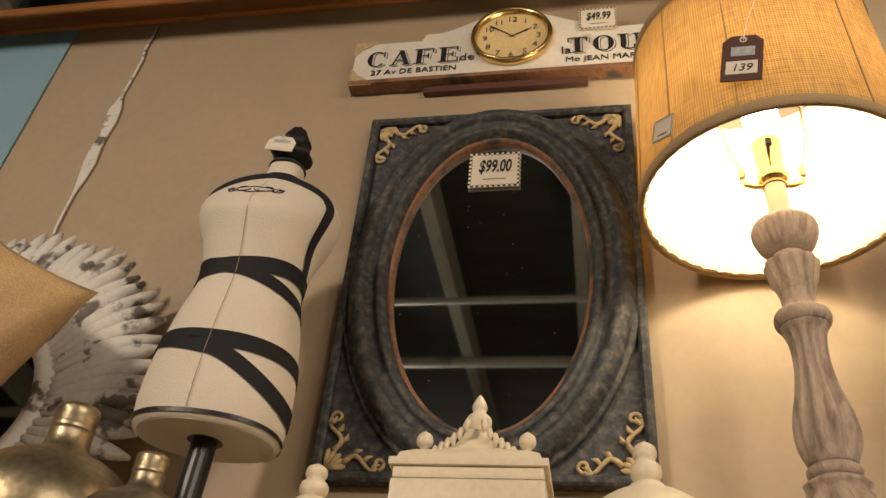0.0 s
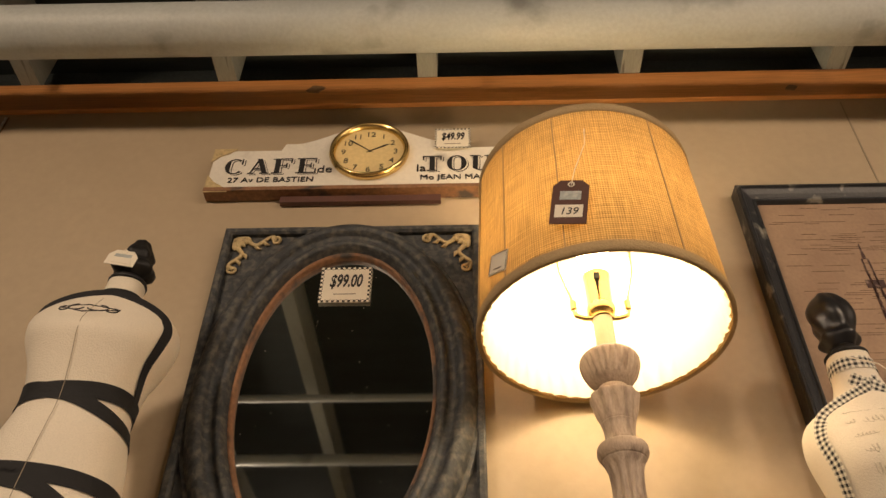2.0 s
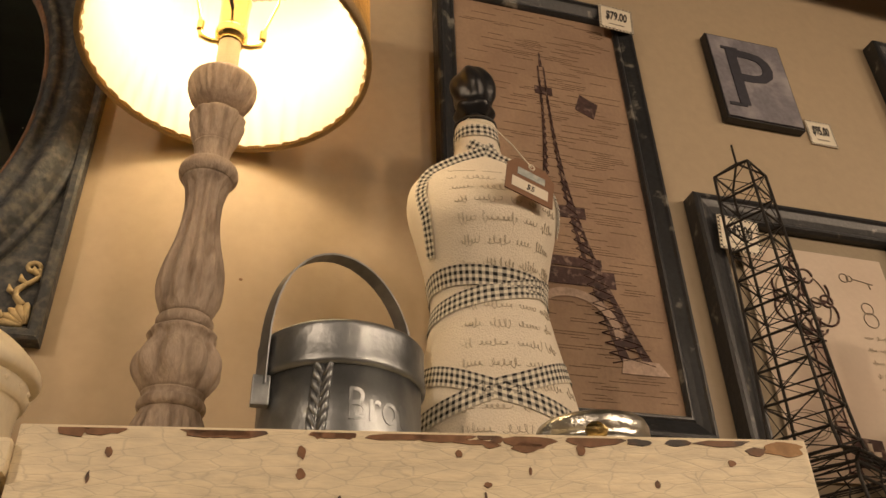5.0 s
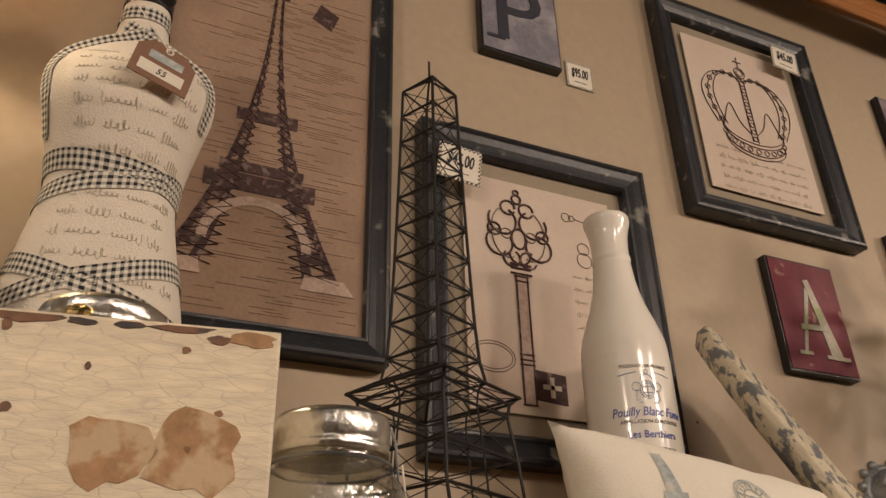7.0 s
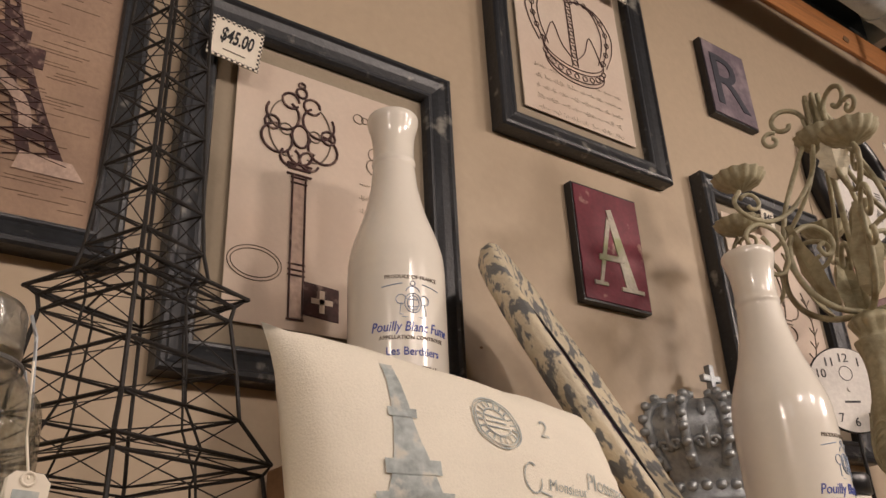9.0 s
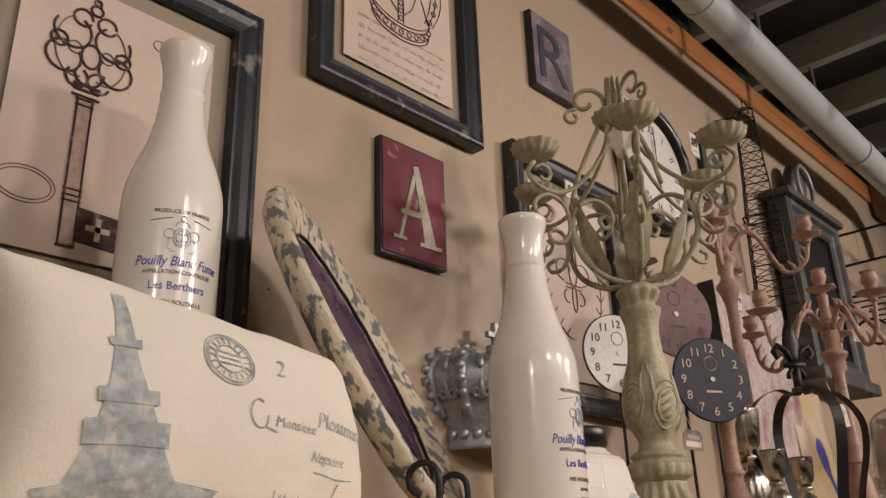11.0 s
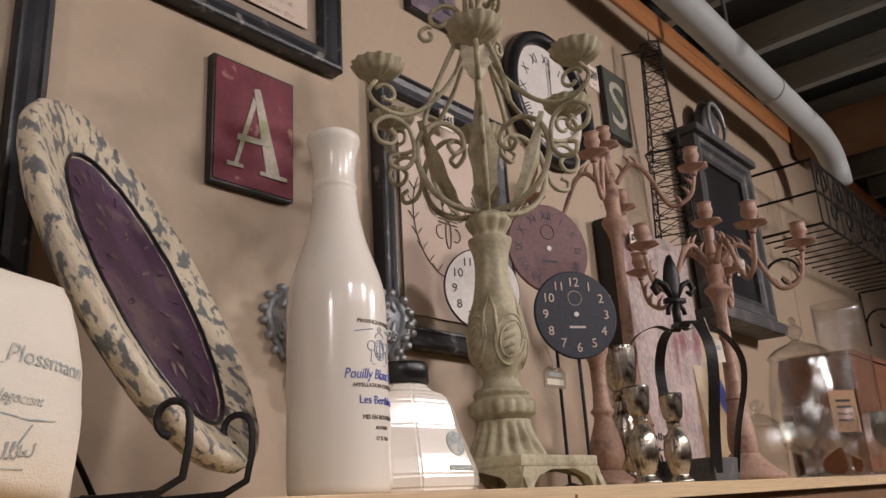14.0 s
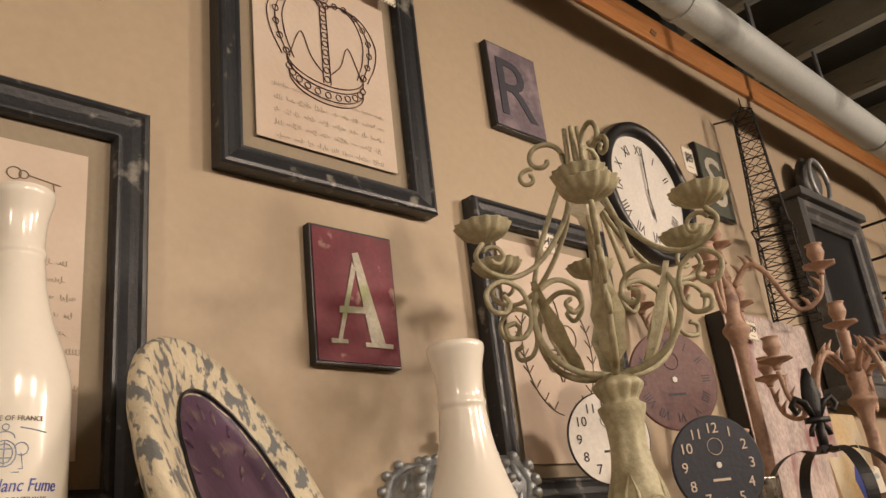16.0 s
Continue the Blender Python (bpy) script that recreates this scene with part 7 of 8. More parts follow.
part("body", loft(bmesh.new(), [half_ring(r, r * 0.82, z) for z, r in CROWN], closed=False), M["greymetal"], gc, "bulging cast body", smooth=True)
for k in range(7):
    a = math.pi * k / 6
    part("arch", tube(bmesh.new(), [crown_at(5 + 0.5 * i, a, 0.003) for i in range(13)], 0.0085, 8), M["greymetal"], gc, "raised arch", smooth=True)
    for i in range(7):
        part("bead", lathe(smooth_profile([(0.001, -0.008), (0.008, -0.004), (0.008, 0.004), (0.001, 0.008)], 3), 10), M["greymetal"], gc, smooth=True, loc=crown_at(5.6 + 0.85 * i, a, 0.014))
for k in range(6):
    a = math.pi * (k + 0.5) / 6
    u = Vector((-math.sin(a), -math.cos(a), 0)).normalized()
    c = crown_at(6.4, a, 0.004)
    up = (crown_at(7.4, a, 0.004) - c).normalized()
    bm = bmesh.new()
    for q in (-1, 1):
        tube(bm, spiral(c + u * q * 0.010, 0.010, 0.003, 90 - 90 * q, 90 + 330 * q, u, up, 16), 0.0038, 6)
    tube(bm, [c - up * 0.012, c + up * 0.010, c + up * 0.028], [0.004, 0.006, 0.002], 7)
    tube(bm, [crown_at(8 + 0.25 * i, a, 0.002) for i in range(6)], [0.003, 0.006, 0.007, 0.007, 0.006, 0.003], 7)
    part("fleur", bm, M["greymetal"], gc, "raised fleur ornament", smooth=True)
    for da in (-0.13, 0.13):
        part("jewel", lathe(smooth_profile([(0.001, -0.009), (0.008, -0.005), (0.008, 0.005), (0.001, 0.009)], 3), 10), M["greymetal"], gc, "round cast jewel", smooth=True, loc=crown_at(2.5, a + da, 0.001))
part("cross", joined(boxed(-0.006, 0.006, -0.042, -0.030, 0.168, 0.245, bevel=0.002), boxed(-0.024, 0.024, -0.041, -0.031, 0.214, 0.226, bevel=0.002), boxed(-0.014, 0.014, -0.044, -0.028, 0.168, 0.186, bevel=0.004)), M["greymetal"], gc)

# white jug with black cap
jug = thing("white_jug", (2.022, 0.825, SHELF), "white glazed tapered jug with a black screw cap", "jug", size=(1, 1, 1))
bm = bmesh.new()
rings = []
for r, z in ((0.118, 0.0), (0.126, 0.005), (0.128, 0.022), (0.118, 0.045), (0.098, 0.085), (0.088, 0.117), (0.080, 0.129), (0.040, 0.136), (0.034, 0.146)):
    rings.append([(r * math.cos(a) * (1.0 if i % 2 else 1.06), r * (0.632 if r > 0.05 else 0.95) * math.sin(a), z) for i, a in enumerate([2 * math.pi * (j + 0.5) / 8 for j in range(8)])])
loft(bm, rings)
bmesh.ops.bevel(bm, geom=[e for e in bm.edges], offset=0.003, segments=2, affect="EDGES")
part("body", bm, M["bottle"], jug, smooth=False)
part("cap", lathe([(0.0365, 0.1465), (0.0365, 0.170), (0.034, 0.174), (0.02, 0.175)], 36, wave=lambda z, a, r: r * (1 + 0.010 * math.cos(30 * a))), M["black"], jug, "ribbed black cap", smooth=True)
for name, bm, at, tilt in (("badge", tube(bmesh.new(), [(0, 0.0004, 0), (0, -0.0006, 0)], 0.017, 24), (0.030, -0.0645, 0.062), -16.3), ("printed_line", boxed(-0.024, 0.024, -0.0006, 0.0004, -0.003, 0.003), (0.030, -0.0737, 0.030), -14.2)):
    ob = part(name, bm, M["greyblue"], jug, "pale blue print", loc=at)
    ob.rotation_euler = (radians(tilt), 0, 0)

# ---- sage candelabra ----
cand = thing("candelabra", (2.270, 0.842, SHELF), "tall antiqued sage candelabra with scrolled iron arms", "candelabra", size=(1.05, 1.05, 1.035))
bm = bmesh.new()
o = 0.098
part("plinth", boxed(-o, o, -o, o, 0.030, 0.046, bevel=0.004), M["sage"], cand)
for k in range(4):
    bm = bmesh.new()
    a0 = math.pi / 2 * k
    c, s = math.cos(a0), math.sin(a0)
    out = [(-0.095, 0.030), (-0.108, 0.0), (-0.078, 0.0), (-0.065, 0.016), (-0.03, 0.026), (0.03, 0.026), (0.065, 0.016), (0.078, 0.0), (0.108, 0.0), (0.095, 0.030)]
    sheet(bm, out, -0.100, -0.086)
    bmesh.ops.transform(bm, matrix=pose(0, 0, 0, 0, 0, 90 * k), verts=bm.verts)
    part("foot_apron", bm, M["sage"], cand)
part("fluted_base", lathe(smooth_profile([(0.0626, 0.0462), (0.0592, 0.056), (0.0452, 0.085), (0.0400, 0.104)], 6), 96, wave=flutes(16, 0.14, 0.048, 0.104)), M["sage"], cand, smooth=True)
part("beaded_ring", lathe(smooth_profile([(0.0383, 0.1042), (0.0487, 0.114), (0.0496, 0.130), (0.0400, 0.138), (0.0435, 0.146), (0.0383, 0.152)], 5), 96, wave=lambda z, a, r: r * (1 + (0.07 * abs(math.sin(9 * a)) if 0.110 < z < 0.134 else 0))), M["sage"], cand, "ring of raised beads", smooth=True)
vase_prof = smooth_profile([(0.0331, 0.1522), (0.0275, 0.166), (0.0330, 0.182), (0.0425, 0.202), (0.0455, 0.222), (0.0425, 0.252), (0.0365, 0.284), (0.0305, 0.315), (0.0275, 0.345), (0.0290, 0.370), (0.0345, 0.390), (0.0357, 0.398)], 6)
vase = part("vase", lathe(vase_prof, 96, wave=lambda z, a, r: r * (1 + (0.03 * math.sin(8 * a) * math.sin((z - 0.29) / 0.10 * math.pi) if 0.29 < z < 0.39 else 0))), M["sage"], cand, "carved vase-shaped stem", smooth=True)


def on_vase(a, z, out=0.0):
    rr = float(np.interp(z, [q[1] for q in vase_prof], [q[0] for q in vase_prof])) + out
    return Vector((rr * math.cos(a), rr * math.sin(a), z))


for k in range(4):
    a = math.pi / 2 * k - 1.95
    for s in (1.0, 0.72):
        part("carved_oval", tube(bmesh.new(), [on_vase(a + 0.62 * s * math.cos(q) + 0.14 * math.sin(q), 0.226 + 0.040 * s * math.sin(q), 0.0005) for q in [2 * math.pi * i / 24 for i in range(25)]], 0.0026 * s, 6), M["sage"], vase, smooth=True)
    for d in (-0.022, -0.009, 0.004, 0.017):
        part("carved_rib", tube(bmesh.new(), [on_vase(a - 0.34, 0.226 + d - 0.008), on_vase(a, 0.226 + d, 0.0012), on_vase(a + 0.34, 0.226 + d + 0.010)], [0.001, 0.0034, 0.001], 6), M["sage"], vase, smooth=True)
    b = a + math.pi / 4
    for d in (-1, 1):
        part("carved_leaf", tube(bmesh.new(), [on_vase(b + d * 0.10, 0.188), on_vase(b + d * 0.26, 0.235, 0.001), on_vase(b + d * 0.22, 0.272, 0.001), on_vase(b, 0.300)], [0.002, 0.0038, 0.003, 0.001], 6), M["sage"], vase, smooth=True)
part("capital", lathe(smooth_profile([(0.0348, 0.3982), (0.0261, 0.406), (0.0313, 0.418), (0.0365, 0.430), (0.0296, 0.440), (0.0174, 0.448)], 5), 96, wave=leaves(10, 0.14, 0.40, 0.44)), M["sage"], cand, smooth=True)
part("centre_rod", tube(bmesh.new(), [(0, 0, 0.445), (0, 0, 0.84), (0, 0, 0.875)], [0.006, 0.005, 0.004], 8), M["sage"], cand, smooth=True)
tc = radians(-142.5)


def radial(a, r, z):
    return Vector((r * math.cos(a), r * math.sin(a), z))


def shell_cup(r, h):
    return lathe(smooth_profile([(0.006, 0.0), (0.014, 0.004), (r * 0.75, h * 0.45), (r, h), (r * 0.9, h * 0.9), (r * 0.55, h * 0.42), (0.004, 0.006)], 4), 72, wave=lambda z, a, q: q * (1 + 0.05 * math.cos(14 * a)))


for k in range(6):
    a = tc + math.pi / 3 * k
    u = Vector((math.cos(a), math.sin(a), 0))
    up = Vector((0, 0, 1))
    line = [radial(a, r * 1.13, z - 0.010 * min(1, r / 0.1)) for r, z in smooth_profile([(0.011, 0.872), (0.016, 0.790), (0.034, 0.712), (0.078, 0.646), (0.125, 0.614), (0.162, 0.620), (0.180, 0.644), (0.168, 0.668)], 6)]
    arm = part("arm", tube(bmesh.new(), line, 0.0042, 8), M["sage"], cand, "sweeping iron arm", smooth=True)
    bowl = [radial(a, r * 1.13, z - 0.010 * min(1, r / 0.1)) for r, z in smooth_profile([(0.010, 0.447), (0.052, 0.457), (0.090, 0.488), (0.108, 0.535), (0.100, 0.584), (0.068, 0.606), (0.038, 0.592), (0.032, 0.566), (0.047, 0.551), (0.057, 0.566), (0.048, 0.574)], 5)]
    part("scroll", tube(bmesh.new(), bowl, [0.0056 - 0.002 * i / len(bowl) for i in range(len(bowl))], 8), M["sage"], arm, "scrolled iron arm", smooth=True)
    outer = [radial(a, r * 1.13, z - 0.010 * min(1, r / 0.1)) for r, z in smooth_profile([(0.148, 0.584), (0.140, 0.570), (0.150, 0.556), (0.168, 0.562), (0.172, 0.588), (0.148, 0.606), (0.120, 0.590), (0.112, 0.548), (0.124, 0.520), (0.146, 0.518), (0.150, 0.534), (0.138, 0.540)], 5)]
    part("scroll", tube(bmesh.new(), outer, 0.0040, 7), M["sage"], arm, smooth=True)
    part("loop", tube(bmesh.new(), spiral(radial(a, 0.172, 0.635), 0.020, 0.008, 20, 330, u, up, 20), 0.0036, 7), M["sage"], arm, smooth=True)
    cup = part("shell_cup", shell_cup(0.043, 0.028), M["sage"], arm, "fluted shell candle cup", smooth=True)
    cup.location = radial(a, 0.186, 0.658)
    lf = bmesh.new()
    pts = [radial(a, 0.060 + 0.012 * i, 0.455 + 0.013 * i + 0.003 * i * i) for i in range(6)]
    sd = Vector((-u.y, u.x, 0))
    rows = []
    for s in (-1, 0, 1):
        rows.append([p + sd * (s * 0.020 * math.sin((i + 0.6) / 6.2 * math.pi) * (1 + 0.3 * (i % 2))) - u * (0.006 * abs(s)) for i, p in enumerate(pts)])
    loft(lf, rows, closed=False)
    part("leaf", lf, M["sage"], arm, "beaten iron leaf")
for k in range(3):
    a = tc + 2 * math.pi / 3 * k + 0.5
    u = Vector((math.cos(a), math.sin(a), 0))
    line = [radial(a, r, z) for r, z in smooth_profile([(0.102, 0.600), (0.085, 0.66), (0.052, 0.735), (0.028, 0.785), (0.020, 0.81)], 6)]
    st = part("stay", tube(bmesh.new(), line, 0.0045, 7), M["sage"], cand, smooth=True)
    sc = [radial(a, r, z) for r, z in ((0.018, 0.80), (0.022, 0.825))] + spiral(radial(a, 0.055, 0.825), 0.034, 0.008, 180, -160, u, (0, 0, 1), 24)
    part("top_scroll", tube(bmesh.new(), sc, 0.0046, 7), M["sage"], st, smooth=True)
    part("top_scroll", tube(bmesh.new(), spiral(radial(a, 0.082, 0.795), 0.018, 0.005, 120, -260, u, (0, 0, 1), 18), 0.004, 7), M["sage"], st, smooth=True)
part("top_shell", shell_cup(0.046, 0.034), M["sage"], cand, "fluted shell at the top", smooth=True, loc=(0, 0, 0.755))
lf = bmesh.new()
for s in (-1, 1):
    rows = []
    for j in range(3):
        rows.append([radial(tc, 0.052 - 0.004 * j, 0.0) + Vector((-math.sin(tc), math.cos(tc), 0)) * (s * j * 0.011 * math.sin((i + 0.5) / 9 * math.pi) * (1 + 0.35 * (i % 2))) + Vector((0, 0, 0.67 + 0.011 * i)) for i in range(9)])
    loft(lf, rows, closed=False)
part("front_leaf", lf, M["leafcream"], cand, "pale cream leaf")
hang_tag((2.52, 0.90, 1.565), 0.05, 0.04, M["mount"], "", (0, 4, -20), "grey printed card hanging among the stands", [(0, 0.01, 0.04), (0.0, 0.03, 0.07)])


# ---- clock dials on stands ----
def dial_stand(loc, r, face, ink, roman, turn, label, rim=None, skip=()):
    """A round dial on a thin rod with a small foot; loc: the dial's centre."""
    t = thing("dial_stand", (loc[0], loc[1], SHELF), label, "clock dial", "clock dials on stands", (0, 0, turn))
    z = loc[2] - SHELF
    d = clock_face(t, r, face, ink, roman, size=0.27 if roman else 0.30, loc=(0, 0, z), skip=skip)
    part("rod", tube(bmesh.new(), [(0, 0.006, 0.006), (0, 0.006, z)], 0.0035, 8), M["darkmetal"], t, "thin black rod")
    part("foot", lathe(smooth_profile([(0.045, 0.0), (0.045, 0.004), (0.02, 0.008), (0.004, 0.014)], 3), 24), M["darkmetal"], t, "black foot")
    part("edge", tube(bmesh.new(), [(r * math.cos(a), 0.001, z + r * math.sin(a)) for a in [2 * math.pi * i / 48 for i in range(49)]], 0.0028, 6), rim or face, t)
    part("hub", tube(bmesh.new(), [(0, -0.004, z), (0, -0.002, z)], r * 0.06, 12), M["dialwhite"], t, "pale centre hole")
    part("seconds_ring", tube(bmesh.new(), [(r * 0.17 * math.cos(a), -0.0024, z + r * 0.38 + r * 0.17 * math.sin(a)) for a in [2 * math.pi * i / 24 for i in range(25)]], 0.0007, 4), ink, t)
    part("maker_mark", boxed(-r * 0.2, r * 0.2, -0.0028, -0.0021, z - r * 0.32, z - r * 0.27), ink, t)
    return t


dial_stand((2.472, 1.020, 1.756), 0.084, M["dialwhite"], M["ink"], False, -24, "white clock dial with a black edge on a thin stand", M["black"])
dial_stand((2.635, 0.960, 1.860), 0.098, M["dialred"], M["letter_p"], True, -24, "faded plum clock dial with roman numerals on a thin stand")
dial_stand((2.537, 0.850, 1.680), 0.084, M["dialnavy"], M["print"], False, -32, "navy clock dial with cream numerals on a thin stand")


# ---- brown candelabra with leafy arms ----
def turned_candelabra(loc, height, arms, turn, label, R=0.17, droop=0.05, cup_z=0.06):
    t = thing("candelabra", loc, label, "candelabra", "brown candelabra", (0, 0, turn), size=(1.05, 1.05, 1.08))
    h = height
    part("foot", lathe(smooth_profile([(0.075, 0.0), (0.078, 0.010), (0.062, 0.022), (0.042, 0.040), (0.030, 0.055)], 4), 40), M["rust"], t, smooth=True)
    prof = [(0.026, 0.0552), (0.030, 0.075), (0.027, 0.11), (0.019, 0.16), (0.024, 0.168), (0.018, 0.175), (0.015, 0.24), (0.013, h * 0.72), (0.019, h * 0.80), (0.030, h * 0.84), (0.016, h * 0.87), (0.020, h * 0.93), (0.014, h)]
    part("column", lathe(smooth_profile(prof, 5), 48), M["rust"], t, "turned column", smooth=True)

    def socket(parent, p):
        c = part("candle_cup", lathe(smooth_profile([(0.007, -0.010), (0.011, 0.0), (0.034, 0.010), (0.028, 0.013), (0.011, 0.015), (0.015, 0.028), (0.018, 0.036), (0.015, 0.050), (0.018, 0.056), (0.011, 0.056)], 4), 36, wave=lambda z, a, r: r * (1 + 0.07 * math.cos(6 * a) if r > 0.022 else 1)), M["rust"], parent, "turned candle cup with a drip pan", smooth=True)
        c.location = p
    for k in range(arms):
        a = 2 * math.pi * k / arms
        u = Vector((math.cos(a), math.sin(a), 0))
        line = [radial(a, r, z) for r, z in smooth_profile([(0.016, h - 0.02), (R * 0.28, h + 0.020), (R * 0.45, h - 0.005), (R * 0.68, h - droop), (R * 0.92, h - droop + 0.014), (R, h + cup_z - 0.012)], 6)]
        arm = part("arm", tube(bmesh.new(), line, [0.0068 - 0.0022 * i / len(line) for i in range(len(line))], 8), M["rust"], t, "leafy curved arm", smooth=True)
        for i in range(3, len(line) - 3, 3):
            p = line[i]
            part("leaf_barb", tube(bmesh.new(), [p, p + Vector((0, 0, 0.014)) - u * 0.004, p + Vector((0, 0, 0.027)) - u * 0.016], [0.006, 0.0045, 0.001], 5), M["rust"], arm, smooth=True)
        socket(arm, radial(a, R, h + cup_z))
    socket(t, Vector((0, 0, h + 0.07)))
    part("upper_stem", lathe(smooth_profile([(0.016, h), (0.011, h + 0.03), (0.013, h + 0.062)], 4), 24), M["rust"], t, smooth=True)
    return t


turned_candelabra((2.955, 0.965, SHELF), 0.70, 4, 20, "brown wooden candelabra with leafy arms and turned cups", R=0.195, droop=0.095, cup_z=-0.025)
turned_candelabra((3.075, 0.780, SHELF), 0.485, 5, 12, "pinkish brown candelabra with five leafy arms", R=0.195, droop=0.085, cup_z=0.0)
hang_tag((3.130, 0.735, 1.855), 0.022, 0.045, M["paper"], "", (0, 6, -30), "small white tag on a string", [(0, 0.01, 0.04), (0.005, 0.02, 0.06)])

# strap crown planter with fleur-de-lis
sc = thing("strap_lantern", (2.940, 0.830, SHELF), "black iron strap crown with a fleur-de-lis finial", "lantern", size=(0.97, 0.97, 0.91))
part("pan", boxed(-0.065, 0.065, -0.065, 0.065, 0.0, 0.055, bevel=0.003), M["greywood"], sc, "grey metal base box")
for k in range(4):
    a = math.pi / 2 * k + 0.85
    sd = Vector((-math.sin(a), math.cos(a), 0))
    line = [radial(a, r, z) for r, z in smooth_profile([(0.085, 0.02), (0.105, 0.12), (0.138, 0.23), (0.140, 0.30), (0.105, 0.355), (0.055, 0.378), (0.020, 0.368), (0.006, 0.385)], 6)]
    bm = bmesh.new()
    loft(bm, [[p + sd * w for p in line] for w in (-0.0125, 0.0125)] + [[p + sd * w + radial(a, 0.003, 0) for p in line] for w in (0.0125, -0.0125)], closed=False)
    part("strap", bm, M["darkmetal"], sc, "flat black strap")
bm = bmesh.new()
box(bm, -0.005, 0.005, -0.005, 0.005, 0.375, 0.42)
for q in (-1, 1):
    tube(bm, [(q * x, 0, z) for x, z in ((0.004, 0.425), (0.016, 0.450), (0.030, 0.458), (0.038, 0.446), (0.032, 0.434), (0.025, 0.440))], [0.005, 0.008, 0.007, 0.006, 0.005, 0.004], 8, flat=0.7)
    tube(bm, [(q * x, 0, z) for x, z in ((0.004, 0.420), (0.014, 0.408), (0.016, 0.398))], 0.004, 8)
loft(bm, [form_ring(z, rx, 0.006, k=14, power=2) for z, rx in ((0.42, 0.006), (0.44, 0.012), (0.462, 0.017), (0.485, 0.012), (0.505, 0.003))])
box(bm, -0.018, 0.018, -0.006, 0.006, 0.418, 0.427)
bmesh.ops.transform(bm, matrix=pose(0, 0, 0.378, 0, 0, -30) @ Matrix.Scale(1.45, 4) @ Matrix.Translation((0, 0, -0.378)), verts=bm.verts)
part("fleur_finial", bm, M["darkmetal"], sc, "black fleur-de-lis", smooth=True)
hang_tag((2.92, 0.740, 1.63), 0.028, 0.05, M["paper"], "", (0, -6, -30), "small white tag tied to the iron strap", [(0, 0.01, 0.04), (0.01, 0.03, 0.08)])


def mercury_stick(loc, s, label="ribbed mercury glass candlestick with a dark rim"):
    t = thing("candlestick", loc, label, "candlestick", "mercury glass candlesticks")
    rib = lambda z, a, r: r * (1 + 0.035 * math.cos(18 * a))
    part("base", lathe([(r * s * 0.76, z * s) for r, z in smooth_profile([(0.030, 0.0), (0.032, 0.006), (0.020, 0.016), (0.026, 0.030), (0.034, 0.055), (0.030, 0.085), (0.018, 0.100), (0.014, 0.106)], 4)], 60, wave=rib), M["mercury"], t, smooth=True)
    part("knop", lathe([(r * s * 0.76, z * s) for r, z in smooth_profile([(0.014, 0.1062), (0.020, 0.112), (0.014, 0.118)], 3)], 32), M["mercury"], t, smooth=True)
    part("cup", lathe([(r * s * 0.76, z * s) for r, z in smooth_profile([(0.015, 0.1182), (0.024, 0.130), (0.028, 0.150), (0.030, 0.172), (0.028, 0.173), (0.024, 0.150), (0.004, 0.135)], 4)], 60, wave=rib), M["mercury"], t, smooth=True)
    part("rim", tube(bmesh.new(), [(0.0224 * s * math.cos(a), 0.0224 * s * math.sin(a), 0.173 * s) for a in [2 * math.pi * i / 28 for i in range(29)]], 0.0014, 6), M["darkmetal"], t)
    return t


mercury_stick((2.625, 0.79, SHELF), 1.03)
mercury_stick((2.765, 0.79, SHELF), 1.0)
mercury_stick((2.835, 0.935, SHELF), 1.72, "tall ribbed mercury glass candlestick behind the shorter pair")

stick = thing("wooden_candlestick", (2.690, 0.905, SHELF), "brown turned wooden candlestick on a round foot", "candlestick")
part("foot", lathe(smooth_profile([(0.052, 0.0), (0.054, 0.010), (0.040, 0.022), (0.026, 0.034)], 4), 32), M["rust"], stick, smooth=True)
part("column", lathe(smooth_profile([(0.024, 0.0342), (0.034, 0.060), (0.030, 0.095), (0.018, 0.135), (0.024, 0.150), (0.017, 0.165), (0.016, 0.240), (0.026, 0.275), (0.018, 0.300), (0.016, 0.370)], 5), 36), M["rust"], stick, "turned column", smooth=True)
part("drip_pan", lathe(smooth_profile([(0.016, 0.3702), (0.040, 0.380), (0.042, 0.388), (0.020, 0.386)], 3), 32), M["rust"], stick, smooth=True)

# canvases leaning against the wall
cv = thing("abstract_canvas", (3.490, 1.122, SHELF), "tall pink and grey abstract canvas leaning on the wall", "canvas", turn=(-1, 0, 0))
part("stretcher", boxed(-0.25, 0.25, 0.0, 0.050, 0.0, 0.765, bevel=0.002), M["black"], cv, "black painted canvas edges")
part("painting", boxed(-0.249, 0.249, -0.0025, -0.0003, 0.001, 0.764), M["canvas"], cv)
price_card((3.35, 1.115, 2.07), 0.055, 0.055, "$79", (0, 4, 0))
cv = thing("bird_canvas", (3.80, 1.09, SHELF), "ochre canvas painted with a blue bird leaning on the wall", "canvas", turn=(-6, 0, 0))
part("stretcher", boxed(-0.15, 0.15, 0.0, 0.025, 0.0, 0.50, bevel=0.002), M["pine"], cv)
part("painting", boxed(-0.149, 0.149, -0.0025, -0.0003, 0.001, 0.499), M["ochre"], cv)
part("bird", sheet(bmesh.new(), [(-0.02, 0.30), (0.01, 0.34), (0.045, 0.33), (0.06, 0.28), (0.05, 0.22), (0.085, 0.12), (0.06, 0.13), (0.03, 0.20), (0.0, 0.24)], -0.0036, -0.0027), M["blueink"], cv, "blue painted bird")
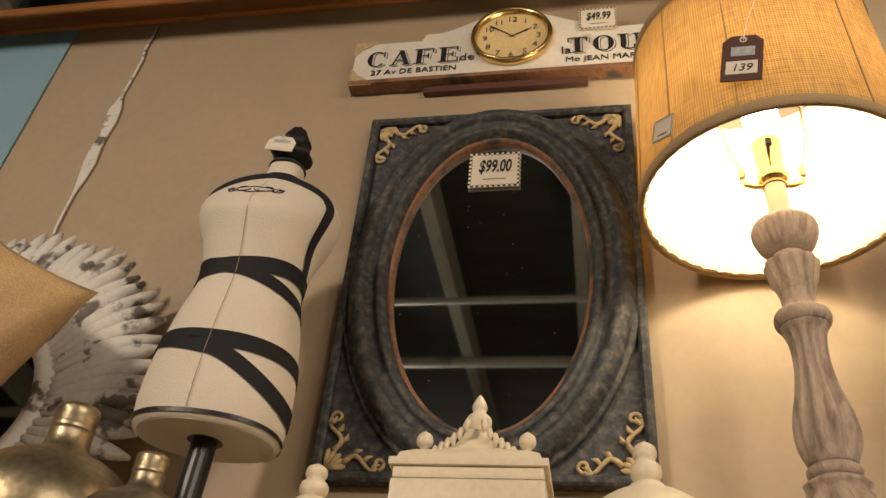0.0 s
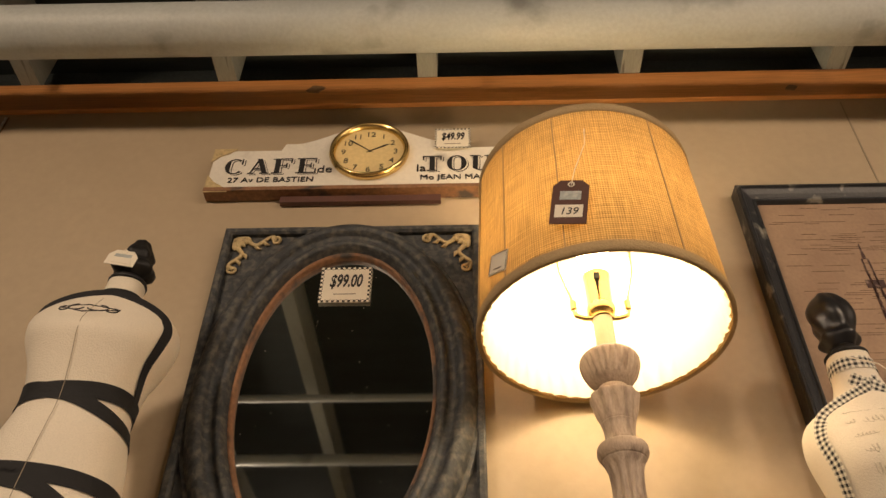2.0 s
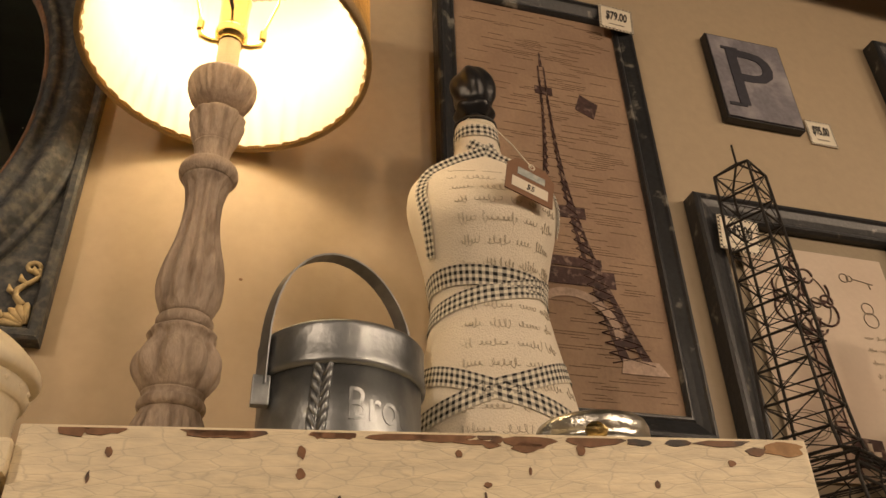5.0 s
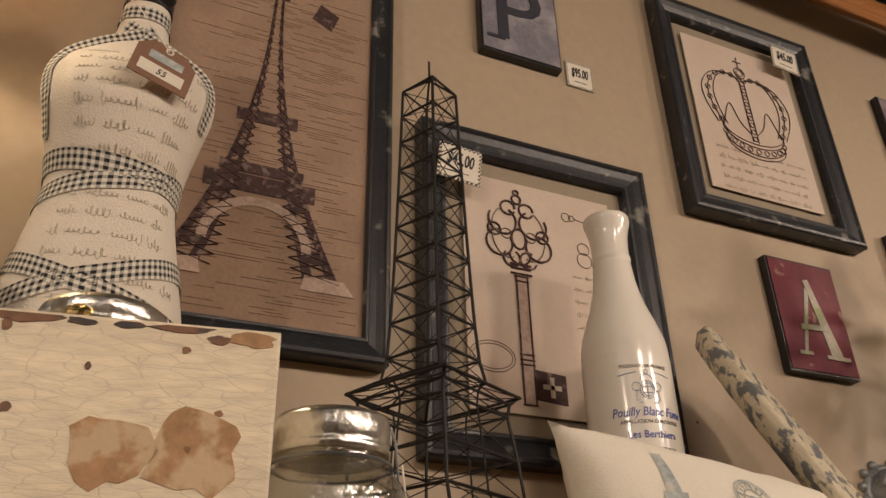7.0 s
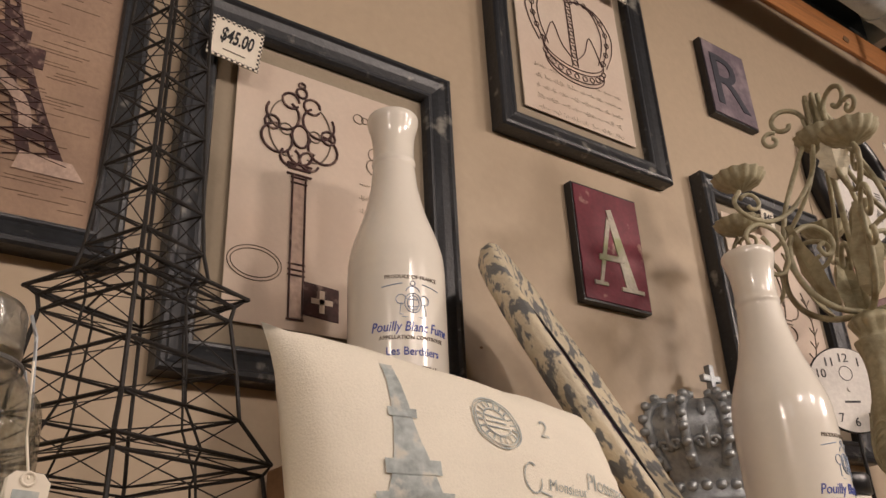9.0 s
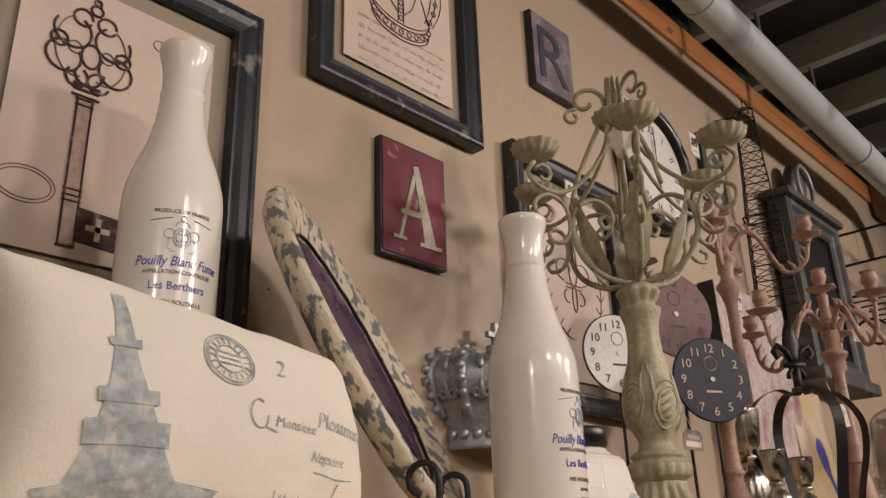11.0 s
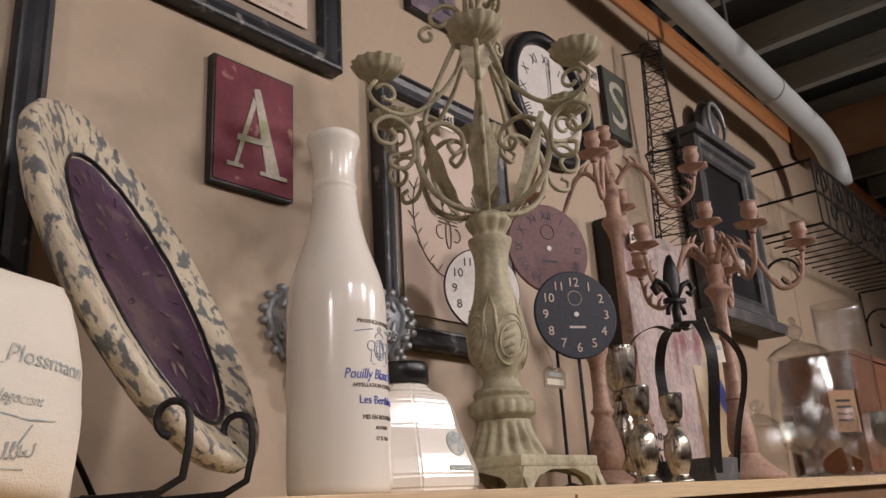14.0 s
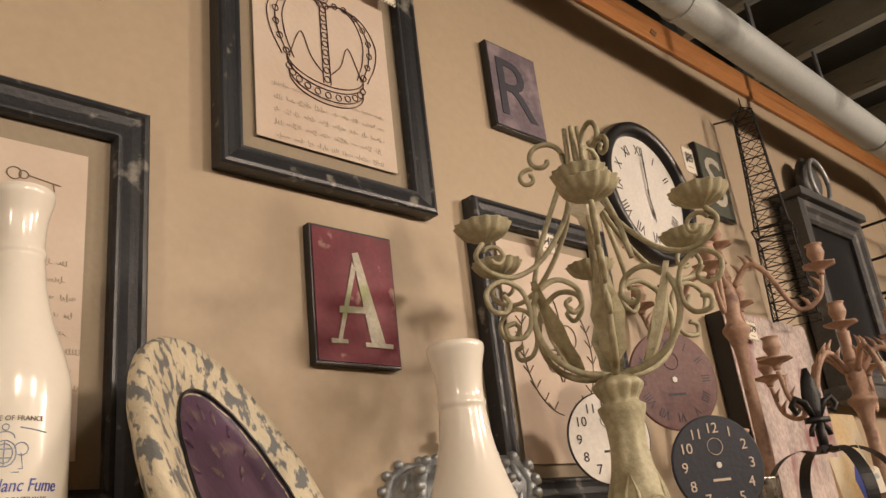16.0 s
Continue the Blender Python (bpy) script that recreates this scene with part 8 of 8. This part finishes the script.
bag = thing("paper_parcel", (2.97, 0.985, SHELF), "brown kraft paper parcel with black lettering", "parcel", turn=(-8, 0, -12))
part("parcel", cushion(0.17, 0.19, 0.07, 12, seed=13), M["kraft"], bag, smooth=True)
bm = bmesh.new()
for i in range(4):
    b2 = scribble(0.09, 300 + i, 0.016, 0.0016)
    bmesh.ops.transform(b2, matrix=Matrix.Translation((0.01, -0.037, 0.05 + 0.028 * i)), verts=b2.verts)
    bm = joined(bm, b2)
part("print", bm, M["ink"], bag, "black unreadable print")


# ---- glassware at the far end ----
def vessel(name, loc, prof, label, category, wall=0.003, group="glassware", extra=None):
    t = thing(name, loc, label, category, group)
    p = smooth_profile(prof, 4)
    inner_p = [(max(r - wall, 0.001), z + wall * 0.3) for r, z in p[::-1] if r > wall * 2]
    part("bowl", lathe(p + inner_p, 40), M["glass"], t, smooth=True)
    if extra:
        for nm, q in extra:
            q = smooth_profile(q, 4)
            part(nm, lathe(q + [(max(r - wall, 0.0006), z - wall * 0.3) for r, z in q[::-1] if r > wall * 2], 36), M["glass"], t, "clear glass " + nm, smooth=True)
    return t


vessel("apothecary_jar", (3.86, 0.87, SHELF), [(0.060, 0.0), (0.062, 0.006), (0.022, 0.020), (0.016, 0.045), (0.03, 0.065), (0.085, 0.10), (0.108, 0.17), (0.105, 0.26), (0.090, 0.33), (0.086, 0.36)], "tall clear glass apothecary jar with a knobbed lid", "jar",
       extra=[("lid", [(0.090, 0.3625), (0.092, 0.370), (0.070, 0.392), (0.030, 0.410), (0.012, 0.420)]), ("knob", [(0.010, 0.4205), (0.024, 0.440), (0.022, 0.460), (0.008, 0.474), (0.014, 0.484), (0.002, 0.496)])])
card = thing("kraft_label", (3.805, 0.752, SHELF + 0.185), "brown kraft label tied on the jar", "label", turn=(0, 0, -35))
part("card", boxed(-0.045, 0.045, -0.001, 0.001, -0.06, 0.06), M["kraft"], card)
part("print", joined(*[boxed(-0.025, 0.025, -0.0018, -0.0012, z, z + 0.007) for z in (-0.03, -0.012, 0.008, 0.026)]), M["ink"], card)
vessel("hurricane_glass", (4.12, 0.80, SHELF), [(0.014, 0.0505), (0.05, 0.075), (0.070, 0.12), (0.078, 0.40), (0.080, 0.56)], "tall clear glass hurricane vase", "vase",
       extra=[("foot", [(0.050, 0.0), (0.052, 0.006), (0.018, 0.02), (0.014, 0.05)])])
for gx, gy, s in ((3.42, 0.73, 0.95), (3.56, 0.80, 1.1), (3.68, 0.73, 1.0), (3.95, 0.72, 1.0), (4.02, 0.96, 1.1), (4.28, 0.74, 1.0), (4.45, 0.80, 1.2)):
    vessel("goblet", (gx, gy, SHELF), [(0.038 * s, 0.0), (0.038 * s, 0.004 * s), (0.010 * s, 0.014 * s), (0.007 * s, 0.05 * s), (0.012 * s, 0.075 * s), (0.034 * s, 0.10 * s), (0.042 * s, 0.14 * s), (0.038 * s, 0.185 * s)], "clear stemmed drinking glass standing on the shelf", "goblet", 0.002, "goblets")
vessel("lidded_jar", (3.44, 0.87, SHELF), [(0.045, 0.0), (0.055, 0.01), (0.060, 0.07), (0.056, 0.12), (0.046, 0.14)], "small clear glass jar with a ball-topped lid", "jar",
       extra=[("lid", [(0.050, 0.1425), (0.048, 0.15), (0.02, 0.17), (0.008, 0.176), (0.018, 0.19), (0.016, 0.205), (0.001, 0.212)])])
crate = thing("brown_box", (4.93, 1.02, SHELF), "brown wooden box behind the glassware", "box")
part("body", boxed(-0.30, 0.22, -0.10, 0.14, 0.0, 0.46, bevel=0.004), M["brownwood"], crate)
part("lid", boxed(-0.31, 0.23, -0.11, 0.145, 0.4605, 0.48, bevel=0.003), M["brownwood"], crate)

# ---- wall: second wire tower, charcoal clock case, scroll rack ----
lv = [(0.0, 0.062), (0.055, 0.060), (0.11, 0.058), (0.165, 0.056), (0.22, 0.054), (0.26, 0.053), (0.285, 0.060), (0.295, 0.050), (0.35, 0.046), (0.41, 0.042), (0.47, 0.039), (0.53, 0.036), (0.59, 0.034), (0.65, 0.032), (0.70, 0.031)]
wire_tower((3.61, 1.09, 2.12), lv, "black wire tower ornament hung on the wall", 18, r=0.0026, thin=0.0013, dense=False)
part("wall_hook", tube(bmesh.new(), [(0.01, 0.036, 0.70), (0.02, 0.10, 0.71)], 0.003, 6), M["wire"], [o for o in scene.objects if o.name.startswith("wire_tower")][-1])

wcase = thing("case_clock", (4.15, WALL - 0.002, 2.272), "charcoal wooden wall clock case with a rounded pediment", "clock")
part("backboard", boxed(-0.22, 0.22, -0.05, 0.0, -0.31, 0.30, bevel=0.003), M["greywood"], wcase)
rail_frame(wcase, -0.26, 0.26, -0.33, 0.32, [(0, -0.02), (0, -0.09), (0.012, -0.10), (0.03, -0.098), (0.04, -0.085), (0.055, -0.08), (0.065, -0.085), (0.075, -0.075), (0.075, -0.05)], M["greywood"])
part("glass_door", boxed(-0.185, 0.185, -0.062, -0.058, -0.255, 0.245), M["black"], wcase, "dark glazed door")
part("cornice", boxed(-0.29, 0.29, -0.12, 0.0, -0.375, -0.3305, bevel=0.008), M["greywood"], wcase)
part("cornice", boxed(-0.28, 0.28, -0.115, 0.0, 0.3205, 0.35, bevel=0.006), M["greywood"], wcase)
part("pediment", lathe(smooth_profile([(0.06, 0.3505), (0.05, 0.375), (0.075, 0.42), (0.08, 0.46), (0.05, 0.52), (0.02, 0.545)], 4), 32, squash=0.45), M["greywood"], wcase, "rounded carved pediment", smooth=True, loc=(0, -0.045, 0))
bm = tube(bmesh.new(), [(0.075 * math.cos(a), -0.085, 0.44 + 0.085 * math.sin(a)) for a in [2 * math.pi * i / 30 for i in range(31)]], 0.009, 8)
part("medallion_ring", bm, M["greymetal"], wcase, smooth=True)

rack = thing("scroll_rack", (5.20, WALL - 0.003, 2.35), "black wire rack with scrolled brackets on the wall", "rack")
for z in (0.0, 0.14, 0.28):
    part("rail", tube(bmesh.new(), [(-0.6, -0.01, z), (-0.6, -0.28, z), (0.9, -0.28, z), (0.9, -0.01, z)], 0.006, 7), M["wire"], rack)
for k in range(16):
    x = -0.6 + 0.1 * k
    part("bar", tube(bmesh.new(), [(x, -0.01, 0.0), (x, -0.28, 0.0), (x, -0.28, 0.28)], 0.004, 6), M["wire"], rack)
for k in range(7):
    x = -0.5 + 0.22 * k
    part("scroll", joined(tube(bmesh.new(), spiral((x, -0.285, 0.20), 0.075, 0.015, 200, -220, (1, 0, 0), (0, 0, 1), 22), 0.005, 6), tube(bmesh.new(), spiral((x + 0.09, -0.285, 0.08), 0.06, 0.012, 20, 400, (1, 0, 0), (0, 0, 1), 20), 0.005, 6)), M["wire"], rack)
for x in (-0.6, 0.9):
    part("bracket", tube(bmesh.new(), [(x, -0.005, 0.0), (x, -0.01, -0.30)] + [tuple(p) for p in spiral((x, -0.10, -0.18), 0.09, 0.02, 180, -160, (0, -1, 0), (0, 0, 1), 20)], 0.006, 7), M["wire"], rack)

# ---- shop spotlights overhead ----
for eye_, aim_, power_ in SPOTS:
    t = thing("spotlight", eye_, "small black ceiling spotlight", "spotlight", "ceiling spotlights")
    m = look(eye_, aim_)
    t.matrix_world = m
    part("housing", lathe([(0.052, 0.01), (0.056, 0.012), (0.056, 0.13), (0.03, 0.15), (0.0488, 0.125), (0.0488, 0.012)], 28), M["black"], t, smooth=True)
    part("lens", lathe([(0.048, 0.075), (0.001, 0.0765)], 24), M["headglow"], t, "glowing lens")
    st = Vector((0, 0, 0.15))
    inv = m.inverted()
    part("arm", tube(bmesh.new(), [st, inv @ (Vector(eye_) + Vector((0, -0.10, 0.12))), inv @ Vector((eye_[0], eye_[1] - 0.10, CEIL))], 0.008, 8), M["black"], t)
